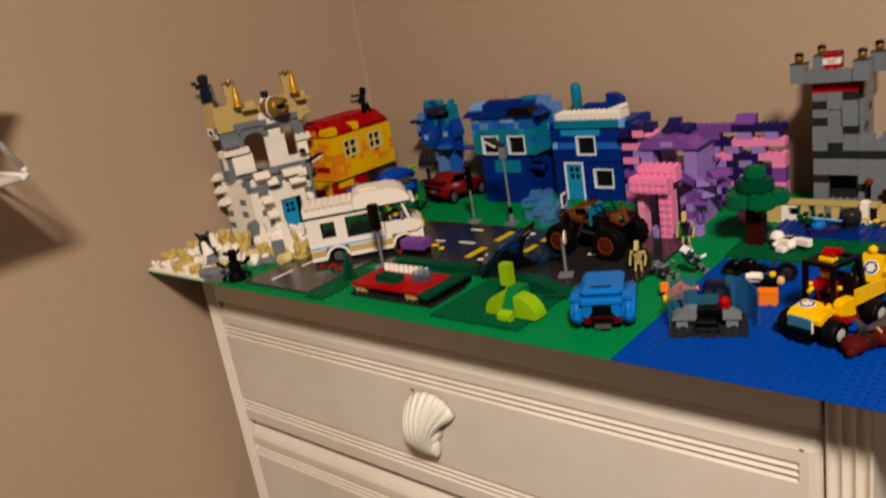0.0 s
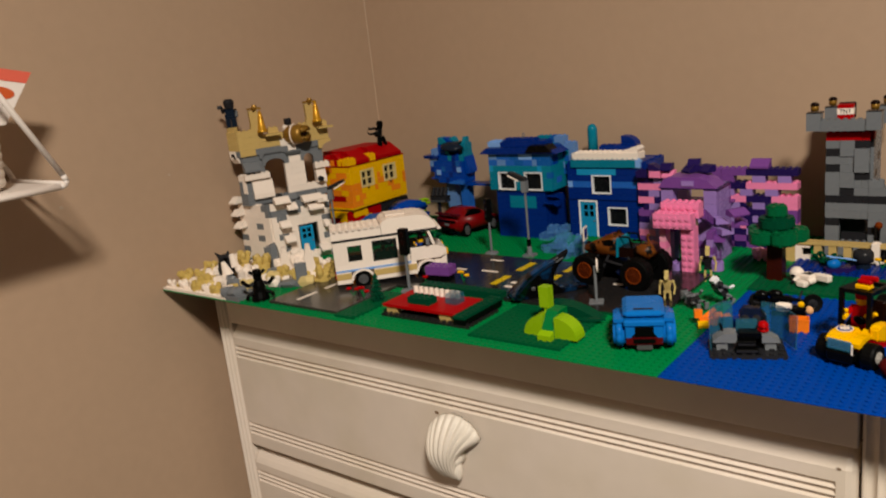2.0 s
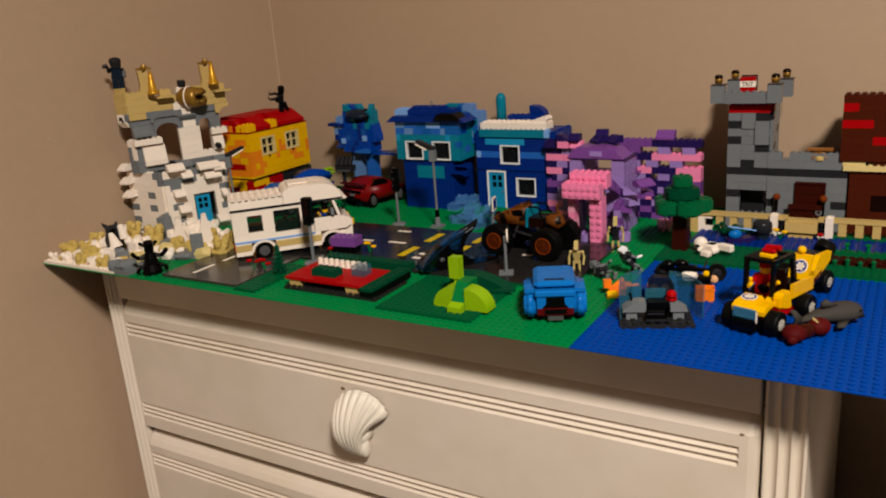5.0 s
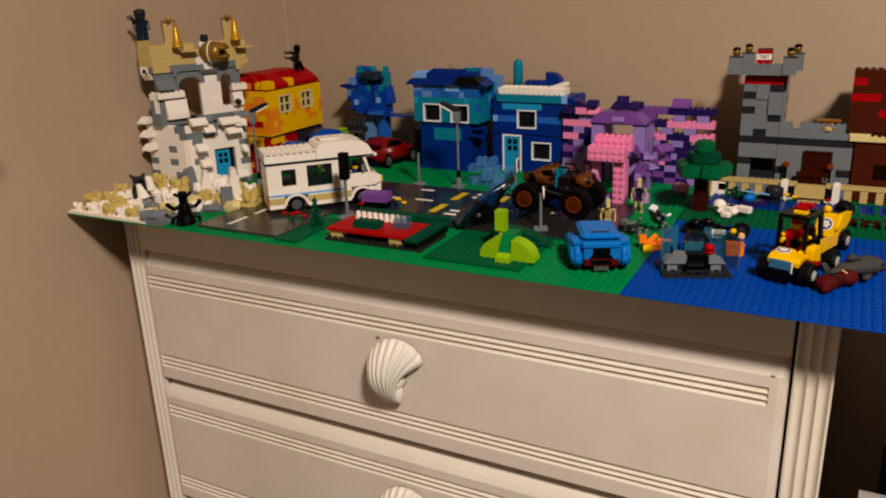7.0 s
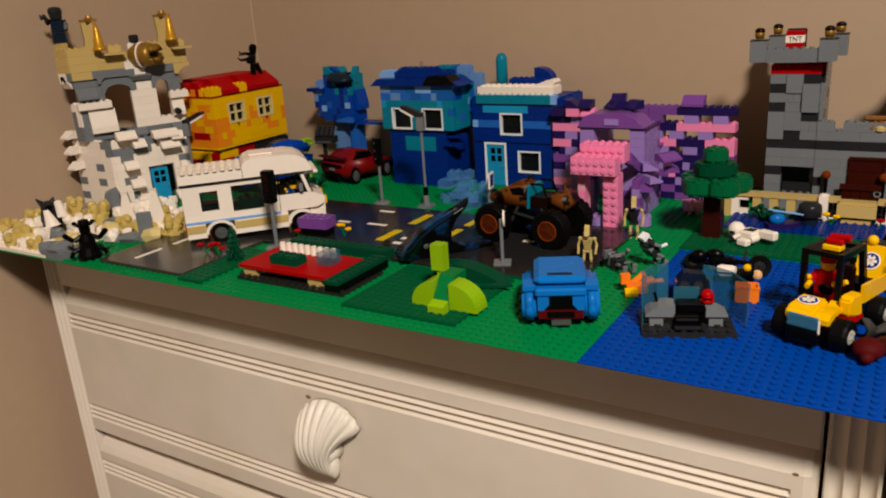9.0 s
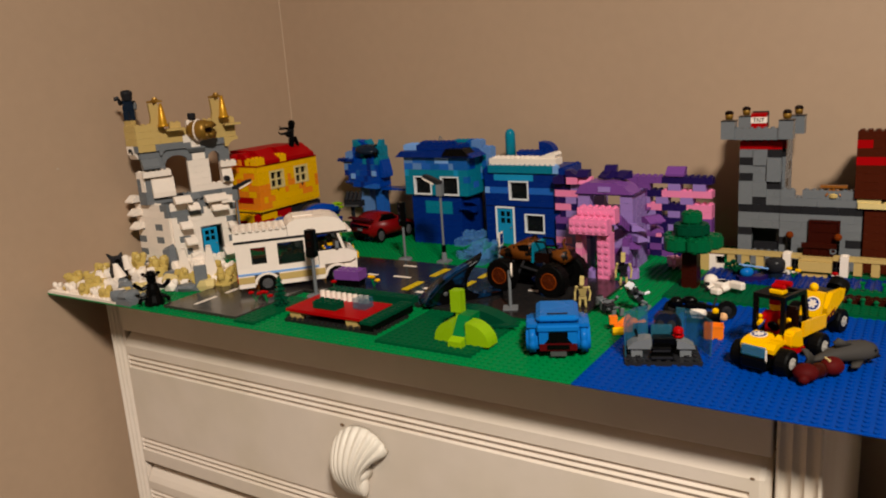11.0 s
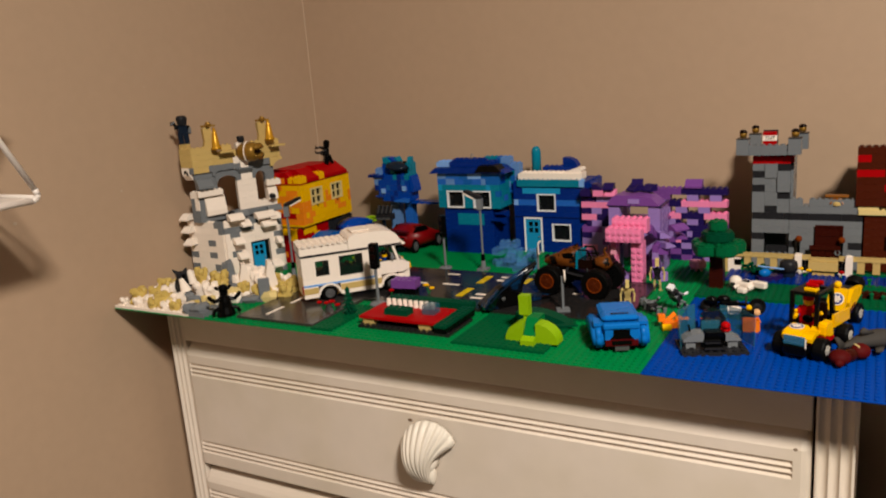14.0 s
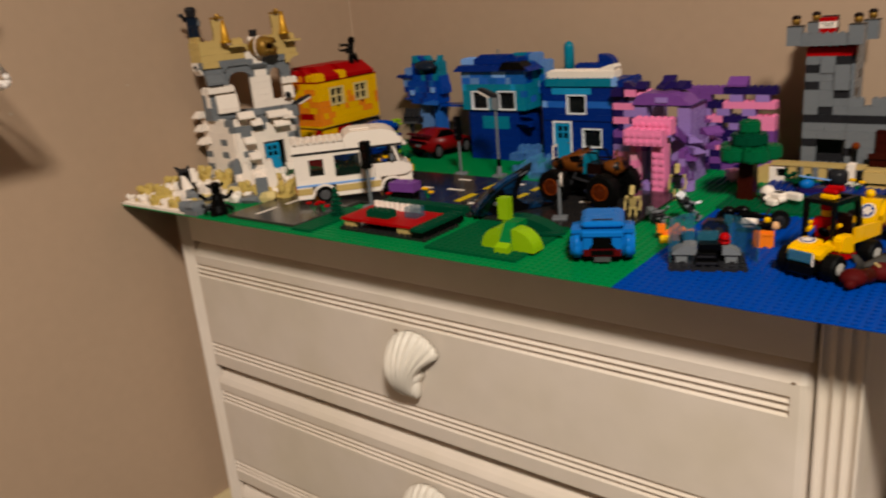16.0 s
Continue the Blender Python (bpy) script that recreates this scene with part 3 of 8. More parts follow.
# lime hill with a slide
hill = thing("lime_hill", 0.608, 0.039, Z0 + P, 0, "lime green toy hill with a green slide", "toy hill")
hill.scale = (0.9, 0.9, 0.97)


def dome_half(x0, x1, flip):
    pts = [(x0, 0), (x1, 0)]
    for k in range(9):
        a = math.pi / 2 * k / 8
        pts.append((x1 - (x1 - x0) * math.sin(a), 0.0225 * math.cos(a)) if not flip else (x1 - (x1 - x0) * (1 - math.cos(a)), 0.0225 * math.sin(a)))
    return mesh_of((prism, pts[:2] + pts[3:-1] if flip else [(x1, 0)] + [(x1, 0.0225)] + pts[3:], 0, 0.020, "y"))


part("hill_side", dome_half(-0.002, 0.022, False), PAL["m"], hill)
bm = bmesh.new()
prism(bm, [(0.0385, 0), (0.0385, 0.0225)] + [(0.0385 + 0.028 * math.sin(math.pi / 2 * k / 8), 0.0225 * math.cos(math.pi / 2 * k / 8)) for k in range(1, 9)], 0, 0.020, "y")
part("hill_side", bm, PAL["m"], hill)
part("slide", mesh_of((prism, [(-0.003, 0), (0.018, 0), (0.018, 0.026), (0.012, 0.026), (-0.003, 0.007)], 0.0230, 0.0382, "x")), PAL["g"], hill, "bright green slide")
part("slide_end", mesh_of((prism, [(-0.013, 0), (-0.0035, 0), (-0.0035, 0.009), (-0.013, 0.006)], 0.0235, 0.040, "x")), PAL["m"], hill)
part("chimney_post", mesh_of((box, 0.010, 0.0185, 0.026, 0.0225, 0.030, 0.049), (box, 0.0150, 0.0202, 0.0, 0.0228, 0.0300, 0.0259)), PAL["m"], hill)
part("slide_back", mesh_of((box, 0.0230, 0.0182, 0.0, 0.0382, 0.0330, 0.0259)), PAL["g"], hill)

# ---- pale stone castle in the corner ----
keep = thing("ruined_castle", 0, 0, Z0, 0, "white and grey toy castle ruin with a tan crown", "toy castle")
F_LOW = ["GGWWWWWWG", "WWWWWWGGW", "GGWWWWGGW", "WWWWWWWWW", "GGWWWGGWW", "WWWWWWWWW", "GGWWWGGWW", "WWWWWWWWW", "WWWWWWWWG", "WWWWWWWGG"]
R_LOW = ["GWWWW....WWG", "WWWWG....WWW", "WWGWW....WWW", "WWWWW....WGG", "WGGWW....WWW", "WWWWW....WWW", "WWWWWWWWWWGG", "WGGWWWWWWWWW", "GGGGGGWWWWWG", "WWWWGGGWWWWW"]
brick_wall(keep, F_LOW, 0.008, 0.152, 0)
brick_wall(keep, R_LOW, 0.083, 0.155, 0, 65)
F_UP = ["GG", "GG", "GW", "GW", "WW", "..", "..", "GG"]
R_UP = ["GGGGGGGGGGGGGGGG", "GWWWW...WWWWWWWW", "GWWW....WWWW..WW", "GWWW....WWWW..WW", "WWWW....WWWW..WW", "GGGG....WWWW..GG", "GGGG....GWWW..GG", "GGGGGGGGGGGGGGGG"]
ZU = 10 * B
brick_wall(keep, F_UP, 0.030, 0.146, ZU)
brick_wall(keep, R_UP, 0.046, 0.148, ZU, 65)
ZT = ZU + 8 * B
F_TAN = ["WWG", "ttt", "ttt", "ttt"]
R_TAN = ["tttGGGGGWWWGGGGG", "ttttttttWWWttttttt", "tttttttttWWttttttt", "ttttt.tt.WW.tttttt"]
brick_wall(keep, F_TAN, 0.024, 0.142, ZT)
brick(keep, 0.026, 0.141, ZT - B, 2, 1, "W", B, False, "under")
part("hook", mesh_of((path_tube, [(0.031, 0.1405, ZT + 0.001), (0.033, 0.1395, ZT + 0.005), (0.036, 0.1395, ZT + 0.005), (0.038, 0.1405, ZT - 0.002)], 0.0011)), PAL["k"], keep)
brick_wall(keep, R_TAN, 0.048, 0.144, ZT, 65)
u65 = Vector((math.cos(radians(65)), math.sin(radians(65)), 0))
n65 = Vector((u65.y, -u65.x, 0))


def on65(s, out, z, base=(0.048, 0.144)):
    p = Vector((base[0], base[1], 0)) + u65 * s + n65 * out
    return (p.x, p.y, z)


part("rear_wall", mesh_of((box, 0.004, 0.166, 0, 0.010, 0.262, ZU - 0.004), (box, 0.012, 0.262, 0, 0.090, 0.268, ZU - 0.004)), PAL["G"], keep)
for z in (ZU, ZT):
    part("floor_slab", mesh_of((prism, [(0.012, 0.162), (0.046, 0.162), (0.084, 0.26), (0.012, 0.26)], z - P, z - 0.0004, "z")), PAL["G"], keep)
toy_door(keep, *on65(5 * S - 0.001, 0.0, 0.008, (0.083, 0.155)), 0.027, 0.049, 65, "c", None)
for s0 in (0.033, 0.122):                                # pillars with gold cones on the crown
    x, y, z = on65(s0, -0.004, ZT + 4 * B)
    part("crown_pillar", mesh_of((prism, [(-0.012, 0), (0.013, 0), (0.009, 0.006), (0.0045, 0.030), (-0.0075, 0.030), (-0.0085, 0.010)], -0.004, 0.004, "y")), PAL["t"], keep).matrix_basis = pose(x, y, z, 0, -6, 65)
    part("gold_cone", mesh_of((lathe, [(0.0078, 0), (0.0078, 0.003), (0.0064, 0.004), (0.0036, 0.024), (0.0016, 0.033)], (0, 0, 0), 16)), GOLD, keep, "shiny gold cone", True).matrix_basis = pose(*on65(s0 + 0.004, 0.0085, ZT + (3.55 if s0 < 0.1 else 4.0) * B))
    bm = bmesh.new()
    prism(bm, [(0.0115 * math.cos(k * math.pi / 5) * (1 if k % 2 == 0 else 0.5), 0.0115 * math.sin(k * math.pi / 5) * (1 if k % 2 == 0 else 0.5)) for k in range(10)], 0, 0.0030, "z")
    lathe(bm, [(0.0065, 0.0030), (0.0040, 0.0048), (0.0030, 0.0075)], (0, 0, 0), 10)
    part("star_cap", bm, OLDGOLD, keep).matrix_basis = pose(x, y, z + 0.0302, 0, 0, 20)
bm = bmesh.new()                                         # round shield with a snarling boss
lathe(bm, [(0.012, -0.018), (0.0160, -0.010), (0.0165, 0.0), (0.0172, 0.001), (0.0168, 0.010), (0.0150, 0.017)], (0, 0, 0), 24)
shield = part("round_shield", bm, OLDGOLD, keep, "antique gold round shield with relief", True)
shield.matrix_basis = pose(*on65(0.088, 0.006, ZT + 2.5 * B), 0, 0, 108) @ pose(0, 0, 0, 90, 0, 0) @ Matrix.Diagonal((0.88, 0.88, 0.88, 1))
for turn in (0, 180):                                     # upper and lower jaw
    bm = bmesh.new()
    prism(bm, [(0.0150 * math.cos(radians(18 + 18 * k)), 0.0150 * math.sin(radians(18 + 18 * k))) for k in range(9)] + [(-0.0110, 0.0035), (-0.004, 0.0042), (0.004, 0.0042), (0.0110, 0.0035)], 0.0100, 0.0260, "z")
    bmesh.ops.bevel(bm, geom=list(bm.edges), offset=0.0022, segments=2, affect="EDGES")
    part("jaw", bm, OLDGOLD, keep, "", True).matrix_basis = shield.matrix_basis @ pose(0, 0, 0, 0, 0, turn)
part("mouth_gap", mesh_of((ball, (0, 0, 0.0160), 0.0120, 0.0050, 0.0070, 10)), PAL["n"], keep).matrix_basis = shield.matrix_basis
part("shield_rim", mesh_of((hoop, [(0.0160, -0.0025), (0.0188, -0.0012), (0.0160, 0.0002)], 28)), PAL["W"], keep).matrix_basis = shield.matrix_basis
part("grey_barrel", mesh_of((lathe, [(0.005, 0), (0.006, 0.003), (0.006, 0.008), (0.005, 0.010)], (0, 0, 0), 12)), PAL["D"], keep).matrix_basis = pose(*on65(0.082, -0.004, ZT + 4.1 * B))
for s0, w, dz, out in ((3.6 * S, 5.0 * S, 6.0, 0), (11.4 * S, 3.2 * S, 6.0, 0), (3.2 * S, 5.8 * S, 7.3, 0.0025)):      # arches over the tall openings
    bm = bmesh.new()
    pts = [(0, 0.0), (0.004, 0.0)] + [(w / 2 - (w / 2 - 0.004) * math.cos(math.pi * k / 10), 0.010 * math.sin(math.pi * k / 10)) for k in range(1, 10)] + [(w - 0.004, 0.0), (w, 0.0), (w, 0.0145), (0, 0.0145)]
    prism(bm, pts, -0.0012, 0.0078, "y")
    part("arch", bm, PAL["G"], keep).matrix_basis = pose(*on65(s0, out, ZU + dz * B, (0.046, 0.148)), 0, 0, 65)
for s0, out, z, w, d, h, c, k in ((-0.4, 0.0081, 4.2, 5, 1, 0.9, "W", "brick"), (13.8, 0.0081, 4.4, 3, 1, 0.9, "W", "brick"), (-0.2, 0.0120, 5.5, 3, 2, 1.5, "G", "slope"), (1.0, 0.0068, 1.0, 4, 1, 3.0, "W", "slope"),
                                  (14.0, 0.0068, 2.0, 2, 1, 2.4, "W", "slope"), (8.4, 0.0075, 7.2, 3, 1, 0.8, "G", "under"), (13.4, 0.0100, 0.0, 3, 1, 1.0, "G", "slope"), (5.2, 0.0100, 0.0, 4, 1, 1.0, "G", "slope")):
    x, y, z = on65(s0 * S, out, ZU + z * B, (0.046, 0.148))
    brick(keep, x, y, z, w, d, c, h * B, k == "brick", k, 65)       # ledges and sloped panels on the upper wall
for s0, z in ((14.6, 2.6), (5.6, 0.9)):
    x, y, z = on65(s0 * S, 0.007, ZU + z * B, (0.046, 0.148))
    part("peg", mesh_of((tube, (0, 0, 0), (n65.x * 0.006, n65.y * 0.006, 0), 0.0046, 0.0042, 12)), PAL["D"], keep).matrix_basis = pose(x, y, z)
for s0 in (5.0, 15.6):                                   # tan shelves below the cones
    x, y, z = on65(s0 * S, 0.0150, ZT + 2.85 * B)
    brick(keep, x, y, z, 3, 2, "t", P, False, "brick", 65)
part("crown_bracket", mesh_of((prism, [(0, 0.0094), (0.021, 0.0094), (0.021, 0.0050), (0.014, 0.0042), (0.008, 0.0005), (0.005, -0.004), (0, -0.004)], -0.0015, 0.0072, "y")), PAL["t"], keep, "tan arched bracket").matrix_basis = pose(*on65(15.6 * S, 0, ZT), 0, 0, 65)
random.seed(5)
for s0, z, c, w in ((0.006, 0.098, "W", 3), (0.024, 0.086, "W", 2), (0.050, 0.094, "W", 4), (0.058, 0.080, "W", 3), (0.072, 0.090, "W", 2), (0.010, 0.060, "W", 2), (0.014, 0.036, "W", 2), (0.080, 0.050, "W", 1), (0.020, 0.012, "W", 2), (0.068, 0.012, "W", 2)):
    x, y, z = on65(s0, 0.0165, z, (0.083, 0.155))        # rock slopes that stick out of the wall
    brick(keep, x, y, z, w, 2, c, B, True, "slope", 65)
for x, z in ((0.007, 0.100), (0.007, 0.080), (0.008, 0.060)):
    brick(keep, x, 0.137, z, 2, 2, "W", B, True, "slope")
for s0 in (0.040, 0.088, 0.102):
    part("crossbow", mesh_of((tube, (0, 0, 0), (0.012, -0.006, 0.008), 0.0012), (tube, (0.002, 0.004, 0.004), (0.006, -0.008, 0.006), 0.001)), PAL["k"], keep).matrix_basis = pose(*on65(s0, 0.004, ZU - 0.002))

# ---- sand and rock at the foot of the castle ----
rocks = thing("rock_pile", 0, 0, Z0, 0, "pile of tan, white and grey toy rocks on a white plate", "toy rocks")
bm = bmesh.new()
box(bm, 0.001, 0.001, 0, 0.150, 0.096, P)
studs(bm, 18, 11, 0.002, 0.002, P)
part("sand_plate", bm, PAL["W"], rocks, "white studded plate")
part("grey_corner", mesh_of((box, 0.1502, 0.001, 0, 0.178, 0.040, P * 2), (studs, 3, 4, 0.152, 0.004, P * 2)), PAL["G"], rocks)
rnd = random.Random(11)


def loose_rock(x, y, z, r, h, c):
    bm = bmesh.new()
    facet_rock(bm, 0, 0, 0, r, r * rnd.uniform(0.75, 1.0), h, rnd)
    part("rock", bm, PAL[c], rocks).matrix_basis = pose(x, y, z, 0, 0, rnd.uniform(0, 90))


def rock_crown(x, y, z, w, c):
    """A knobbed toy rock: a blocky stub on a foot, with blunt knobs round its top."""
    bm = bmesh.new()
    facet_rock(bm, 0, 0, 0, w * 0.50, w * 0.46, w * 0.66, rnd)
    for k in range(3):
        a = 2 * math.pi * (k + rnd.uniform(-0.25, 0.25)) / 3
        facet_rock(bm, w * 0.30 * math.cos(a), w * 0.30 * math.sin(a), w * rnd.uniform(0.34, 0.44), w * 0.25, w * 0.25, w * rnd.uniform(0.34, 0.46), rnd)
    part("rock_crown", bm, PAL[c], rocks).matrix_basis = pose(x, y, z, 0, 0, rnd.uniform(0, 90))


for k in range(58):                                       # low white and tan rubble, higher towards the castle
    x, y = rnd.uniform(0.012, 0.225), rnd.uniform(0.012, 0.138)
    if (x > 0.150 and y < 0.066) or (x > 0.19 and y < 0.090):
        continue
    h = rnd.uniform(0.010, 0.016) + 0.10 * y * rnd.random()
    loose_rock(x, y, P * 0.2, rnd.uniform(0.009, 0.014), h, rnd.choice("WWWWvvvy"))
for x, y, z, w, c in ((0.020, 0.030, 0.004, 0.026, "v"), (0.045, 0.040, 0.008, 0.020, "v"), (0.048, 0.056, 0.017, 0.021, "v"), (0.075, 0.024, 0.006, 0.024, "v"), (0.072, 0.010, 0.003, 0.018, "v"), (0.115, 0.012, 0.003, 0.018, "v"),
                      (0.104, 0.076, 0.030, 0.022, "v"), (0.122, 0.092, 0.016, 0.028, "v"), (0.134, 0.084, 0.014, 0.020, "v"), (0.170, 0.092, 0.010, 0.020, "v"), (0.196, 0.094, 0.006, 0.022, "v"), (0.206, 0.120, 0.018, 0.018, "v"), (0.222, 0.132, 0.008, 0.022, "v"), (0.232, 0.108, 0.006, 0.023, "v"),
                      (0.014, 0.010, 0.003, 0.014, "W"), (0.070, 0.045, 0.008, 0.024, "W"), (0.104, 0.030, 0.003, 0.024, "W"), (0.114, 0.066, 0.010, 0.024, "W"), (0.134, 0.064, 0.008, 0.026, "W"), (0.152, 0.038, 0.003, 0.022, "y"), (0.172, 0.070, 0.002, 0.020, "W"), (0.040, 0.012, 0.003, 0.016, "W"), (0.094, 0.012, 0.003, 0.014, "W"),
                      (0.172, 0.118, 0.016, 0.026, "W"), (0.190, 0.112, 0.012, 0.026, "W"), (0.210, 0.134, 0.010, 0.024, "W"), (0.150, 0.108, 0.010, 0.026, "W"), (0.120, 0.176, 0.003, 0.024, "W"), (0.130, 0.190, 0.003, 0.022, "W")):
    if z > 0.005:
        loose_rock(x, y, P * 0.2, w * 0.52, z + w * 0.2, rnd.choice("Wv"))
    rock_crown(x, y, z, w, c)
for x, y, z, r, h, c in ((0.160, 0.014, P * 2, 0.015, 0.010, "G"), (0.146, 0.010, P, 0.012, 0.014, "G"), (0.128, 0.034, P, 0.014, 0.017, "G"), (0.108, 0.044, P, 0.012, 0.016, "G"), (0.112, 0.124, P, 0.013, 0.044, "G"), (0.124, 0.118, P, 0.009, 0.026, "G"), (0.154, 0.084, P, 0.012, 0.020, "G"), (0.192, 0.082, 0, 0.016, 0.010, "G"), (0.178, 0.076, 0, 0.010, 0.008, "G")):
    loose_rock(x, y, z, r, h, c)                          # grey boulders
for x, y, h in ((0.158, 0.106, 0.046), (0.203, 0.112, 0.052)):
    bm = bmesh.new()
    prism(bm, [(-0.012, 0), (0.012, 0), (0.004, h), (-0.002, h)], -0.008, 0.008, "y")
    part("rock_spire", bm, PAL["W"], rocks).matrix_basis = pose(x, y, 0.002, 0, 0, 50)
part("rock_slab", mesh_of((soft_box, -0.008, -0.003, 0, 0.008, 0.003, 0.034, 0.0008)), PAL["G"], rocks, "upright grey slab").matrix_basis = pose(0.2115, 0.088, 0.0002, 0, 0, 48)

# ---- yellow house with a red roof ----
yellow = thing("yellow_house", 0, 0, Z0, 0, "yellow and orange toy house with a red roof", "toy house")
YX, YY = 0.135, 0.284
YF = YX - 9 * S
brick_wall(yellow, ["RRRRRRRRDDDDDDDDD", "RRROORRRDDDDDDDDD", "RRRRRRRRDDDDDDDDD", "rrrRRRRRDDDDDDDDD", "RRRYYRRRDDDDDDDDD", "YYYYRRRRDDDDDDDDD"], YX - 0.006, YY + 0.006, 0, 90)
brick_wall(yellow, ["RRRRRRRR", "RROORRRR", "RRRRRRRR", "RrrRRRRR", "RRRRRYYR", "YYYYYYYR"], YF, YY - 0.003, 0)
ZY = 6 * B + 0.008
SIDE = ["OOYYYYYYYYYYYYYY", "YOOYYYYYYYYOOOYY", "OOYYYYOYYYOOYYYO", "OO....YOO....YYO", "YY....YOY....YYY", "YY....YYY....YYY", "YYYYYYYYYYYYYYYY"]
brick_wall(yellow, SIDE, YX, YY + S, ZY, 90, 1, B, 4)
brick_wall(yellow, ["OOOOOOOOO", "OOORRRROO", "YOOOOOYYO", "OOOOYYOOO", "OYYOOOOYY", "OOYYYOOOY", "YYOOYYYYY"], YF, YY, ZY, 0, 1, B, 4)
for y in (2, 9):
    window_in(yellow, YX, YY + S + y * S, ZY + 3 * B, 4 * S, 3 * B, 90, "y", 1, 0.003)
    part("window_catch", mesh_of((prism, [(-0.002, 0), (0.002, 0), (0.0, -0.004)], 0.0001, 0.0012, "y")), PAL["k"], yellow).matrix_basis = pose(YX, YY + 3 * S + y * S, ZY + 3 * B - 0.0005, 0, 0, 90) @ pose(0, -0.0012, 0)
part("red_line", mesh_of((box, YF + 0.02, YY - 0.001, ZY + 7 * B, YX + 0.001, YY + 17 * S, ZY + 7 * B + P * 0.5)), PAL["R"], yellow, "thin red plate course")
part("rear_wall", mesh_of((box, YF, YY + S, ZY, YF + 0.007, YY + 16 * S, ZY + 7 * B), (box, YF, YY + 16 * S, ZY, YX - 0.0085, YY + 17 * S, ZY + 7 * B)), PAL["Y"], yellow)
part("floor_slab", mesh_of((box, YF, YY - 0.002, ZY - P, YX - 0.0005, YY + 17 * S, ZY - 0.0003)), PAL["Y"], yellow)
ZR = ZY + 7 * B + P * 0.6
for k in range(8):                                        # roof: red slopes, with yellow bricks showing in gaps
    y = YY + 2 * S * k
    if k in (0, 3):
        brick(yellow, YX - 0.0145, y, ZR, 2, 2, "Y", B * 1.15, True)
        brick(yellow, YX - 0.039, y, ZR, 3, 2, "R", 0.0190 if k == 0 else 0.0215, False, "slope_x")
    else:
        brick(yellow, YX - 0.037, y, ZR, 5, 2, "R", 0.0215, False, "slope_x")
brick(yellow, YF, YY + 2 * S, ZR, 4, 13, "R", 0.0212, False)
for k in range(4):
    brick(yellow, YF + 0.016 * k, YY - 0.001, ZR, 1, 1, "Y" if k % 2 else "O", B, True)
part("roof_roll", mesh_of((tube, (YF - 0.002, YY + 0.009, ZR + 0.0105), (YX - 0.024, YY + 0.009, ZR + 0.0105), 0.0075, 0.0075, 12)), PAL["R"], yellow, "rounded red roof end", True)

# ---- small blue tower on legs ----
mini = thing("blue_tower", 0.160, 0.452, Z0, 0, "small blue toy tower standing on light blue legs", "toy tower")
for x, w, c in ((0.0285, 2.5, "S"), (0.0595, 2, "M")):
    for k in range(8):
        brick(mini, x, 0.012, k * B, w, 2, c, B, False)
brick_wall(mini, ["..BBNBBBB", ".BBBBNBBB", "NBBaBBNBB", "SBBBBBNaB", "SSBBBTNBT"], 0.007, 0.0, 7.9 * B, 0, 4, B, 3)
brick_wall(mini, ["SSBBTNNkT", "..BTTNkkT"], 0.007, 0.006, 12.9 * B, 0, 3)
brick(mini, -0.003, -0.004, 12.4 * B, 4, 3, "N", P * 1.4, False)
brick(mini, 0.000, -0.006, 12.0 * B, 2, 3, "N", B, False, "under")
brick(mini, 0.026, 0.004, 14.9 * B, 2, 2, "T", B * 1.2, False, "slope_x")
brick(mini, 0.030, 0.008, 14.9 * B, 3, 2, "B", B * 1.1, False, "slope_x")
brick(mini, 0.046, 0.012, 14.9 * B, 1, 2, "T", B * 1.1, False, "slope_x")
part("visor", mesh_of((lathe, [(0.018, 0), (0.020, 0.0025), (0.017, 0.006), (0.008, 0.009), (0.001, 0.010)], (0, 0, 0), 16)), PAL["z"], mini, "dark rounded visor piece", True).matrix_basis = pose(0.056, 0.004, 14.2 * B, 14, 8, 0) @ Matrix.Diagonal((1.1, 0.8, 1, 1))
brick(mini, 0.052, -0.004, 12.8 * B, 3, 2, "k", B * 1.3, False, "under")
brick(mini, 0.072, 0.006, 13.6 * B, 1, 2, "T", B * 2.4, False, "slope")
for x, z in ((0.022, 9.4), (0.066, 9.9)):
    brick(mini, x, -0.0028, z * B, 1, 1, "l", B * 0.9, False)
brick(mini, 0.0795, 0.004, 9.6 * B, 1, 3, "B", B * 3, False, "slope_x")
brick(mini, 0.007, 0.0, 7.9 * B, 2, 3, "B", B, False, "under")
part("front_curve", mesh_of((prism, [(0.050, 0), (0.070, 0.004), (0.079, 0.003), (0.079, -0.004), (0.050, -0.003)], -0.006, 0.0, "y")), PAL["M"], mini).matrix_basis = pose(0, 0, 8.2 * B)
part("beam", mesh_of((box, 0.080, 0.002, 7.5 * B, 0.174, 0.026, 7.5 * B + P)), PAL["B"], mini, "flat blue plate reaching to the next house")

# ---- blue house with a teal upper floor ----
teal = thing("teal_house", 0, 0, Z0, 0, "deep blue toy house with a teal upper floor", "toy house")
HX, HY = 0.334, 0.407
low = ["NNNNNNNNNNN"] * 5 + ["NNNTTTTTTNN", "NNNTTTTTTNN", "NNNNNNNNNNN"]
brick_wall(teal, low, HX, HY, 0)
brick_wall(teal, ["NNNNNNN"] * 8, HX + 11 * S, HY + S, 0, 90)
up = ["TT....TT....TT", "TT....TT....TT", "TT....TT....Ta", "cTTTTTTTTTTcTT", "MMSSMMaaMMSaaa", "SSMMMaalllaaaa"]
brick_wall(teal, up, HX - S, HY - 0.004, 8 * B)
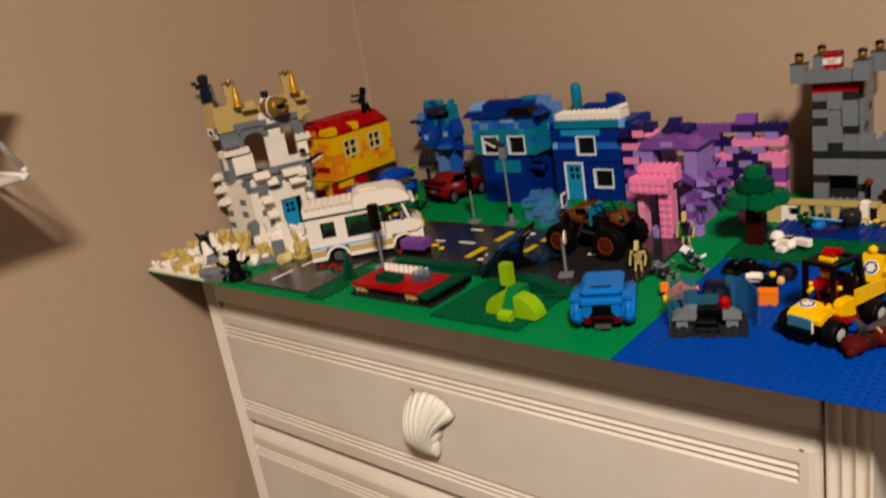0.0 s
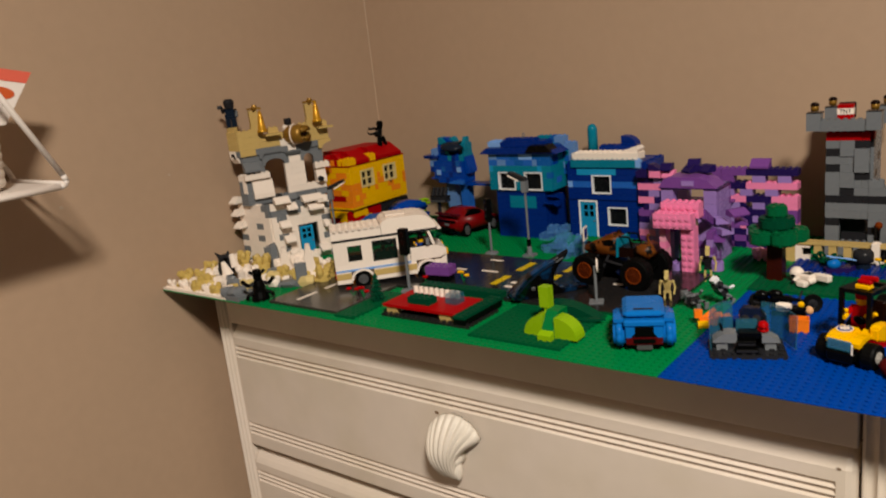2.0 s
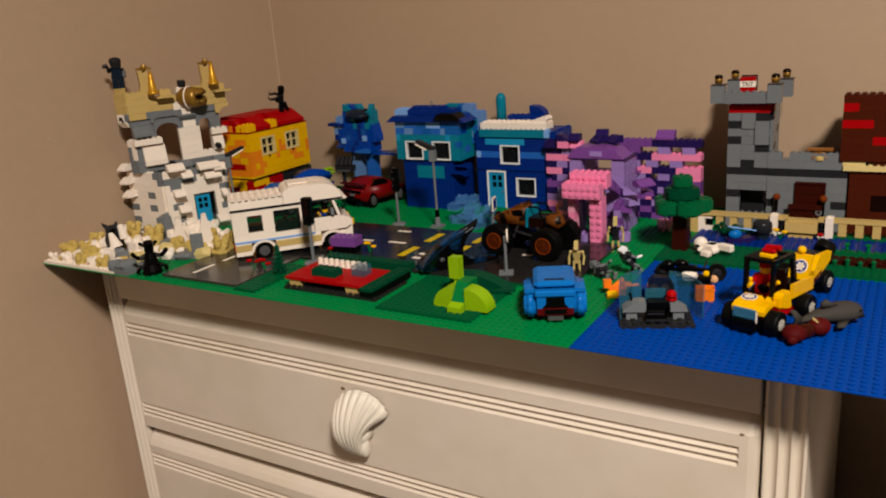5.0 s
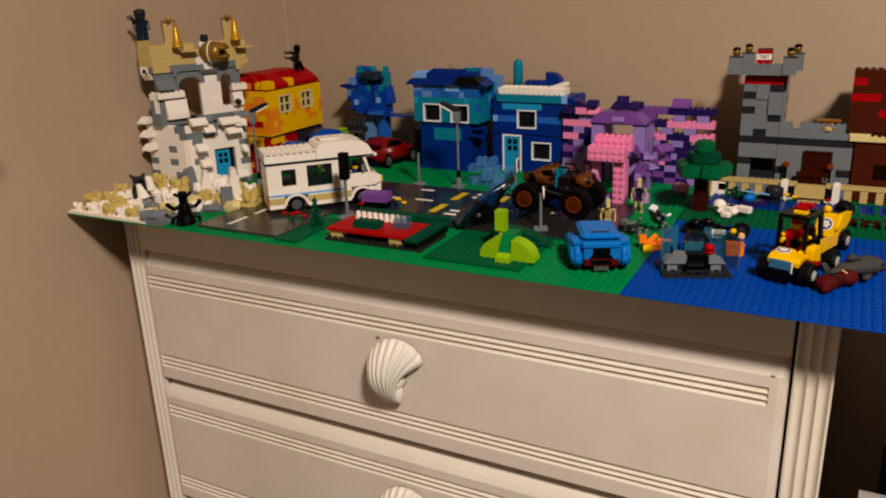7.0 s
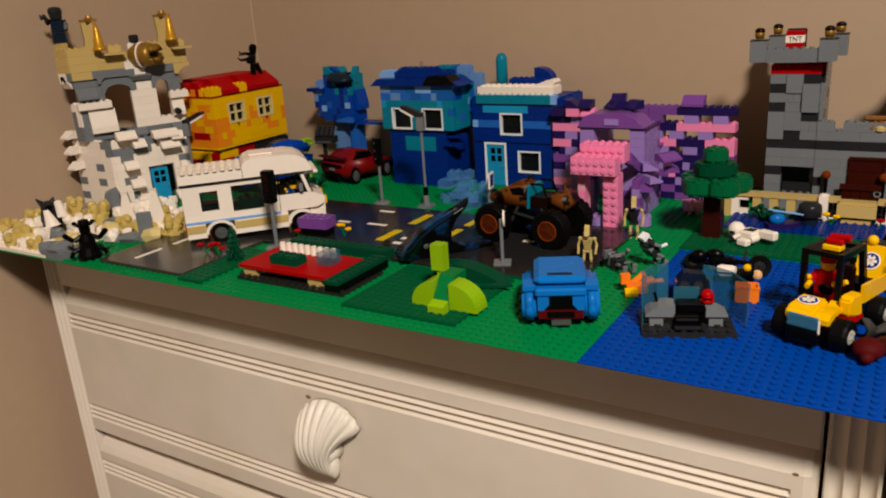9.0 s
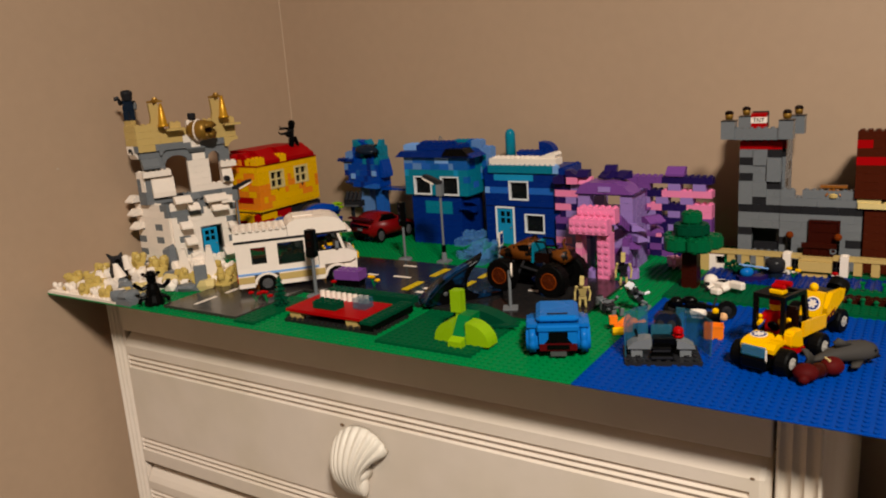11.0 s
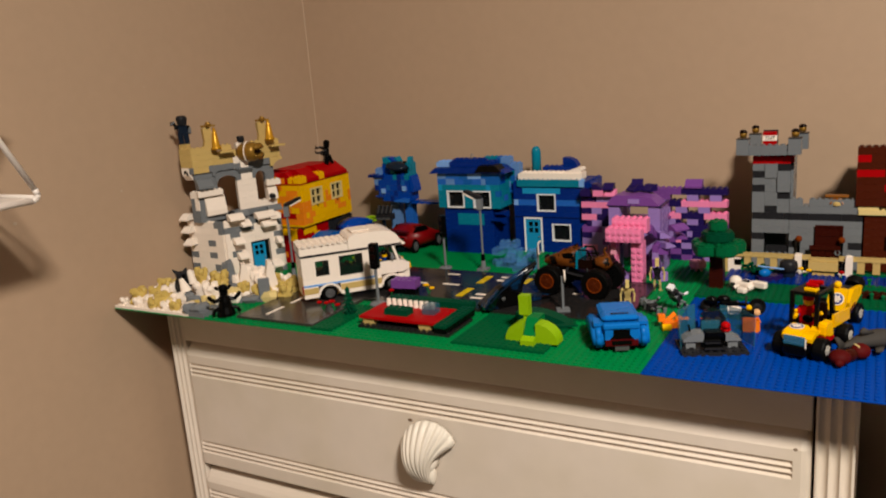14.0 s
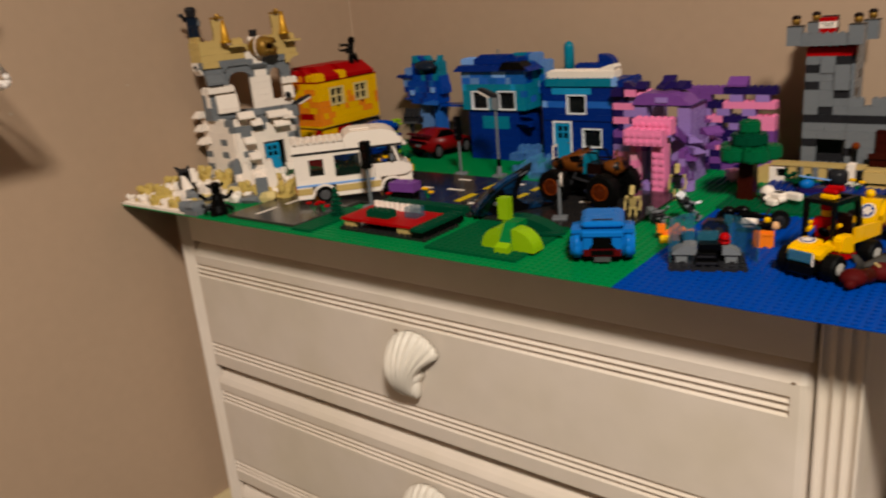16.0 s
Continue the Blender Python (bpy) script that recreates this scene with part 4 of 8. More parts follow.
brick_wall(teal, ["TTTTTTT", "TMMTTTT", "TTTTNNN", "TTTTTNN", "BBTTTTT", "NNTTTTT"], HX + 13 * S, HY + 0.004, 8 * B, 90)
window_in(teal, HX + S, HY - 0.004, 8 * B, 4 * S, 3 * B)
window_in(teal, HX + 7 * S, HY - 0.004, 8 * B, 4 * S, 3 * B)
ZH = 14 * B
part("eave", mesh_of((prism, [(HX - 0.020, 0.0), (HX + 0.118, 0.0), (HX + 0.104, 0.0092), (HX - 0.008, 0.0092)], HY - 0.010, HY + 0.030, "y")), PAL["N"], teal, "dark blue sloping eave").matrix_basis = pose(0, 0, ZH)
part("black_slope", mesh_of((prism, [(0.0, 0), (0.046, 0), (0.036, 0.010), (0.008, 0.010)], 0, 0.024, "y")), PAL["k"], teal, "black roof slope").matrix_basis = pose(HX + 0.066, HY - 0.013, ZH + 0.003)
brick_wall(teal, ["lllNNNNNNNNNN"], HX - 0.011, HY + 0.002, ZH + 0.0094, 0, 3, B * 0.8)
brick_wall(teal, ["NNNNNNN"], HX + 0.018, HY + 0.005, ZH + 0.0095 + B * 0.8, 0, 2, P * 1.2)
brick_wall(teal, ["TTTTaS", "TTTaSS"], HX + 0.060, HY + 0.032, ZH + 0.001, 0, 2)
brick_wall(teal, ["aaS", "STM", "TaS", "MTS", "TSS"], HX + 0.098, HY + 0.036, ZH - 4 * B, 0, 2)
part("aerial", mesh_of((path_tube, [(0, 0, 0), (0, 0, 0.006), (0.002, 0, 0.0085), (0.004, 0, 0.006), (0.004, 0, 0)], 0.0007, 6)), PAL["G"], teal).matrix_basis = pose(HX + 0.050, HY + 0.010, ZH + 0.0095 + B * 0.8 + P * 1.2)
part("rear_wall", mesh_of((box, HX + 0.0005, HY + S, 0, HX + 0.006, HY + 8 * S, ZH), (box, HX + 0.0065, HY + 8 * S - 0.004, 0, HX + 0.079, HY + 8 * S, ZH), (box, HX + 0.007, HY + 0.009, ZH - P, HX + 0.078, HY + 0.058, ZH - 0.0004)), PAL["N"], teal)
for k, (x, z) in enumerate(((0.088, 5.2 * B), (0.090, 6.2 * B))):
    brick(teal, HX + x, HY - 0.006 + 0.008 * k, z, 2, 3, "N", B, False, "under")

# ---- deep blue house with a white roof ----
navy = thing("blue_house", 0, 0, Z0, 0, "deep blue toy house with white roof plate and door", "toy house")
VX, VY = 0.447, 0.436
rows = ["NN....NNNNNNNNNN", "NN....NNNNNNNNNN", "NN....NN....NNNN", "NN....NN....NNNN", "NN....NN....NNNN", "NN....NNNNNNNNNN",
        "NNNNNNNNNNNNNNNN", "NNNNN....NNNNNNN", "lMMMM....MMMMMMl", "NNNNN....NNNNNNN", "NNccccccccNNNNNN", "NNNNNNNNNNNNNNNN"]
brick_wall(navy, rows, VX, VY, 0, 0, 1, B, 8)
brick_wall(navy, ["NNNNNNN"] * 12, VX + 16 * S, VY + S, 0, 90)
part("storey_line", mesh_of((box, VX - 0.0006, VY - 0.0007, 6 * B, VX + 16 * S + 0.0006, VY, 6 * B + 0.0008)), PAL["k"], navy)
toy_door(navy, VX + 2 * S, VY, 0, 4 * S, 6 * B, 0, "c")
window_in(navy, VX + 8 * S, VY, 2 * B, 4 * S, 3 * B)
window_in(navy, VX + 5 * S, VY, 7 * B, 4 * S, 3 * B)
ZV = 12 * B
part("rear_wall", mesh_of((box, VX, VY + S, 0, VX + 0.006, VY + 8 * S, ZV), (box, VX + 0.0065, VY + 8 * S - 0.004, 0, VX + 0.119, VY + 8 * S, ZV), (box, VX + 0.007, VY + 0.009, ZV - P, VX + 0.119, VY + 0.058, ZV - 0.0004)), PAL["N"], navy)
brick_wall(navy, ["TTTTTTTTTTTTTl"], VX + 0.008, VY - 0.003, ZV - 0.0075, 0, 1, 0.0075 + P * 1.2)
bm = bmesh.new()
box(bm, VX + 0.010, VY - 0.001, ZV + P * 1.2, VX + 0.116, VY + 0.0235, ZV + P * 1.2 + B)
studs(bm, 13, 3, VX + 0.011, VY, ZV + P * 1.2 + B)
part("roof_plate", bm, PAL["W"], navy, "white studded roof block")
part("roof_slope", mesh_of((prism, [(0, 0), (0.030, 0), (0.032, 0.005), (0.029, 0.0085), (0.022, 0.008)], 0, 0.022, "y")), PAL["W"], navy).matrix_basis = pose(VX + 0.0840, VY + 0.001, ZV + P * 1.2 + B)
ZW = ZV + 0.001
part("round_chimney", mesh_of((lathe, [(0.0075, 0), (0.0075, 0.042), (0.0068, 0.047), (0.0045, 0.0505), (0.001, 0.052)], (0, 0, 0), 16)), PAL["T"], navy, "rounded teal chimney", True).matrix_basis = pose(VX + 0.029, VY + 0.033, ZW)
brick_wall(navy, ["NNNNNNN", "NNNNNNN"], VX + 0.042, VY + 0.026, ZW, 0, 2)
part("curved_brick", mesh_of((prism, [(0, 0), (0.024, 0)] + [(0.024 - 0.020 * (1 - math.cos(math.pi / 2 * k / 6)), 0.015 * math.sin(math.pi / 2 * k / 6)) for k in range(1, 7)] + [(0, 0.015)], 0, 0.016, "y")), PAL["N"], navy).matrix_basis = pose(VX + 0.070, VY + 0.044, ZW + 1.7 * B)
brick(navy, VX - 0.006, VY + 0.006, 10.6 * B, 2, 4, "N", B, True)
brick(navy, VX + 0.120, VY + 0.004, 11.0 * B, 2, 3, "N", B, False, "slope_x")

# ---- purple and pink house ----
pinkh = thing("pink_house", 0, 0, Z0, 0, "purple, lavender and pink toy house with an awning", "toy house")
QX, QY = 0.703, 0.432
right = ["VVUUVVUULLKK", "UUVVUUVVLLVV", "LLUULLUULLKK", "VVVKUUUUVVKK", "ULLUULUUUUVV", "VVVVUUUUUUVV", "ULLU.LLU..KK", "KKKKUUUUKKKK", "LL.LL..LL...", "UUUUKKKKKKKK", "VV...LL..LL.", "VVVVUUUUUUUU"]
brick_wall(pinkh, right, 0.682, QY, 0, 0, 2, B * 0.93, 5)
brick_wall(pinkh, ["VVVVV"], 0.6415, QY + 0.001, 11 * B * 0.93, 0, 2, B * 0.93, 5)
brick_wall(pinkh, ["VVVV"], 0.650, QY + 0.001, 10 * B * 0.93, 0, 2, B * 0.93, 5)
left = ["VVLLKKVLL", "KKKLLKKLL", "LLLLVVKLL", "UULLLUULL", "VVVVLLVLL", ".ULLUUULL", "KKKUUUULL", "UULLUUULL", "KKKKKKLLL", "UUULLLLL."]
brick_wall(pinkh, left, 0.564, QY - 0.004, 0, 0, 2, B, 3)
brick_wall(pinkh, ["LLLLL", "LLLLV"] * 5, QX, 0.366, 0, 90, 1, B, 4)
mid = ["LL....LLL", "LL....LLL", "LL....VLL", "UL....LLL", "LV....LLL", "LL....LLL", "LLLLLLLLL", "LL.....LL", "LL.....LL", "LL.....LL"]
brick_wall(pinkh, mid, 0.631, 0.350, 0, 0, 2, B, 4)
part("storey_floor", mesh_of((box, 0.632, 0.366, 7 * B - P, 0.700, 0.44, 7 * B - 0.0004)), PAL["V"], pinkh)
part("roof_line", mesh_of((box, 0.629, 0.348, 10 * B, 0.706, 0.40, 10 * B + 0.0012)), PAL["U"], pinkh)
ZP = 10 * B + 0.0014
part("roof", mesh_of((prism, [(0.629, 0), (0.703, 0), (0.694, 0.009), (0.682, 0.0145), (0.644, 0.0145), (0.636, 0.011)], 0.347, 0.384, "y")), PAL["V"], pinkh, "purple sloping roof").matrix_basis = pose(0, 0, ZP)
brick(pinkh, 0.660, 0.3455, ZP + 0.003, 2, 1, "L", B * 0.7, False)
for x, c, k, rz in ((0.658, "U", "slope", 10), (0.668, "U", "slope_x", 30), (0.650, "U", "slope", -30), (0.672, "U", "slope", -25)):
    brick(pinkh, x, 0.372, ZP + 0.016 + (0.006 if x == 0.658 else 0), 2, 2, c, B, False, k, rz)
brick(pinkh, 0.719, QY - 0.002, 11.25 * B, 3, 2, "V", B * 1.2, False, "slope")
for x, z, c, k in ((0.585, 10, "K", "brick"), (0.603, 10, "K", "slope"), (0.584, 11.0, "U", "slope_x"), (0.600, 11.0, "U", "slope"), (0.565, 10.0, "U", "brick")):
    brick(pinkh, x, QY - 0.012, z * B, 2, 2, c, B, True, k)
for k in range(2):                                        # stepped pink awning with studs on its face
    bm = bmesh.new()
    y0, z0 = 0.286 + 0.016 * k, 7.2 * B + B * 1.1 * k
    box(bm, 0.646 + 0.004 * k, y0, z0 - B, 0.694 + 0.004 * k, y0 + 0.0158, z0 + B * 0.9)
    for i in range(6):
        for j in range(2):
            tube(bm, (0.650 + 0.004 * k + i * 0.008, y0, z0 - 0.005 + j * 0.008), (0.650 + 0.004 * k + i * 0.008, y0 - 0.0017, z0 - 0.005 + j * 0.008), 0.0025, 0.0025, 8)
    studs(bm, 6, 2, 0.646 + 0.004 * k, y0 + 0.001, z0 + B * 0.9)
    part("awning", bm, PAL["K"], pinkh, "pink studded awning")
for x in (0.648, 0.692):
    part("awning_bracket", mesh_of((prism, [(0.3185, 0.066), (0.349, 0.050), (0.349, 0.060), (0.3185, 0.078)], x, x + 0.008, "x")), PAL["V"], pinkh, "purple awning bracket")
for k in range(7):
    ob = brick(pinkh, 0.678, 0.294, k * B * 0.88, 2, 2, "K", B * 0.88, False)
bm = bmesh.new()
for k in range(7):
    for i in range(2):
        tube(bm, (0.682 + i * S, 0.294, (k + 0.5) * B * 0.88), (0.682 + i * S, 0.2923, (k + 0.5) * B * 0.88), 0.0025, 0.0025, 8)
part("column_stud", bm, PAL["K"], pinkh)
for k in range(6):
    brick(pinkh, 0.648, 0.300, k * B, 1, 2, "K" if k % 2 else "p", B, False)
for x, y, z, rz, c in ((0.706, 0.338, 5.6 * B, 30, "L"), (0.714, 0.350, 6.6 * B, -35, "V"), (0.716, 0.330, 4.4 * B, 50, "L"), (0.704, 0.325, 3.6 * B, 15, "V"), (0.722, 0.360, 5.0 * B, 20, "V")):
    brick(pinkh, x, y, z, 2, 3, c, B * 0.8, False, "slope_x", rz)
brick_wall(pinkh, ["VVVV", "LVLV", "VVLL", "LLVV", "VVVV"], 0.707, 0.322, 0, 90, 1)
for x, y in ((0.660, 0.300), (0.668, 0.306), (0.705, 0.312)):
    brick(pinkh, x, y, 0.001, 2, 2, "L", B, True, "round")

# ---- grey castle ----
fort = thing("grey_castle", 0, 0, Z0, 0, "grey toy castle tower with battlements and brown door", "toy castle")
GX, GY = 0.812, 0.424
tower = ["GGGGGG", "GGGGGG", "GG....", "GG....", "DD....", "GGGGGG", "GGGGGG", "DDDDDD", "GGDDGG", "GGGGGG", "GGGGDD", "DDGGGG", "GGGGGG", "DDGGGG", "GGGGDD", "RRRRRR"]
brick_wall(fort, tower, GX, GY, 0, 0, 1, B, 3)
brick_wall(fort, ["GGGGGG", "GGDDGG"] * 4 + ["GGGGGG", "GGGGGG", "GDDGGG", "GGGGGG", "GGGDDG", "GGGGGG", "DGGGGG", "RGGGGG"], GX + 6.4 * S, GY + S, 0, 90, 1, B, 3)
part("tower_rear", mesh_of((box, GX, GY + S, 0, GX + 0.006, GY + 0.056, 16 * B), (box, GX + 0.0065, GY + 0.050, 0, GX + 0.047, GY + 0.056, 16 * B)), PAL["G"], fort)
for x, z, w, h in ((4, 11, 2, 3), (2, 13, 2, 2), (2, 9, 2, 2), (0, 8, 2, 3)):
    brick(fort, GX + x * S, GY - (0.003 if x == 4 else 0.0015), z * B, w, 1, "G", B * h, False)
curtain = ["DGGG....GGG", "DGGG....GGG", "GGGG....GGG", "DGGG....GDD", "GGGG....GGG", "GGGG....GGG", "GGGGGGGGGGG", "DDDDDDDDDDD", "GGGGGGGGGGG", "GG.GGGGGGG."]
brick_wall(fort, curtain, GX + 6 * S, GY - 0.001, 0, 0, 1, B, 5)
part("wall_walk", mesh_of((box, GX + 7 * S + 0.001, GY + 0.009, 8 * B, GX + 17 * S, GY + 0.056, 8 * B + P)), PAL["G"], fort)
part("curtain_rear", mesh_of((box, GX + 7 * S + 0.001, GY + 0.050, 0, GX + 17 * S, GY + 0.056, 8 * B - 0.001)), PAL["D"], fort)
toy_door(fort, GX + 10 * S + 0.0005, GY - 0.004, 0.006, 4 * S + 0.002, 6 * B - 0.002, 0, "J", "J", False)
for k in range(4):
    part("door_plank", mesh_of((soft_box, GX + 9.55 * S + 0.0087 * k, GY - 0.0095, 0.002, GX + 9.55 * S + 0.0087 * k + 0.0085, GY - 0.0045, 0.0330, 0.0004)), PAL["J"], fort)
part("door_beam", mesh_of((soft_box, GX + 9.3 * S, GY - 0.0115, 0.0290, GX + 9.5 * S + 0.0362, GY - 0.0096, 0.0355, 0.0004)), PAL["J"], fort)
ring = part("door_ring", mesh_of((hoop, [(0.0022, -0.0006), (0.0036, -0.0006), (0.0036, 0.0006), (0.0022, 0.0006)], 16)), PAL["G"], fort, "grey ring")
ring.matrix_basis = pose(GX + 13.6 * S, GY - 0.0105, 0.0265, 90, 0, 0)
part("drain", mesh_of((box, 0.002, 0, 0, 0.030, 0.006, 0.0105)), PAL["D"], fort, "dark grey grille").matrix_basis = pose(GX + 2 * S, GY + 0.003, 2 * B)
ZC = 16 * B + 0.003
part("tower_floor", mesh_of((box, GX - 0.010, GY - 0.010, ZC, GX + 0.054, GY + 0.066, ZC + P)), PAL["G"], fort)
brick_wall(fort, ["GGGGGGG"], GX - 0.006, GY - 0.010, ZC + P, 0, 1, B * 1.05, 8)
brick_wall(fort, ["GGGGGGGG"], GX + 0.054, GY - 0.006, ZC + P, 90, 1, B * 1.4, 8)
for x, y in ((-0.020, -0.012), (0.045, -0.012), (-0.012, 0.046), (0.049, 0.046)):
    brick(fort, GX + x, GY + y, ZC + P * 0.2, 2, 2, "G", B * 2.2, False)
    part("corner_tile", mesh_of((box, 0, 0, 0, 0.0165, 0.0165, P * 0.4)), PAL["D"], fort).matrix_basis = pose(GX + x, GY + y, ZC + P * 0.2 + B * 2.2)
    part("finial", mesh_of((lathe, [(0.0040, 0), (0.0048, 0.003), (0.0048, 0.0065), (0.0036, 0.0075)], (0, 0, 0), 12, 0), (lathe, [(0.0050, 0.0062), (0.0050, 0.0085), (0.0026, 0.0105)], (0, 0, 0), 12, 1)), [OLDGOLD, PAL["n"]], fort, "dull gold and black finial", True).matrix_basis = pose(GX + x + S, GY + y + S, ZC + P * 0.9 + B * 2.2)
for x in (0.873, 0.925):
    part("torch", mesh_of((tube, (0, 0, 0), (0, 0, 0.018), 0.0016, 0.0022, 8, 0), (ball, (0, 0, 0.021), 0.0045, 0.0045, 0.0045, 10, 1)), [PAL["k"], PAL["x"]], fort, "black torch with dull orange flame").matrix_basis = pose(x, GY - 0.008, 0.022)

tnt = thing("tnt_box", GX + 0.013, GY - 0.004, Z0 + ZC + P + B * 1.05, 4, "red toy explosive box with white lettered band", "toy box")
tnt.scale = (0.86, 0.86, 0.95)
part("box_body", mesh_of((box, 0, 0, 0, 0.020, 0.016, 0.018)), PAL["R"], tnt)
part("label_band", mesh_of((box, -0.0003, -0.0004, 0.006, 0.0203, 0.0164, 0.0135)), PAL["W"], tnt, "white label band")
part("frame_post", mesh_of((tube, (0.0205, 0.017, 0), (0.0205, 0.017, 0.019), 0.001), (tube, (0.0, 0.017, 0.0188), (0.0205, 0.017, 0.0188), 0.001)), PAL["D"], tnt)
txt = bpy.data.curves.new("lettering", "FONT")
txt.body, txt.size, txt.extrude, txt.align_x = "TNT", 0.0075, 0.0002, "CENTER"
txt.materials.append(PAL["k"])
letters = new("lettering", txt)
letters.parent = tnt
letters.matrix_basis = pose(0.010, -0.0006, 0.0072, 90, 0, 0)

# ---- brown and red house ----
brown = thing("brown_house", 0, 0, Z0, 0, "dark brown toy house with red bricks in its upper wall", "toy house")
BX = GX + 17 * S + 0.002
low = ["HHHHHHHHHHHHHHH"] * 3 + ["HHHnnnnnHHHHHHH", "HHHnnnnnHHHHHHH"] + ["HHHHHHHHHHHHHHH"] * 3
brick_wall(brown, low, BX, GY, 0, 0, 1, B, 6)
brick_wall(brown, ["yyyyyyyyyyyyyyy"], BX - 0.007, GY - 0.004, 8 * B, 0, 2, P * 2)
brick_wall(brown, ["yyy.HHHH.yyyyyy"], BX - 0.008, GY - 0.002, 8 * B + P * 2, 0, 2, P * 1.4)
upb = ["HHHHHHHHHHHHHHH", "HHHHHHHHHHHHHHH", "HHHHRRRRRRHHHHH", "HHHHHHHHHHHHHHH", "RRRRHHHHHHHHHHH", "HHHHHHHRRRHHHHH", "RRHHHHHHHHHHHHH", "HHHHHHHRRRRHHHH"]
brick_wall(brown, upb, BX - 0.011, GY - 0.004, 8 * B + P * 3.6, 0, 2, B, 6)
brick_wall(brown, ["HHHHHH"] * 7, BX + 15 * S, GY + S, 0, 90)
part("rear_wall", mesh_of((box, BX - 0.004, GY + 0.013, 0, BX + 0.003, GY + 0.056, 0.16), (box, BX + 0.004, GY + 0.050, 0, BX + 0.118, GY + 0.056, 0.16), (box, BX + 0.004, GY + 0.013, 0.156, BX + 0.118, GY + 0.0495, 0.160)), PAL["n"], brown)
brick(brown, BX + 7 * S, GY - 0.004, 8 * B + P * 2, 3, 1, "n", B, True)

# ---- tan fence and bridge in front of the castle ----
FN = 0.786
fence = thing("tan_fence", FN, 0.386, Z0, 0, "tan and white toy fence with a gate along the river", "toy fence")


def fpart(name, x0, y0, z0, x1, y1, z1, c, label=""):
    return part(name, mesh_of((box, x0 - FN, y0, z0, x1 - FN, y1, z1)), PAL[c], fence, label)


fpart("rail", 0.7885, 0, 0.0222, 0.8900, 0.012, 0.0262, "t")
fpart("rail", 0.9235, 0, 0.0222, 1.0480, 0.012, 0.0262, "t")
for x0, x1 in ((0.8040, 0.8710), (0.9400, 1.0480)):
    fpart("lower_rail", x0, 0.002, 0.001, x1, 0.009, 0.0062, "h", "green lower rail")
for x in (0.808, 0.8245, 0.841, 0.8575, 0.945, 0.9625, 0.980, 0.9975, 1.015, 1.0325):
    fpart("post", x, 0.001, 0.0064, x + 0.0085, 0.010, 0.0221, "t")
for x0, z0, x1, z1 in ((0.7872, 0, 0.7948, 0.0203), (0.7949, 0, 0.8038, 0.0085), (0.7949, 0.0186, 0.8038, 0.0203)):
    fpart("window_block", x0, -0.001, z0, x1, 0.010, z1, "W", "white window block")
fpart("window_pane", 0.7950, 0.005, 0.0086, 0.8037, 0.006, 0.0185, "k")
for x0, x1, f0, f1 in ((0.8715, 0.8800, 0.8715, 0.8885), (0.9315, 0.9400, 0.9235, 0.9400)):
    fpart("gate_post", x0, -0.004, 0.0062, x1, 0.008, 0.0285, "W", "white gate post")
    fpart("gate_foot", f0, -0.004, 0, f1, 0.008, 0.0061, "W", "white gate foot")
    fpart("gate_stud", x0 + 0.0018, -0.0008, 0.0286, x1 - 0.0018, 0.0042, 0.0300, "W")
for x0 in (0.8802, 0.9237):
    fpart("lattice", x0, 0.003, 0.0062, x0 + 0.0076, 0.004, 0.0204, "k", "black lattice window")
    fpart("lattice_bar", x0 + 0.0034, 0.0016, 0.0064, x0 + 0.0044, 0.0028, 0.0202, "D")
    fpart("lattice_bar", x0, 0.0010, 0.0125, x0 + 0.0076, 0.0015, 0.0135, "D")
fpart("gate_panel", 0.8882, -0.003, 0.0085, 0.9232, 0.006, 0.0200, "t", "tan gate panel")
fpart("gate_panel", 0.8882, 0.000, 0.0203, 0.9232, 0.010, 0.0240, "t", "tan gate panel")
fpart("gate_sill", 0.8930, -0.006, 0.0005, 0.9190, 0.004, 0.0050, "t")

pads = thing("sand_block", 0.7710, 0.384, Z0, 0, "cream toy block at the fence end", "toy block")
part("block_body", mesh_of((prism, [(0, 0), (0.0160, 0), (0.0160, 0.0215), (0.010, 0.0215), (0, 0.0170)], 0, 0.012, "y")), PAL["t"], pads)

# ---- vehicles ----
def wheel(parent, x, y, z, r, w, side=1, hub=None, name="wheel", rim_r=0.62):
    """A wheel on an axle along y; side -1 shows its face to -y."""
    ob = part(name, mesh_of((lathe, [(r * 0.93, 0), (r, w * 0.15), (r, w * 0.85), (r * 0.93, w)], (0, 0, 0), 20)), RUBBER, parent)
    ob.matrix_basis = pose(x, y, z) @ pose(0, 0, 0, 90 if side < 0 else -90, 0, 0)
    bm = bmesh.new()
    lathe(bm, [(r * rim_r, w), (r * rim_r, w + 0.0004), (r * rim_r * 0.82, w - 0.0008 + 0.0014), (r * 0.2, w + 0.0010), (r * 0.12, w + 0.0016)], (0, 0, 0), 18)
    for k in range(5):
        a = 2 * math.pi * k / 5
        box(bm, r * 0.18, -r * 0.05, w + 0.0004, r * rim_r * 0.85, r * 0.05, w + 0.0014)
        bmesh.ops.rotate(bm, verts=bm.verts[-8:], cent=(0, 0, 0), matrix=Matrix.Rotation(a, 3, "Z"))
    part("rim", bm, hub or CHROME, ob)
    return ob


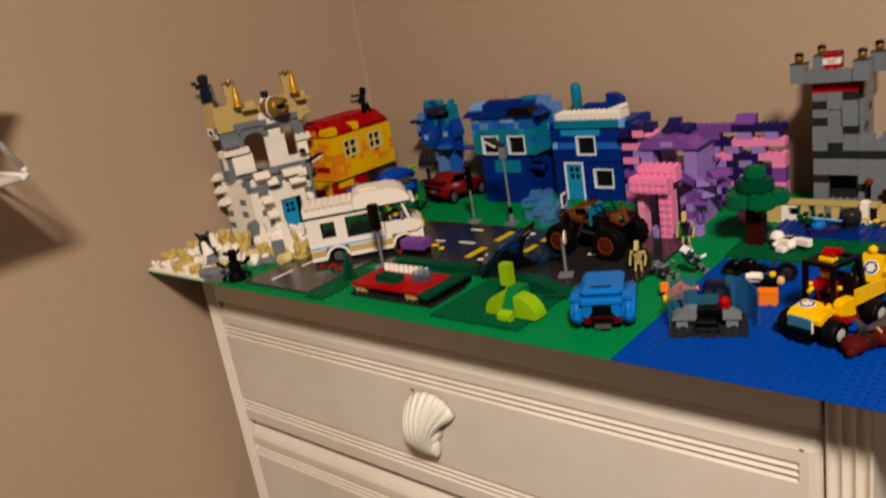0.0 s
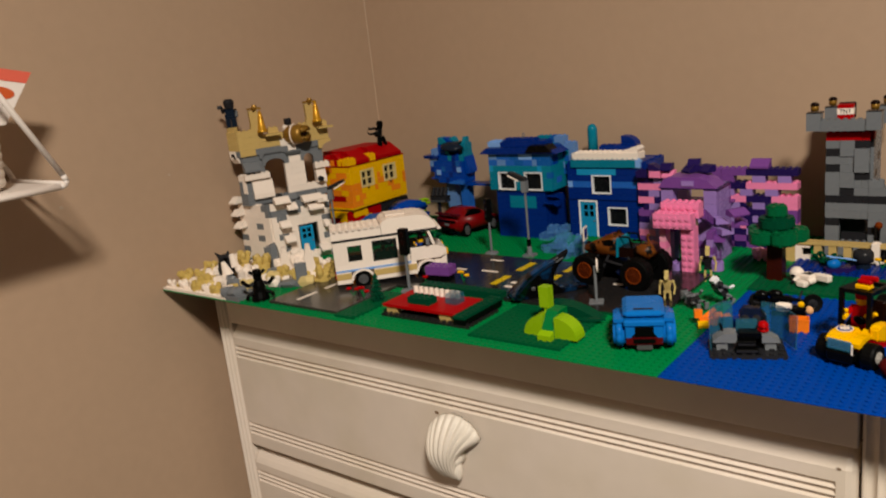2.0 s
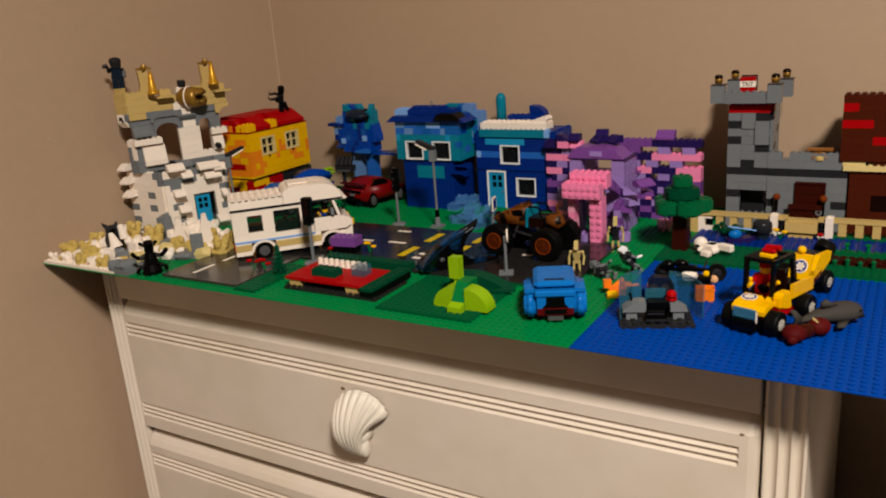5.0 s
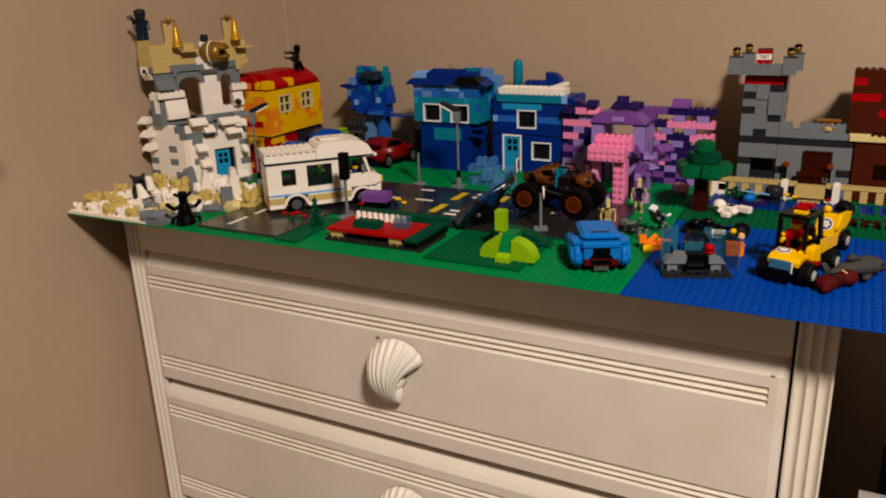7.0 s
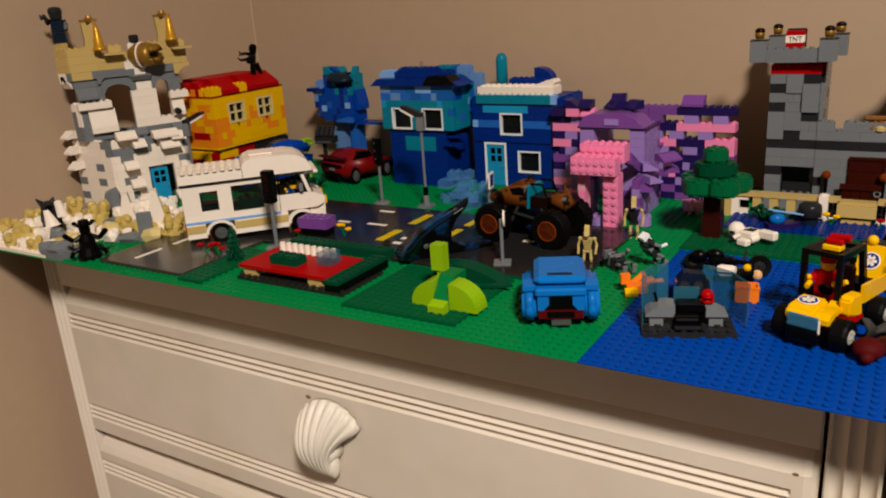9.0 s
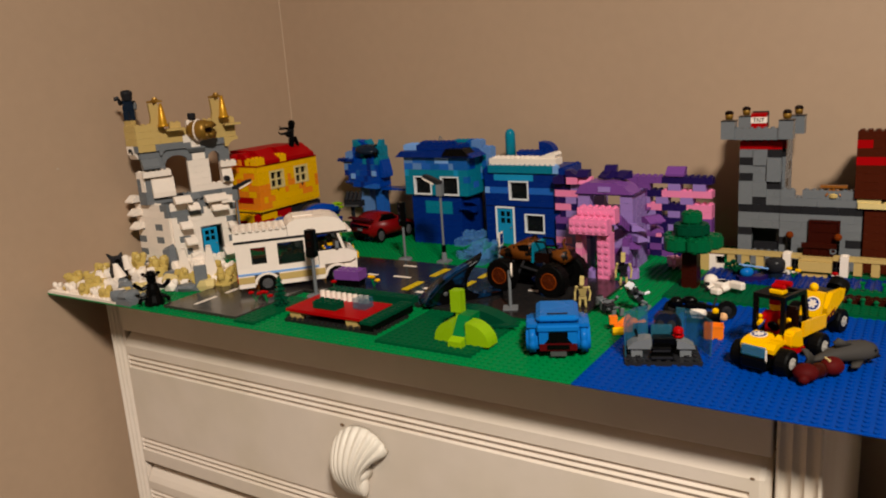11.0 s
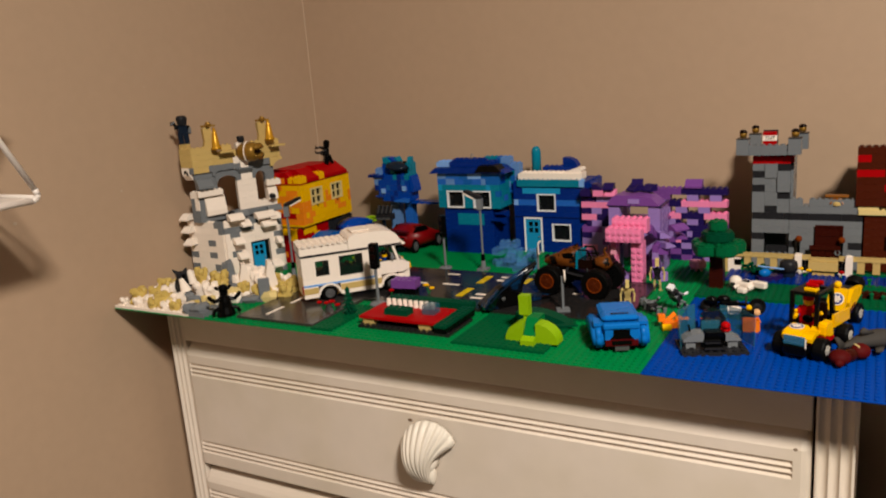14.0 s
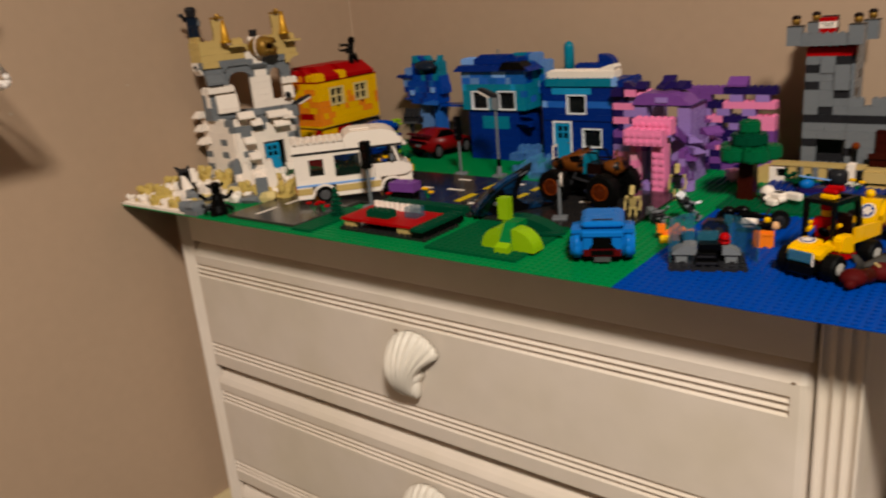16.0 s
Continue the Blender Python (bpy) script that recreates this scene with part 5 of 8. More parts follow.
# white camper van
van = thing("camper_van", 0.2895, 0.0810, Z0 + 0.0045, 47.5, "white toy camper van with tan and blue stripes", "toy van")
van.scale = (1.030, 1.03, 0.97)
W_, L_ = 0.052, 0.146
bm = bmesh.new()
box(bm, 0, 0, 0.007, 0.0195, W_, 0.026)
box(bm, 0.049, 0, 0.007, 0.1055, W_, 0.026)
box(bm, 0.0196, 0.010, 0.016, 0.0489, W_ - 0.010, 0.026)
box(bm, 0.1056, 0.010, 0.012, 0.130, W_ - 0.010, 0.026)
part("chassis", bm, PAL["W"], van)
for y in (0.0, W_ - 0.004):
    for x0, z0, x1, z1 in ((0, 0.026, 0.098, 0.033), (0, 0.033, 0.018, 0.066), (0.036, 0.033, 0.050, 0.066), (0.018, 0.033, 0.036, 0.037), (0.018, 0.059, 0.036, 0.066), (0.050, 0.062, 0.082, 0.066), (0.082, 0.033, 0.0945, 0.066), (0.0945, 0.033, 0.098, 0.0445)):
        part("side_panel", mesh_of((box, x0, y, z0, x1, y + 0.004, z1)), PAL["W"], van)
part("rear_panel", mesh_of((box, 0, 0.004, 0.026, 0.004, W_ - 0.004, 0.066)), PAL["W"], van)
part("floor_pan", mesh_of((box, 0.004, 0.0042, 0.026, 0.132, W_ - 0.0042, 0.029)), PAL["k"], van)
for y in (-0.0006, W_):
    part("stripe", mesh_of((box, 0.0, y, 0.013, 0.0194, y + 0.0006, 0.0215)), PAL["t"], van, "tan side stripe")
    part("stripe", mesh_of((box, 0.0491, y, 0.013, 0.1054, y + 0.0006, 0.0215)), PAL["t"], van, "tan side stripe")
    part("stripe", mesh_of((box, 0.0, y, 0.0235, 0.0984, y + 0.0006, 0.0262)), PAL["l"], van, "light blue side stripe")
part("window_pane", mesh_of((box, 0.018, 0.0012, 0.037, 0.036, 0.0020, 0.059)), GLASSV, van)
part("window_pane", mesh_of((box, 0.050, 0.0012, 0.033, 0.082, 0.0020, 0.062)), GLASSV, van)
part("seat", mesh_of((box, 0.055, 0.020, 0.0292, 0.085, 0.040, 0.040), (studs, 3, 2, 0.056, 0.022, 0.040)), PAL["d"], van, "green seat inside the van")
part("roof_line", mesh_of((box, -0.001, -0.001, 0.0662, 0.137, W_ + 0.001, 0.0690)), PAL["D"], van, "dark grey line below the roof")
bm = bmesh.new()
box(bm, -0.001, -0.001, 0.0692, 0.0635, W_ + 0.001, 0.0810)
studs(bm, 8, 6, 0.0005, 0.002, 0.0810)
for i in range(8):
    tube(bm, (0.0045 + 0.008 * i, -0.001, 0.081), (0.0045 + 0.008 * i, -0.001, 0.0835), 0.0030, 0.0030, 10)
part("roof", bm, PAL["W"], van)
bm = bmesh.new()
prism(bm, [(0.0640, 0.0692), (0.136, 0.0692), (0.1345, 0.076), (0.130, 0.083), (0.123, 0.0875), (0.112, 0.090), (0.074, 0.090), (0.067, 0.087), (0.0640, 0.083)], -0.001, W_ + 0.001, "y")
part("cab_roof", bm, PAL["W"], van)
part("roof_hatch", mesh_of((soft_box, 0.072, 0.012, 0.0902, 0.098, W_ - 0.012, 0.0925, 0.001)), PAL["W"], van)
bm = bmesh.new()
prism(bm, [(0.0988, 0.026), (0.138, 0.026), (0.145, 0.030), (0.146, 0.038), (0.136, 0.043), (0.128, 0.0445), (0.0988, 0.0445)], 0.0, 0.004, "y")
prism(bm, [(0.0988, 0.026), (0.138, 0.026), (0.145, 0.030), (0.146, 0.038), (0.136, 0.043), (0.128, 0.0445), (0.0988, 0.0445)], W_ - 0.004, W_, "y")
prism(bm, [(0.130, 0.010), (0.146, 0.010), (0.147, 0.036), (0.136, 0.043), (0.130, 0.043)], 0.0042, W_ - 0.0042, "y")
part("cab", bm, PAL["W"], van)
part("windscreen", mesh_of((prism, [(0.134, 0.0440), (0.136, 0.0440), (0.127, 0.0660), (0.125, 0.0660)], 0.003, W_ - 0.003, "y")), GLASSV, van)
for y in (0.0, W_ - 0.003):
    part("cab_pillar", mesh_of((prism, [(0.1290, 0.0446), (0.1325, 0.0446), (0.1265, 0.0660), (0.1230, 0.0660)], y, y + 0.003, "y")), PAL["W"], van, "white windscreen pillar")
    part("window_trim", mesh_of((box, 0.0982, y + 0.0008, 0.0446, 0.1288, y + 0.0020, 0.0462), (box, 0.0982, y + 0.0008, 0.0462, 0.0996, y + 0.0020, 0.0660)), PAL["k"], van, "black cab window trim")
part("sun_visor", mesh_of((soft_box, 0.1260, -0.001, 0.0655, 0.1420, W_ + 0.001, 0.0690, 0.0008)), PAL["W"], van)
part("dashboard", mesh_of((box, 0.112, 0.006, 0.0446, 0.126, W_ - 0.006, 0.0475)), PAL["k"], van)
part("mirror", mesh_of((box, 0.120, -0.005, 0.047, 0.124, -0.0005, 0.056), (tube, (0.122, -0.0005, 0.049), (0.122, 0.002, 0.046), 0.001)), PAL["G"], van, "grey wing mirror")
for y in (0.004, W_ - 0.012):
    part("headlight", mesh_of((box, 0.1472, y, 0.028, 0.1490, y + 0.008, 0.036)), PAL["Y"], van)
for x in (0.034, 0.120):
    for y, sd in ((0.0085, -1), (W_ - 0.0085, 1)):
        wheel(van, x, y, 0.0105, 0.0105, 0.008, sd)
    bm = bmesh.new()
    for y0, y1 in ((-0.0012, 0.006), (W_ - 0.006, W_ + 0.0012)):
        pts = [(x + 0.0155 * math.cos(math.pi * k / 12), 0.0105 + 0.0150 * math.sin(math.pi * k / 12)) for k in range(13)]
        pts += [(x + 0.0125 * math.cos(math.pi * k / 12), 0.0105 + 0.0120 * math.sin(math.pi * k / 12)) for k in range(12, -1, -1)]
        prism(bm, pts, y0, y1, "y")
    part("wheel_arch", bm, PAL["W"], van)
part("tail_light", mesh_of((box, -0.0012, 0.002, 0.014, -0.0002, 0.007, 0.024)), PAL["R"], van)

part("bench", mesh_of((box, 0.020, 0.030, 0.0292, 0.048, 0.046, 0.038)), PAL["b"], van, "brown bench inside the van")
part("lamp_knob", mesh_of((tube, (0.066, 0.030, 0.0418), (0.066, 0.030, 0.046), 0.003)), PAL["C"], van)
# black monster truck with a brown spotted body
truck = thing("monster_truck", 0.6265, 0.2405, Z0 + 0.0045, 176, "black monster truck with brown spotted dog-like body", "toy truck")
truck.scale = (0.91, 0.91, 0.91)
for x in (-0.036, 0.036):
    for y, sd in ((0.024, 1), (-0.012, -1)):
        w = wheel(truck, x, y, 0.0205, 0.0205, 0.017, sd, PAL["s"], "wheel", 0.5)
        part("rim_ring", mesh_of((hoop, [(0.0095, 0.0170), (0.0112, 0.0176), (0.0106, 0.0188), (0.0095, 0.0186)], 22)), PAL["x"], w, "orange rim edge")
        bm = bmesh.new()
        for k in range(16):
            a = 2 * math.pi * k / 16
            bx = [(0.0195, -0.0026, 0.002), (0.0211, 0.0026, 0.015)]
            box(bm, bx[0][0], bx[0][1], bx[0][2], bx[1][0], bx[1][1], bx[1][2])
            bmesh.ops.rotate(bm, verts=bm.verts[-8:], cent=(0, 0, 0), matrix=Matrix.Rotation(a, 3, "Z"))
        part("tyre_tread", bm, RUBBER, w)
part("chassis", mesh_of((box, -0.044, -0.016, 0.018, 0.044, 0.016, 0.030), (tube, (-0.036, -0.024, 0.0205), (-0.036, 0.024, 0.0205), 0.003), (tube, (0.036, -0.024, 0.0205), (0.036, 0.024, 0.0205), 0.003)), PAL["k"], truck)
for x in (-0.04, -0.02, 0.02, 0.04):
    for y in (-1, 1):
        part("shock_absorber", mesh_of((tube, (x, y * 0.020, 0.020), (x * 0.7, y * 0.012, 0.038), 0.0018)), PAL["D"], truck)
bm = bmesh.new()
prism(bm, [(0.004, 0.031), (0.030, 0.029), (0.046, 0.033), (0.056, 0.034), (0.057, 0.040), (0.044, 0.0445), (0.034, 0.047), (0.026, 0.0545), (0.012, 0.056), (0.003, 0.052)], -0.017, 0.017, "y")
bmesh.ops.bevel(bm, geom=list(bm.edges), offset=0.003, segments=2, affect="EDGES")
part("body_shell", bm, SPOTTED, truck, "brown dog-head body with black spots", True)
bm = bmesh.new()
prism(bm, [(-0.046, 0.031), (-0.022, 0.031), (-0.020, 0.042), (-0.028, 0.048), (-0.040, 0.049), (-0.047, 0.043)], -0.017, 0.017, "y")
bmesh.ops.bevel(bm, geom=list(bm.edges), offset=0.003, segments=2, affect="EDGES")
part("rear_shell", bm, SPOTTED, truck, "brown tail section with black spots", True)
part("bed", mesh_of((box, -0.021, -0.015, 0.0302, 0.0035, 0.015, 0.043), (tube, (-0.020, -0.0165, 0.046), (0.002, -0.0165, 0.0445), 0.0012)), PAL["n"], truck)
part("tail", mesh_of((path_tube, [(-0.038, 0, 0.048), (-0.034, 0, 0.054), (-0.037, 0, 0.059)], 0.0018)), SPOTTED, truck)
for y in (-0.011, 0.011):
    part("ear", mesh_of((prism, [(0.010, 0.0545), (0.024, 0.0530), (0.012, 0.0600)], y - 0.003, y + 0.003, "y")), SPOTTED, truck)
    part("eye_patch", mesh_of((ball, (0.030, y * 1.25, 0.0475), 0.004, 0.004, 0.003, 8)), PAL["k"], truck)
for sy in (-1, 1):
    part("side_window", mesh_of((prism, [(0.0070, 0.0440), (0.0220, 0.0440), (0.0250, 0.0500), (0.0130, 0.0525), (0.0070, 0.0510)], sy * 0.0171, sy * 0.0176, "y")), PAL["k"], truck, "black side window")
    part("spot", mesh_of((prism, [(0.0400 + 0.0042 * math.cos(k * 0.9), 0.0375 + 0.0028 * math.sin(k * 0.9)) for k in range(7)], sy * 0.0171, sy * 0.0174, "y")), PAL["k"], truck)
    part("exhaust_pipe", mesh_of((path_tube, [(-0.030, sy * 0.0195, 0.026), (-0.006, sy * 0.0205, 0.0265), (0.016, sy * 0.0195, 0.0300)], 0.0019)), PAL["D"], truck)
    part("roll_bar", mesh_of((path_tube, [(-0.019, sy * 0.013, 0.043), (-0.014, sy * 0.012, 0.0560), (0.001, sy * 0.012, 0.0560)], 0.0013)), PAL["k"], truck)
part("nose", mesh_of((ball, (0.0565, 0, 0.0405), 0.0032, 0.0070, 0.0032, 10)), PAL["k"], truck, "black nose", True)
part("grille", mesh_of((box, 0.0440, -0.014, 0.0270, 0.0500, 0.014, 0.0325)), PAL["k"], truck)
bm = bmesh.new()
prism(bm, [(0.0010, 0.030), (0.0036, 0.030), (0.0024, 0.0550), (-0.0002, 0.0545)], -0.0176, 0.0176, "y")
part("collar", bm, PAL["T"], truck, "turquoise collar band")

for ob in list(truck.children):
    if ob.name.split(".")[0] in ("body_shell", "rear_shell", "bed", "tail", "ear", "eye_patch", "collar", "side_window", "spot", "roll_bar", "nose", "grille"):
        ob.matrix_basis = pose(-0.002, 0, 0.004) @ Matrix.Diagonal((0.98, 0.95, 1.04, 1))

# iridescent ramp shaped like a wing
wing = thing("wing_ramp", 0.543, 0.119, Z0 + 0.0045, 53, "shiny dark blue toy wing swept up to a point", "toy wing")
bm = bmesh.new()
prof = [(0.0, 0.001), (-0.002, 0.006), (0.002, 0.017), (0.0135, 0.033), (0.031, 0.046), (0.0485, 0.0545), (0.0595, 0.0615), (0.0580, 0.0550), (0.0500, 0.0430), (0.0465, 0.0300), (0.0480, 0.0180), (0.0570, 0.0100), (0.0700, 0.0060), (0.0950, 0.0040), (0.0950, 0.001)]
layers = []
for k in range(7):                                        # outline carried across, thinner towards the tip and leaning out
    v = -1 + k / 3
    layers.append([bm.verts.new((x, 0.011 - 0.62 * z + v * (0.0115 - 0.155 * z), z * (1 - 0.06 * v * v))) for x, z in prof])
for a, b in zip(layers, layers[1:]):
    for i in range(len(prof)):
        j = (i + 1) % len(prof)
        bm.faces.new((a[i], a[j], b[j], b[i]))
bm.faces.new(layers[0][::-1])
bm.faces.new(layers[-1])
part("wing_shell", bm, SHINYB, wing)


def on_wing(x, z):
    return (x, 0.011 - 0.62 * z - (0.0115 - 0.155 * z) - 0.0004, z * 0.94)


part("white_trim", mesh_of((path_tube, [on_wing(0.036, 0.0440), on_wing(0.047, 0.0500), on_wing(0.0545, 0.0550)], 0.0006)), PAL["G"], wing, "pale trim line")
part("emblem", mesh_of((ball, on_wing(0.022, 0.016), 0.0030, 0.0012, 0.0030, 10)), CHROME, wing)
part("rib", mesh_of((path_tube, [on_wing(0.004, 0.012), on_wing(0.016, 0.028), on_wing(0.030, 0.0400), on_wing(0.046, 0.0500)], 0.0009)), PAL["z"], wing, "raised dark rib")
for k in range(3):
    part("vane", mesh_of((prism, [(0.052 + 0.012 * k, 0.0095 - 0.0022 * k), (0.060 + 0.012 * k, 0.0080 - 0.0022 * k), (0.060 + 0.012 * k, 0.0110 - 0.0022 * k)], 0.0020, 0.0160, "y")), PAL["z"], wing)

# bright blue car seen from behind
car = thing("blue_car", 0.711, 0.0325, Z0, 25, "bright blue toy car with black and dark red tail", "toy car")
CW = 0.0585
bm = bmesh.new()
prism(bm, [(0.004, 0.008), (0.078, 0.008), (0.080, 0.016), (0.066, 0.022), (0.056, 0.031), (0.030, 0.033), (0.006, 0.031), (0.004, 0.024)], 0.012, CW - 0.012, "x")
part("body_shell", bm, PAL["A"], car)
for x0, x1 in ((0.0, 0.0118), (CW - 0.0118, CW)):
    bm = bmesh.new()
    prism(bm, [(0.001, 0.006), (0.080, 0.006), (0.082, 0.014), (0.074, 0.021), (0.050, 0.027), (0.024, 0.031), (0.008, 0.030), (0.0005, 0.018)], x0, x1, "x")
    bmesh.ops.bevel(bm, geom=list(bm.edges), offset=0.0030, segments=3, affect="EDGES")
    part("fender", bm, PAL["A"], car, "", True)
    part("tail_fin", mesh_of((prism, [(0.006, 0.0290), (0.020, 0.0305), (0.020, 0.0335), (0.006, 0.0325)], x0 + 0.001, x1 - 0.001, "x")), PAL["A"], car)
bm = bmesh.new()
soft_box(bm, 0.0095, 0.005, 0.0330, CW - 0.0095, 0.058, 0.0395, 0.0040)
part("roof_panel", bm, PAL["A"], car)
part("roof_slot", mesh_of((box, 0.020, 0.012, 0.0396, CW - 0.020, 0.0155, 0.0400)), PAL["k"], car)
part("spoiler", mesh_of((soft_box, 0.010, 0.0, 0.026, CW - 0.010, 0.010, 0.0325, 0.0015)), PAL["A"], car)
part("tail_recess", mesh_of((box, 0.0122, 0.0025, 0.006, CW - 0.0122, 0.0039, 0.0255)), PAL["k"], car)
part("tail_light", mesh_of((box, 0.0124, 0.0005, 0.0085, CW - 0.0124, 0.0024, 0.0150)), PAL["r"], car, "dark red tail panel")
part("tail_bar", mesh_of((box, 0.0190, -0.0002, 0.0098, CW - 0.0190, 0.0004, 0.0142)), PAL["k"], car)
for x0, x1, sx in ((0.0119, 0.0205, 1), (CW - 0.0205, CW - 0.0119, -1)):
    inner, outer = (x1, x0) if sx > 0 else (x0, x1)
    part("tail_pillar", mesh_of((prism, [(outer, 0.0152), (inner - 0.004 * sx, 0.0152), (inner, 0.0200), (inner, 0.0258), (outer, 0.0258)], 0.0004, 0.0024, "y")), PAL["A"], car)
part("number_plate", mesh_of((box, 0.022, -0.0005, 0.0035, CW - 0.022, 0.0015, 0.0075)), CHROME, car)
for y in (0.018, 0.064):
    wheel(car, 0.0, 0.0, 0.0, 0.0085, 0.008, 1).matrix_basis = pose(CW - 0.0095, y, 0.0085, 0, 90, 0)
    wheel(car, 0.0, 0.0, 0.0, 0.0085, 0.008, 1).matrix_basis = pose(0.0095, y, 0.0085, 0, -90, 0)

# red sports car
red = thing("red_sports_car", 0.2620, 0.4190, Z0, 76, "glossy red toy sports car with a rear spoiler", "toy car")
red.scale = (1.15, 1.75, 1.60)
bm = bmesh.new()
prof = [(-0.036, 0.007), (0.040, 0.006), (0.044, 0.010), (0.040, 0.015), (0.018, 0.019), (0.004, 0.0275), (-0.014, 0.0285), (-0.028, 0.022), (-0.037, 0.0215), (-0.039, 0.014)]
prism(bm, prof, -0.017, 0.017, "y")
for v in bm.verts:
    if v.co.z > 0.0195 and -0.03 < v.co.x < 0.01:
        v.co.y *= 0.72
bmesh.ops.bevel(bm, geom=list(bm.edges), offset=0.0018, segments=2, affect="EDGES")
part("body_shell", bm, surface("red_car_paint", "740408", 0.35, vary=0.04, grain=150, bump=0.005, coat=0.1, spec=0.2), red, "", True)
part("side_window", mesh_of((prism, [(-0.024, 0.0215), (0.010, 0.0215), (0.002, 0.0265), (-0.013, 0.0272)], -0.0150, 0.0150, "y")), PAL["k"], red, "black side windows")
part("rear_panel", mesh_of((box, -0.0398, -0.012, 0.0165, -0.0375, 0.012, 0.0185), (box, -0.0396, -0.010, 0.0075, -0.0372, 0.010, 0.0105)), PAL["k"], red)
part("badge", mesh_of((box, -0.0402, -0.003, 0.0130, -0.0388, 0.003, 0.0150)), PAL["G"], red)
part("spoiler", mesh_of((box, -0.040, -0.016, 0.0235, -0.033, 0.016, 0.0250), (box, -0.038, -0.012, 0.0205, -0.036, -0.010, 0.0236), (box, -0.038, 0.010, 0.0205, -0.036, 0.012, 0.0236)), PAL["r"], red)
for x in (-0.024, 0.026):
    for y, sd in ((-0.0115, -1), (0.0115, 1)):
        wheel(red, x, y, 0.0078, 0.0078, 0.0062, sd)

# yellow rescue buggy with a driver
def badge(parent, x, y, z, rx, ry, rz, r):
    m = pose(x, y, z, rx, ry, rz)
    part("badge", mesh_of((lathe, [(r, 0), (r, 0.0004)], (0, 0, 0), 20)), PAL["W"], parent, "round white and blue badge").matrix_basis = m
    bm = bmesh.new()
    pts = [(r * 0.85 * math.cos(2 * math.pi * k / 20), r * 0.85 * math.sin(2 * math.pi * k / 20)) for k in range(20)]
    prism(bm, pts, 0.0004, 0.0006, "z")
    part("badge_ring", bm, PAL["N"], parent).matrix_basis = m
    bm = bmesh.new()
    for k in range(3):
        box(bm, -r * 0.16, -r * 0.62, 0.0006, r * 0.16, r * 0.62, 0.0009)
        bmesh.ops.rotate(bm, verts=bm.verts[-8:], cent=(0, 0, 0), matrix=Matrix.Rotation(k * math.pi / 3, 3, "Z"))
    part("badge_star", bm, PAL["W"], parent).matrix_basis = m


jeep = thing("rescue_buggy", 0.9135, 0.120, Z0, -107, "yellow and black toy rescue buggy with a roll cage", "toy car")
for x, shift, out in ((0.0306, 0, 0.0137), (-0.0232, 0, 0.0160), (-0.0960, -0.012, 0.0135)):
    for y, sd in ((out + shift, 1), (-out + shift, -1)):
        wheel(jeep, x, y, 0.0112, 0.0114, 0.011, sd, RIMGREY, "wheel", 0.46)
part("chassis", mesh_of((box, -0.048, -0.011, 0.008, 0.0425, 0.011, 0.0142), (prism, [(-0.0482, -0.011), (-0.0482, 0.011), (-0.104, -0.002), (-0.104, -0.022)], 0.008, 0.014, "z")), PAL["k"], jeep)
part("bumper", mesh_of((soft_box, 0.0426, -0.0125, 0.0055, 0.0460, 0.0100, 0.0145, 0.001)), PAL["k"], jeep)
bm = bmesh.new()
prism(bm, [(0.0165, 0.0180), (0.0415, 0.0180), (0.0425, 0.0225), (0.0405, 0.0262), (0.0345, 0.0285), (0.0165, 0.0292)], -0.0155, 0.0030, "y")
bmesh.ops.bevel(bm, geom=list(bm.edges), offset=0.0016, segments=2, affect="EDGES")
part("bonnet", bm, PAL["Y"], jeep)
bm = bmesh.new()                                          # mudguard dips behind the lamp and turns up at its back corner
prism(bm, [(0.0400, 0.0190), (0.0400, 0.0225), (0.0350, 0.0258), (0.0280, 0.0262), (0.0190, 0.0254), (0.0130, 0.0272), (0.0125, 0.0252), (0.0200, 0.0230), (0.0300, 0.0225), (0.0360, 0.0190)], 0.0032, 0.0135, "y")
part("mudguard", bm, PAL["Y"], jeep)
part("red_bracket", mesh_of((box, 0.0165, 0.0032, 0.0145, 0.0360, 0.0120, 0.0188)), PAL["r"], jeep, "dark red bracket under the mudguard")
part("grille", mesh_of((box, 0.0428, -0.0118, 0.0165, 0.0434, 0.0080, 0.0246)), PAL["l"], jeep)
part("headlight", mesh_of((soft_box, 0.0436, -0.0122, 0.0160, 0.0462, 0.0086, 0.0252, 0.0008)), CLEARB, jeep, "clear light blue lamps")
part("white_peg", mesh_of((box, 0.0436, 0.0088, 0.0110, 0.0450, 0.0098, 0.0230)), PAL["W"], jeep)
badge(jeep, 0.0270, -0.0062, 0.0291, 0, 3, 0, 0.0070)
bm = bmesh.new()
prism(bm, [(0.0190, 0.0205), (0.0188, 0.0310), (0.0150, 0.0340), (0.0005, 0.0325), (-0.0030, 0.0155), (0.0050, 0.0160)], 0.0105, 0.0186, "y")
bmesh.ops.bevel(bm, geom=list(bm.edges), offset=0.0012, segments=2, affect="EDGES")
part("cab_side", bm, PAL["Y"], jeep)
part("side_panel", mesh_of((prism, [(-0.0012, 0.0373), (-0.0435, 0.0338), (-0.0435, 0.0218), (-0.0012, 0.0240)], 0.0166, 0.0190, "y")), PAL["Y"], jeep, "flat yellow side plate")
part("sill", mesh_of((prism, [(-0.0060, 0.0120), (0.0190, 0.0120), (0.0200, 0.0200), (0.0040, 0.0158), (-0.0050, 0.0150)], 0.0020, 0.0183, "y")), PAL["R"], jeep)
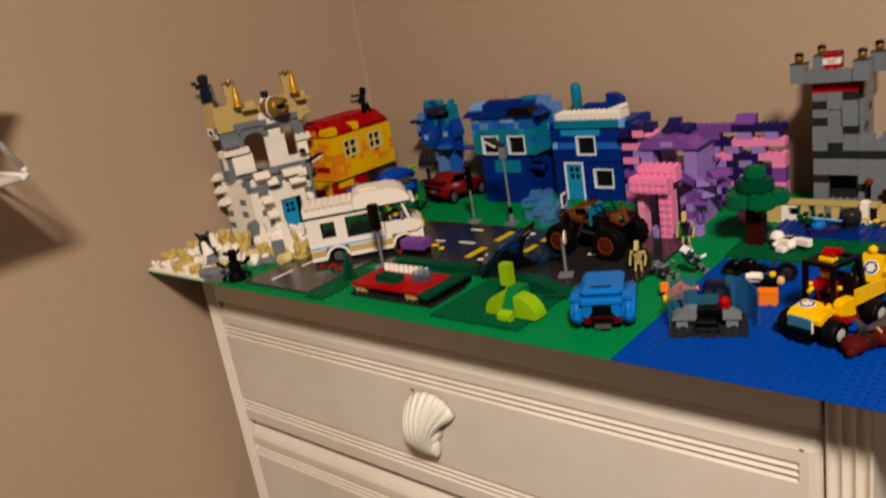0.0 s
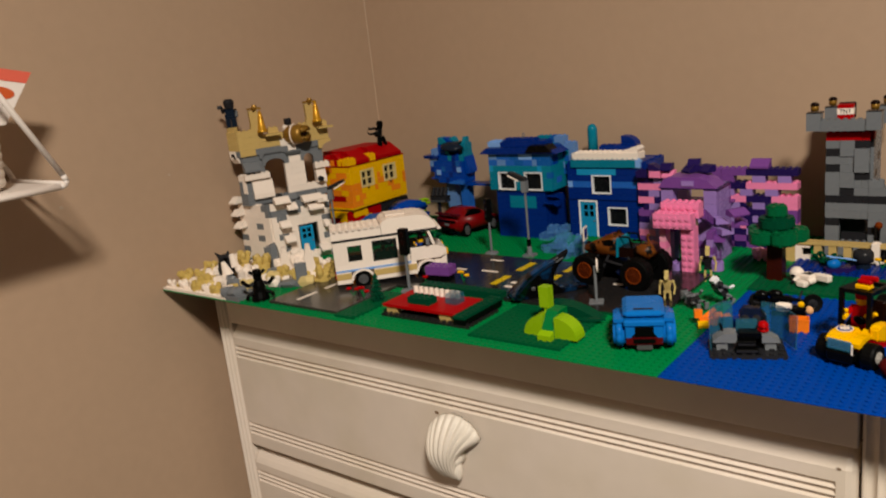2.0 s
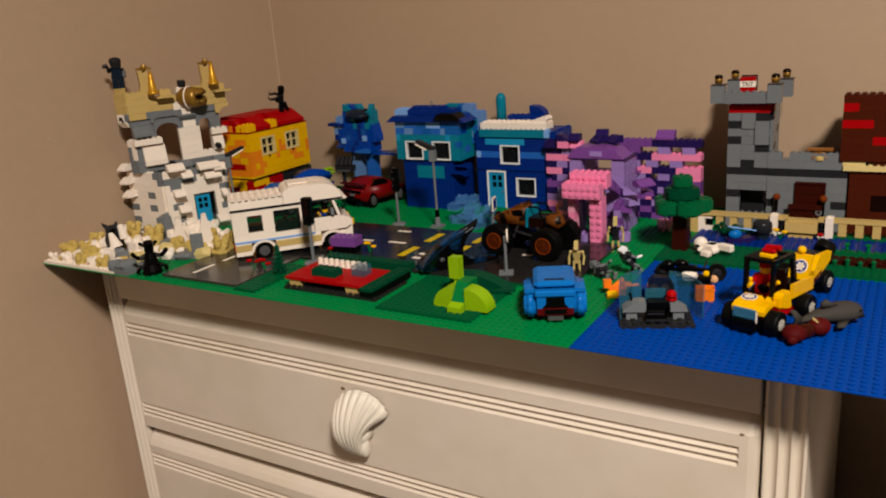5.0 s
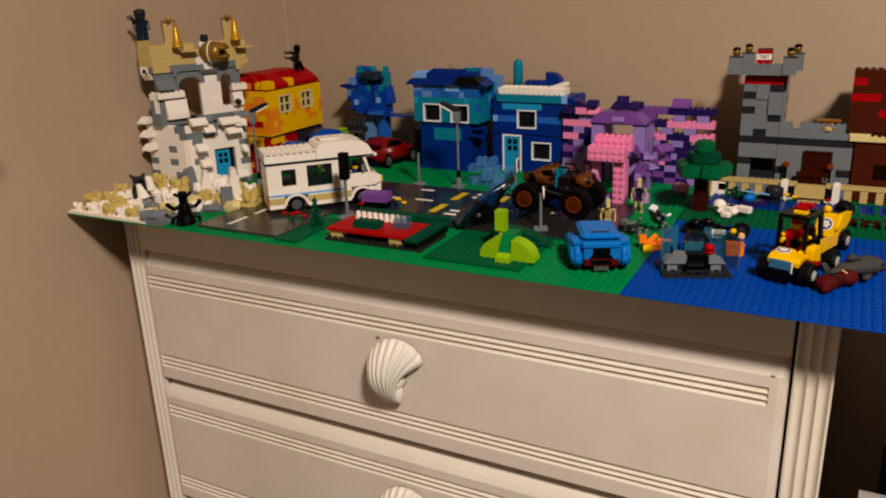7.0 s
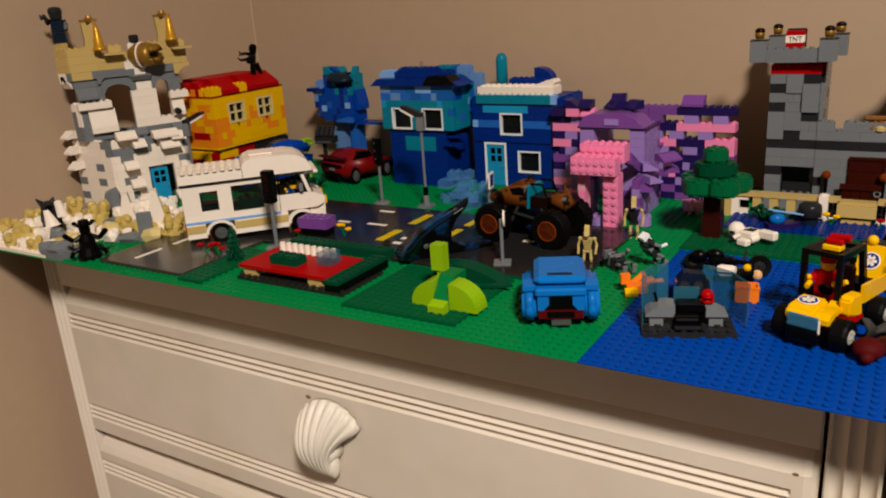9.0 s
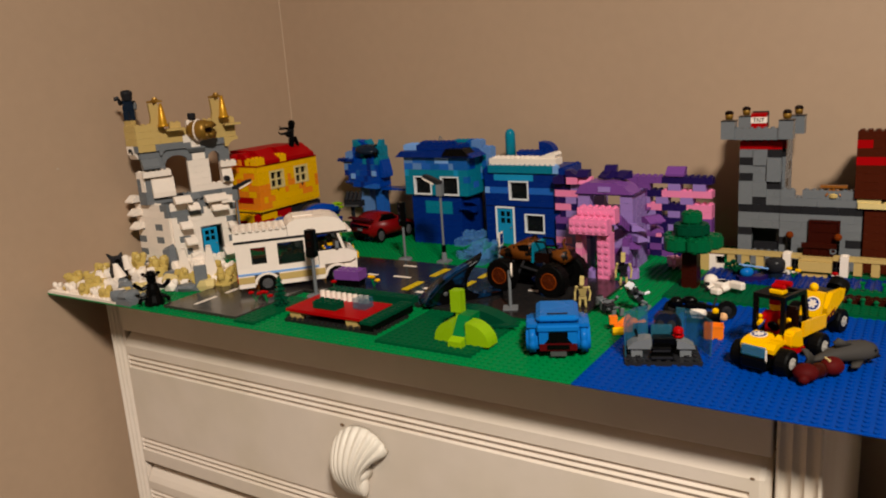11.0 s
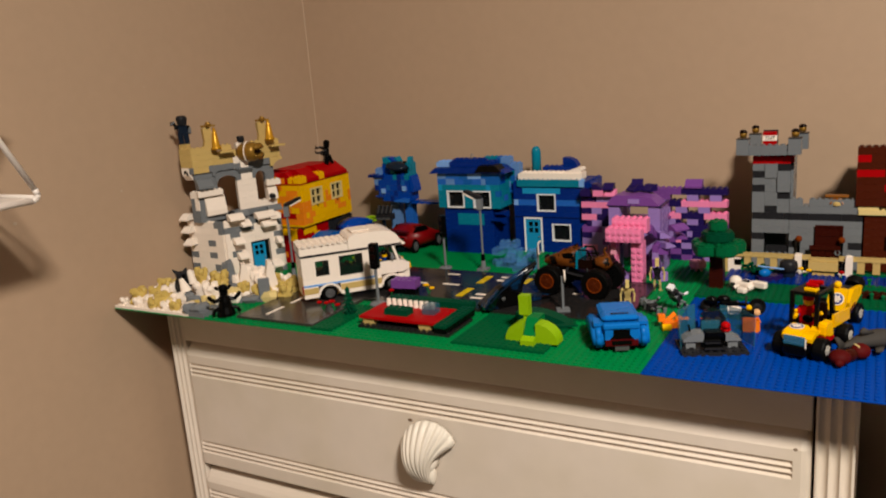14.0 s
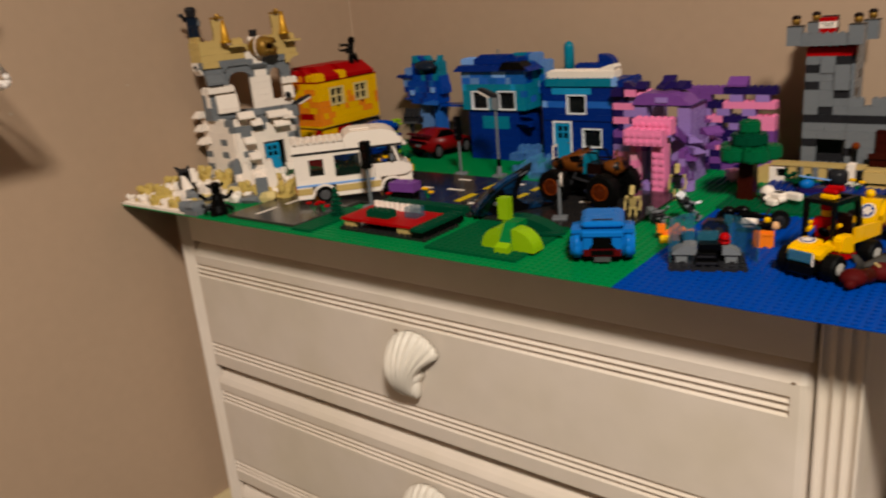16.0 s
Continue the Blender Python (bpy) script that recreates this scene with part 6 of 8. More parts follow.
for y in (-0.0200, 0.0045):                               # black roll cage: thin leaning posts, roof bars and cross bars
    part("side_bar", mesh_of((prism, [(0.0095, 0.0262), (0.0132, 0.0262), (0.0122, 0.0605), (-0.0270, 0.0585), (-0.0350, 0.0240), (-0.0300, 0.0240), (-0.0228, 0.0548), (0.0086, 0.0565)], y, y + 0.0038, "y")), PAL["k"], jeep)
for x, z in ((0.0080, 0.0567), (-0.0265, 0.0546)):
    part("cross_bar", mesh_of((box, x, -0.0161, z, x + 0.0040, 0.0044, z + 0.0036)), PAL["k"], jeep)
part("cage_roof", mesh_of((box, -0.0060, -0.0161, 0.0574, 0.0079, 0.0044, 0.0602)), PAL["k"], jeep)
part("roof_light", mesh_of((soft_box, -0.0010, -0.0085, 0.0604, 0.0080, 0.0040, 0.0645, 0.0008)), PAL["Y"], jeep)
part("beacon", mesh_of((soft_box, -0.0010, -0.0075, 0.0646, 0.0070, 0.0050, 0.0690, 0.0014), (tube, (0.002, -0.0050, 0.0685), (0.002, 0.0080, 0.0700), 0.0030, 0.0026, 10)), PAL["R"], jeep, "red beacon")
part("steering_wheel", mesh_of((lathe, [(0.005, 0), (0.0055, 0.001), (0.005, 0.002)], (0, 0, 0), 14)), PAL["k"], jeep).matrix_basis = pose(0.0075, -0.004, 0.031, 0, -60, 0)
part("rear_bed", mesh_of((soft_box, -0.092, -0.020, 0.0145, -0.0362, 0.010, 0.0235, 0.002)), PAL["k"], jeep)
part("seat_back", mesh_of((soft_box, -0.0255, -0.0140, 0.0170, -0.0205, 0.0040, 0.0420, 0.0015)), PAL["n"], jeep, "dark brown seat back")
part("cab_floor", mesh_of((box, -0.0318, -0.0120, 0.0143, 0.0092, 0.0100, 0.0165)), PAL["k"], jeep)
part("rear_panel", mesh_of((prism, [(-0.0440, 0.0290), (-0.0400, 0.0290), (-0.0500, 0.0500), (-0.0540, 0.0500)], -0.0040, 0.0140, "y")), PAL["Y"], jeep, "yellow sloping tail panel")
part("tail_arm", mesh_of((prism, [(-0.0530, 0.0350), (-0.0647, 0.0470), (-0.0900, 0.0450), (-0.0870, 0.0362), (-0.0750, 0.0310), (-0.0621, 0.0255), (-0.0550, 0.0262)], 0.0100, 0.0150, "y")), PAL["Y"], jeep)
part("tail_crossbar", mesh_of((box, -0.0900, -0.0150, 0.0380, -0.0780, 0.0098, 0.0430)), PAL["D"], jeep)
for k in range(4):
    part("red_tooth", mesh_of((prism, [(-0.0500 - 0.005 * k, 0.0262 + 0.0016 * k), (-0.0545 - 0.005 * k, 0.0275 + 0.0016 * k), (-0.0515 - 0.005 * k, 0.0215 + 0.0018 * k)], 0.0100, 0.0156, "y")), PAL["r"], jeep)
part("tail_lamp", mesh_of((ball, (-0.0525, 0.003, 0.0535), 0.0040, 0.0040, 0.0040, 12)), PAL["Y"], jeep, "yellow round lamp", True)
badge(jeep, -0.0452, 0.0056, 0.0402, 0, 64, 0, 0.0066)
part("spare_wheel", mesh_of((lathe, [(0.009, 0), (0.0095, 0.002), (0.0095, 0.008), (0.009, 0.010)], (0, 0, 0), 18)), RUBBER, jeep).matrix_basis = pose(-0.096, 0.004, 0.0400, 0, -60, 0)

# low blue machine behind the van, and the dark engine beside it
mech = thing("blue_machine", 0.168, 0.346, Z0, 82, "dark blue and silver toy machine behind the van", "toy vehicle")
mech.scale = (1.25, 0.9, 1.36)
part("hull", mesh_of((prism, [(-0.050, 0.010), (0.045, 0.008), (0.050, 0.026), (0.030, 0.030), (-0.040, 0.028), (-0.052, 0.024)], -0.018, 0.018, "y")), PAL["N"], mech)
bm = bmesh.new()
prism(bm, [(-0.004, 0.030), (0.048, 0.030), (0.052, 0.034), (0.040, 0.042), (0.022, 0.046), (0.004, 0.043), (-0.006, 0.036)], -0.019, 0.019, "y")
bmesh.ops.bevel(bm, geom=list(bm.edges), offset=0.003, segments=2, affect="EDGES")
part("canopy", bm, PAL["B"], mech, "", True)
part("front_cover", mesh_of((prism, [(-0.050, 0.028), (-0.012, 0.030), (-0.016, 0.036), (-0.034, 0.038), (-0.048, 0.034)], -0.018, 0.018, "y")), PAL["a"], mech)
for x, z in ((-0.046, 0.0150), (-0.020, 0.0165), (0.004, 0.0145), (0.026, 0.0170)):
    part("side_block", mesh_of((box, x, -0.0225, z, x + 0.013, -0.0182, z + 0.0075)), PAL["a"], mech)
for x in (-0.040, -0.008, 0.016):
    part("silver_part", mesh_of((box, x, -0.0215, 0.026, x + 0.018, -0.0195, 0.033)), CHROME, mech, "silver side panel")
for x in (-0.030, 0.030):
    for y, sd in ((-0.014, -1), (0.014, 1)):
        wheel(mech, x, y, 0.010, 0.010, 0.008, sd)
engine = thing("grey_engine", 0.1935, 0.432, Z0, 12, "dark grey ribbed toy engine block on a post", "toy engine")
engine.scale = (0.8, 0.8, 1.0)
part("post", mesh_of((box, -0.006, 0.004, 0, 0.000, 0.010, 0.046)), PAL["D"], engine)
part("engine_block", mesh_of((box, -0.016, -0.006, 0.0462, 0.022, 0.014, 0.056)), PAL["D"], engine)
for k in range(4):
    part("cylinder", mesh_of((tube, (-0.012 + 0.0098 * k, -0.004, 0.0563), (-0.010 + 0.0098 * k, 0.006, 0.070), 0.0042, 0.0042, 10)), PAL["D"], engine)
part("silver_bar", mesh_of((box, -0.014, -0.0085, 0.047, 0.018, -0.0062, 0.050)), CHROME, engine)

# ---- street furniture ----
def lamp_post(x, y, z, h, rz, label):
    t = thing("street_lamp", x, y, z, rz, label, "street lamp", "toy street lamps")
    part("base_plate", mesh_of((box, -0.008, -0.008, 0, 0.008, 0.008, P), (tube, (0, 0, P), (0, 0, P + 0.012), 0.0042, 0.0032, 10)), PAL["G"], t)
    part("collar", mesh_of((tube, (0, 0, P + 0.0122), (0, 0, P + 0.022), 0.0034, 0.0030, 10)), PAL["k"], t)
    part("pole", mesh_of((tube, (0, 0, P + 0.0222), (0, 0, h), 0.0017, 0.0017, 8)), PAL["G"], t)
    part("lamp_box", mesh_of((box, -0.004, -0.004, h - 0.014, 0.004, 0.004, h + 0.002)), PAL["G"], t)
    bm = bmesh.new()
    prism(bm, [(-0.003, h), (0.004, h + 0.002), (0.024, h + 0.012), (0.024, h + 0.015), (0.018, h + 0.0145), (-0.003, h + 0.006)], -0.0038, 0.0038, "y")
    part("lamp_arm", bm, PAL["D"], t)
    part("lens", mesh_of((prism, [(0.008, h + 0.0015), (0.024, h + 0.0095), (0.024, h + 0.0115), (0.007, h + 0.0032)], -0.0046, 0.0046, "y")), PAL["W"], t, "white lamp lens")
    return t


lamp_post(0.446, 0.314, Z0, 0.108, 185, "grey toy street lamp on the green kerb")
lamp_post(0.168, 0.205, Z0, 0.112, 30, "grey toy street lamp beside the van")


def traffic_light(x, y, z, rz, label):
    t = thing("traffic_light", x, y, z, rz, label, "traffic light", "toy traffic lights")
    part("base_plate", mesh_of((lathe, [(0.012, 0), (0.012, 0.002), (0.010, 0.0032), (0.003, 0.004)], (0, 0, 0), 16)), PAL["G"], t)
    part("pole", mesh_of((tube, (0, 0, 0.004), (0, 0, 0.050), 0.0022, 0.0022, 8)), PAL["G"], t)
    part("signal_head", mesh_of((soft_box, -0.006, -0.005, 0.050, 0.006, 0.005, 0.084, 0.0012)), PAL["k"], t)
    for k, c in enumerate(("k", "n", "n")):
        part("signal_lens", mesh_of((tube, (0, -0.005, 0.057 + 0.010 * k), (0, -0.0068, 0.057 + 0.010 * k), 0.0034, 0.0030, 12)), PAL[c], t)
    return t


traffic_light(0.388, 0.112, Z0 + P, 15, "black toy traffic light beside the van")
tl2 = traffic_light(0.383, 0.309, Z0, -30, "black toy traffic light on the green kerb")
tl2.matrix_basis = pose(0.383, 0.309, Z0, 0, 0, -30) @ Matrix.Diagonal((0.85, 0.85, 1.0, 1))


def road_sign(x, y, z, rz, round_):
    t = thing("road_sign", x, y, z, rz, "small white toy road sign on a grey pole", "road sign", "toy road signs")
    part("base_plate", mesh_of((box, -0.008, -0.008, 0, 0.008, 0.008, 0.0028)), PAL["G"], t)
    part("pole", mesh_of((tube, (0, 0, 0.0028), (0, 0, 0.044), 0.0017, 0.0017, 8)), PAL["G"], t)
    if round_:
        part("sign_disc", mesh_of((tube, (0, -0.002, 0.0445), (0, -0.0036, 0.0445), 0.0078, 0.0078, 18)), PAL["W"], t)
    else:
        part("sign_board", mesh_of((box, -0.0075, -0.0036, 0.034, 0.0075, -0.0020, 0.052)), PAL["W"], t)
        part("sign_face", mesh_of((box, -0.0052, -0.0040, 0.0365, 0.0052, -0.0037, 0.0495), (box, -0.002, -0.0043, 0.039, 0.002, -0.0041, 0.047)), PAL["N"], t, "dark blue face with a plain bar")
    return t


road_sign(0.633, 0.152, Z0 + P, 115, True)
road_sign(0.541, 0.300, Z0, 100, False)


def leafy_tree(x, y, z, label):
    t = thing("toy_tree", x, y, z, 0, label, "toy tree")
    part("trunk", mesh_of((box, -0.0085, -0.0085, 0, 0.0085, 0.0085, 0.022), (box, -0.0082, -0.0082, 0.0222, 0.0082, 0.0082, 0.046)), PAL["b"], t, "brown brick trunk")
    tiers = [(0.019 * math.cos(a), 0.019 * math.sin(a), 0.0455, 0.0150, "h", 0.0150) for a in (0.3, 1.55, 2.8, 4.1, 5.35)]
    tiers += [(0.0, 0.0, 0.0608, 0.0195, "d", 0.0130), (0.0, 0.0, 0.0740, 0.0115, "h", 0.0130)]
    for cx, cy, cz, r, c, hh in tiers:
        bm = bmesh.new()
        ring = [2 * math.pi * k / 24 for k in range(24)]
        prism(bm, [(cx + r * (1 + 0.05 * math.cos(6 * a)) * math.cos(a), cy + r * (1 + 0.05 * math.cos(6 * a)) * math.sin(a)) for a in ring], cz, cz + hh, "z")
        bmesh.ops.bevel(bm, geom=[e for e in bm.edges if abs(e.verts[0].co.z - e.verts[1].co.z) < 1e-6], offset=0.0022, segments=2, affect="EDGES")
        for k in range(4):
            a = 2 * math.pi * (k + 0.3) / 4
            tube(bm, (cx + r * 0.5 * math.cos(a), cy + r * 0.5 * math.sin(a), cz + hh), (cx + r * 0.5 * math.cos(a), cy + r * 0.5 * math.sin(a), cz + hh + 0.0015), 0.0024, 0.0024, 8)
        part("leaf_piece", bm, PAL[c], t)
    return t


leafy_tree(0.788, 0.300, Z0 + P, "dark green brick-built toy tree with brown trunk")


def pine(x, y, z, h, label="small dark green toy pine tree"):
    bm = bmesh.new()
    lathe(bm, [(h * 0.2, 0), (h * 0.2, 0.002)], (0, 0, 0), 10)
    n = 6
    for k in range(n):
        r0 = h * 0.25 * (1 - k / (n + 0.6)) + 0.001
        z0 = 0.003 + (h - 0.004) * k / n
        m = 9
        for q in range(m):
            a = 2 * math.pi * (q + 0.5 * (k % 2)) / m
            tube(bm, (0, 0, z0 + h * 0.10), (r0 * math.cos(a), r0 * math.sin(a), z0), 0.0022, 0.0009, 5)
    tube(bm, (0, 0, 0.002), (0, 0, h), 0.003, 0.0008, 8)
    return solo("pine_tree", bm, PAL["d"], pose(x, y, z), label, "toy tree")


pine(0.370, 0.070, Z0 + P, 0.036)


def flower(x, y, z, c, rz=0, n=2):
    bm = bmesh.new()
    for k in range(n):
        a = 2 * math.pi * k / max(1, n) + 0.4
        cx, cy, h = 0.005 * math.cos(a) * (n > 1), 0.005 * math.sin(a) * (n > 1), 0.008 + 0.003 * k
        tube(bm, (0, 0, 0), (cx, cy, h), 0.0007, 0.0007, 5, 1)
        for q in range(5):
            b = 2 * math.pi * q / 5
            ball(bm, (cx + 0.0020 * math.cos(b), cy + 0.0020 * math.sin(b), h), 0.0019, 0.0019, 0.0017, 6, 0)
        ball(bm, (cx, cy, h + 0.0008), 0.0014, 0.0014, 0.001, 6, 2)
    word = {"R": "red", "Y": "yellow", "W": "white"}[c]
    solo("flower", bm, [PAL[c], PAL["g"], PAL["R" if c == "R" else "Y"]], pose(x, y, z, 0, 0, rz), f"small {word} toy flowers on a green stalk", "toy flower", "toy flowers")


flower(0.346, 0.070, Z0 + 0.0045, "R", 0, 3)
flower(0.328, 0.070, Z0 + 0.0045, "R", 40, 2)
flower(0.432, 0.170, Z0 + 0.0045, "Y", 0, 3)
flower(0.386, 0.148, Z0 + 0.0045, "R", 0, 1)
flower(0.885, 0.372, Z0 + P, "Y", 0, 2)
flower(0.928, 0.372, Z0 + P, "R", 0, 1)
flower(0.180, 0.330, Z0, "Y", 0, 2)

bin_ = thing("purple_block", 0.382, 0.156, Z0 + 0.0045, 8, "purple studded brick on a black brick", "toy brick")
part("lower_brick", mesh_of((box, 0.002, 0, 0, 0.034, 0.016, B * 0.9)), PAL["k"], bin_)
part("upper_brick", mesh_of((box, 0, -0.002, B * 0.9, 0.036, 0.018, B * 2.1), (studs, 4, 2, 0.002, 0, B * 2.1)), PAL["V"], bin_)


def clear_bush(x, y, z, n, seed):
    t = thing("clear_bush", x, y, z, 20, "heap of clear light blue studded bricks", "toy bush", "clear blue heaps")
    rnd = random.Random(seed)
    for k in range(n):
        ob = brick(t, rnd.uniform(-0.020, 0.014), rnd.uniform(-0.012, 0.010), (k // 3) * B, rnd.choice((1, 2, 2)), 2, CLEARL, B, True, "brick", rnd.uniform(-30, 30))


clear_bush(0.470, 0.335, Z0, 11, 3)
clear_bush(0.508, 0.328, Z0, 9, 8)


# ---- figures ----
def figure(x, y, z, rz, cols, label, lean=(0, 0), arm=(40, -20), hat=None, scale=1.0, bones=False, rx=0, name="toy_figure", spread=0.35, extra=()):
    """A toy figure: hips and legs, tapered torso, arms, head and headgear in one mesh.
    cols: legs, torso, arms, head, hat."""
    bm = bmesh.new()
    if bones:
        for sx in (-1, 1):
            tube(bm, (sx * 0.0040, 0.001, 0.0015), (sx * 0.0036, -0.001, 0.008), 0.0012, 0.0013, 6, 0)
            tube(bm, (sx * 0.0036, -0.001, 0.008), (sx * 0.0030, 0.001, 0.0155), 0.0013, 0.0016, 6, 0)
            ball(bm, (sx * 0.0036, -0.001, 0.008), 0.0018, 0.0018, 0.0018, 6, 0)
            box(bm, sx * 0.0040 - 0.002, -0.005, 0, sx * 0.0040 + 0.002, 0.002, 0.0015, 0)
            ball(bm, (sx * 0.0072, 0, 0.0292), 0.0022, 0.0022, 0.0022, 6, 2)
            tube(bm, (sx * 0.0072, 0, 0.0292), (sx * 0.0092, 0.001, 0.0225), 0.0014, 0.0013, 6, 2)
            tube(bm, (sx * 0.0092, 0.001, 0.0225), (sx * 0.0086, -0.004, 0.0165), 0.0013, 0.0011, 6, 2)
            box(bm, sx * 0.0086 - 0.0012, -0.0055, 0.0145, sx * 0.0086 + 0.0012, -0.003, 0.0168, 2)
        box(bm, -0.0045, -0.0018, 0.0150, 0.0045, 0.0018, 0.0175, 1)
        box(bm, -0.0075, -0.0014, 0.0284, 0.0075, 0.0014, 0.0302, 1)
        prism(bm, [(-0.0030, 0.0178), (0.0030, 0.0178), (0.0052, 0.0282), (-0.0052, 0.0282)], 0.0004, 0.0022, "y", 1)
        for k in range(4):
            box(bm, -0.0030 - 0.0005 * k, -0.0022, 0.0188 + 0.0025 * k, 0.0030 + 0.0005 * k, 0.0003, 0.0199 + 0.0025 * k, 1)
        tube(bm, (0, 0, 0.0302), (0, -0.001, 0.0345), 0.0013, 0.0013, 6, 1)
        prism(bm, [(-0.0075, 0.0340), (-0.001, 0.0335), (0.0022, 0.0370), (0.0022, 0.0415), (-0.001, 0.0440), (-0.0042, 0.0420), (-0.0055, 0.0380)], -0.0024, 0.0024, "x", 3)
    else:
        for sx in (-1, 1):
            box(bm, sx * 0.0041 - 0.0037, -0.0035, 0.0, sx * 0.0041 + 0.0037, 0.0045, 0.0125, 0)
        box(bm, -0.0079, -0.0035, 0.0127, 0.0079, 0.0040, 0.0160, 0)
        prism(bm, [(-0.0078, 0.0162), (0.0078, 0.0162), (0.0058, 0.0290), (-0.0058, 0.0290)], -0.0040, 0.0040, "y", 1)
        for sx, a in ((-1, arm[0]), (1, arm[1])):
            d = Vector((sx * spread, -math.sin(radians(a)), -math.cos(radians(a)))).normalized()
            p = Vector((sx * 0.0075, 0, 0.0270))
            q = p + d * 0.0065
            r_ = q + Vector((0, -0.6, -0.5 + math.sin(radians(a)))).normalized() * 0.006
            if spread > 1:
                r_ = q + Vector((sx * 0.9, -0.1, 0.5)).normalized() * 0.009
            tube(bm, p, q, 0.0025, 0.0024, 8, 2)
            tube(bm, q, r_, 0.0024, 0.0020, 8, 2)
            ball(bm, r_, 0.0024, 0.0024, 0.0024, 8, 3)
        lathe(bm, [(0.0030, 0.0290), (0.0048, 0.0300), (0.0052, 0.0325), (0.0052, 0.0365), (0.0046, 0.0385), (0.0024, 0.0392), (0.0024, 0.0405)], (0, 0, 0), 14, 3)
        if hat == "hood":
            lathe(bm, [(0.0068, 0.0290), (0.0070, 0.0370), (0.0050, 0.0420), (0.0015, 0.0440)], (0, 0.0008, 0), 12, 4)
            prism(bm, [(-0.008, 0.004), (0.008, 0.004), (0.0065, 0.0285), (-0.0065, 0.0285)], 0.0043, 0.0062, "y", 4)
        elif hat == "wide":
            lathe(bm, [(0.0095, 0.0385), (0.0090, 0.0398), (0.0058, 0.0400), (0.0052, 0.0445), (0.0020, 0.0455)], (0, 0, 0), 14, 4)
        elif hat == "bowl":
            lathe(bm, [(0.0068, 0.0285), (0.0076, 0.0340), (0.0084, 0.0375), (0.0078, 0.0405), (0.0055, 0.0425), (0.0015, 0.0432)], (0, 0, 0), 14, 4)
        elif hat == "cap":
            lathe(bm, [(0.0058, 0.0355), (0.0059, 0.0400), (0.0040, 0.0432), (0.0012, 0.0440)], (0, 0, 0), 12, 4)
        elif hat == "ears":
            lathe(bm, [(0.0066, 0.0290), (0.0066, 0.0375), (0.0045, 0.0415), (0.0012, 0.0425)], (0, 0.0006, 0), 12, 4)
            for sx in (-1, 1):
                tube(bm, (sx * 0.004, 0, 0.040), (sx * 0.0060, 0, 0.0445), 0.0026, 0.0012, 6, 4)
    for p, q, r0, r1, mi in extra:
        tube(bm, p, q, r0, r1, 8, mi)
    mats = [PAL[c] if isinstance(c, str) else c for c in cols]
    return solo(name, bm, mats, pose(x, y, z, lean[0] + rx, lean[1], rz) @ Matrix.Diagonal((scale, scale, scale, 1)), label, "toy figure", "toy figures")


def droid(x, y, z, rz, tilt, label, orange=False):
    """A jointed robot of thin struts, boxes and a flat head, in one mesh."""
    bm = bmesh.new()
    box(bm, -0.0055, -0.004, 0.013, 0.0055, 0.004, 0.016, 1)
    for k in range(3):
        box(bm, -0.0065 + 0.0006 * k, -0.0045, 0.0172 + 0.0042 * k, 0.0065 - 0.0006 * k, 0.0045, 0.0202 + 0.0042 * k, 1 if k != 1 else 0)
        box(bm, -0.003, -0.0052, 0.0178 + 0.0042 * k, 0.003, -0.0047, 0.0196 + 0.0042 * k, 2)
    tube(bm, (0, 0, 0.014), (0, 0, 0.033), 0.0016, 0.0016, 6, 0)
    box(bm, -0.0036, -0.0045, 0.0325, 0.0036, 0.003, 0.0365, 2 if orange else 0)
    box(bm, -0.0030, -0.0060, 0.0340, 0.0030, -0.0056, 0.0362, 1)
    for sx in (-1, 1):
        tube(bm, (sx * 0.004, 0, 0.014), (sx * 0.006, -0.003, 0.007), 0.0018, 0.0014, 6, 0)
        tube(bm, (sx * 0.006, -0.003, 0.007), (sx * 0.0045, 0.001, 0.001), 0.0014, 0.0018, 6, 1)
        box(bm, sx * 0.005 - 0.0022, -0.005, 0, sx * 0.005 + 0.0022, 0.003, 0.0016, 0)
        tube(bm, (sx * 0.007, 0, 0.029), (sx * 0.011, -0.004, 0.022), 0.0017, 0.0014, 6, 3 if orange and sx > 0 else 0)
        tube(bm, (sx * 0.011, -0.004, 0.022), (sx * 0.010, -0.010, 0.018), 0.0013, 0.0017, 6, 2)
        ball(bm, (sx * 0.0075, 0, 0.029), 0.0026, 0.0026, 0.0026, 7, 1)
    return solo("toy_robot", bm, [PAL["G"], PAL["D"], PAL["X"] if orange else PAL["G"], PAL["o"]], pose(x, y, z, tilt, 0, rz), label, "toy robot", "toy figures")


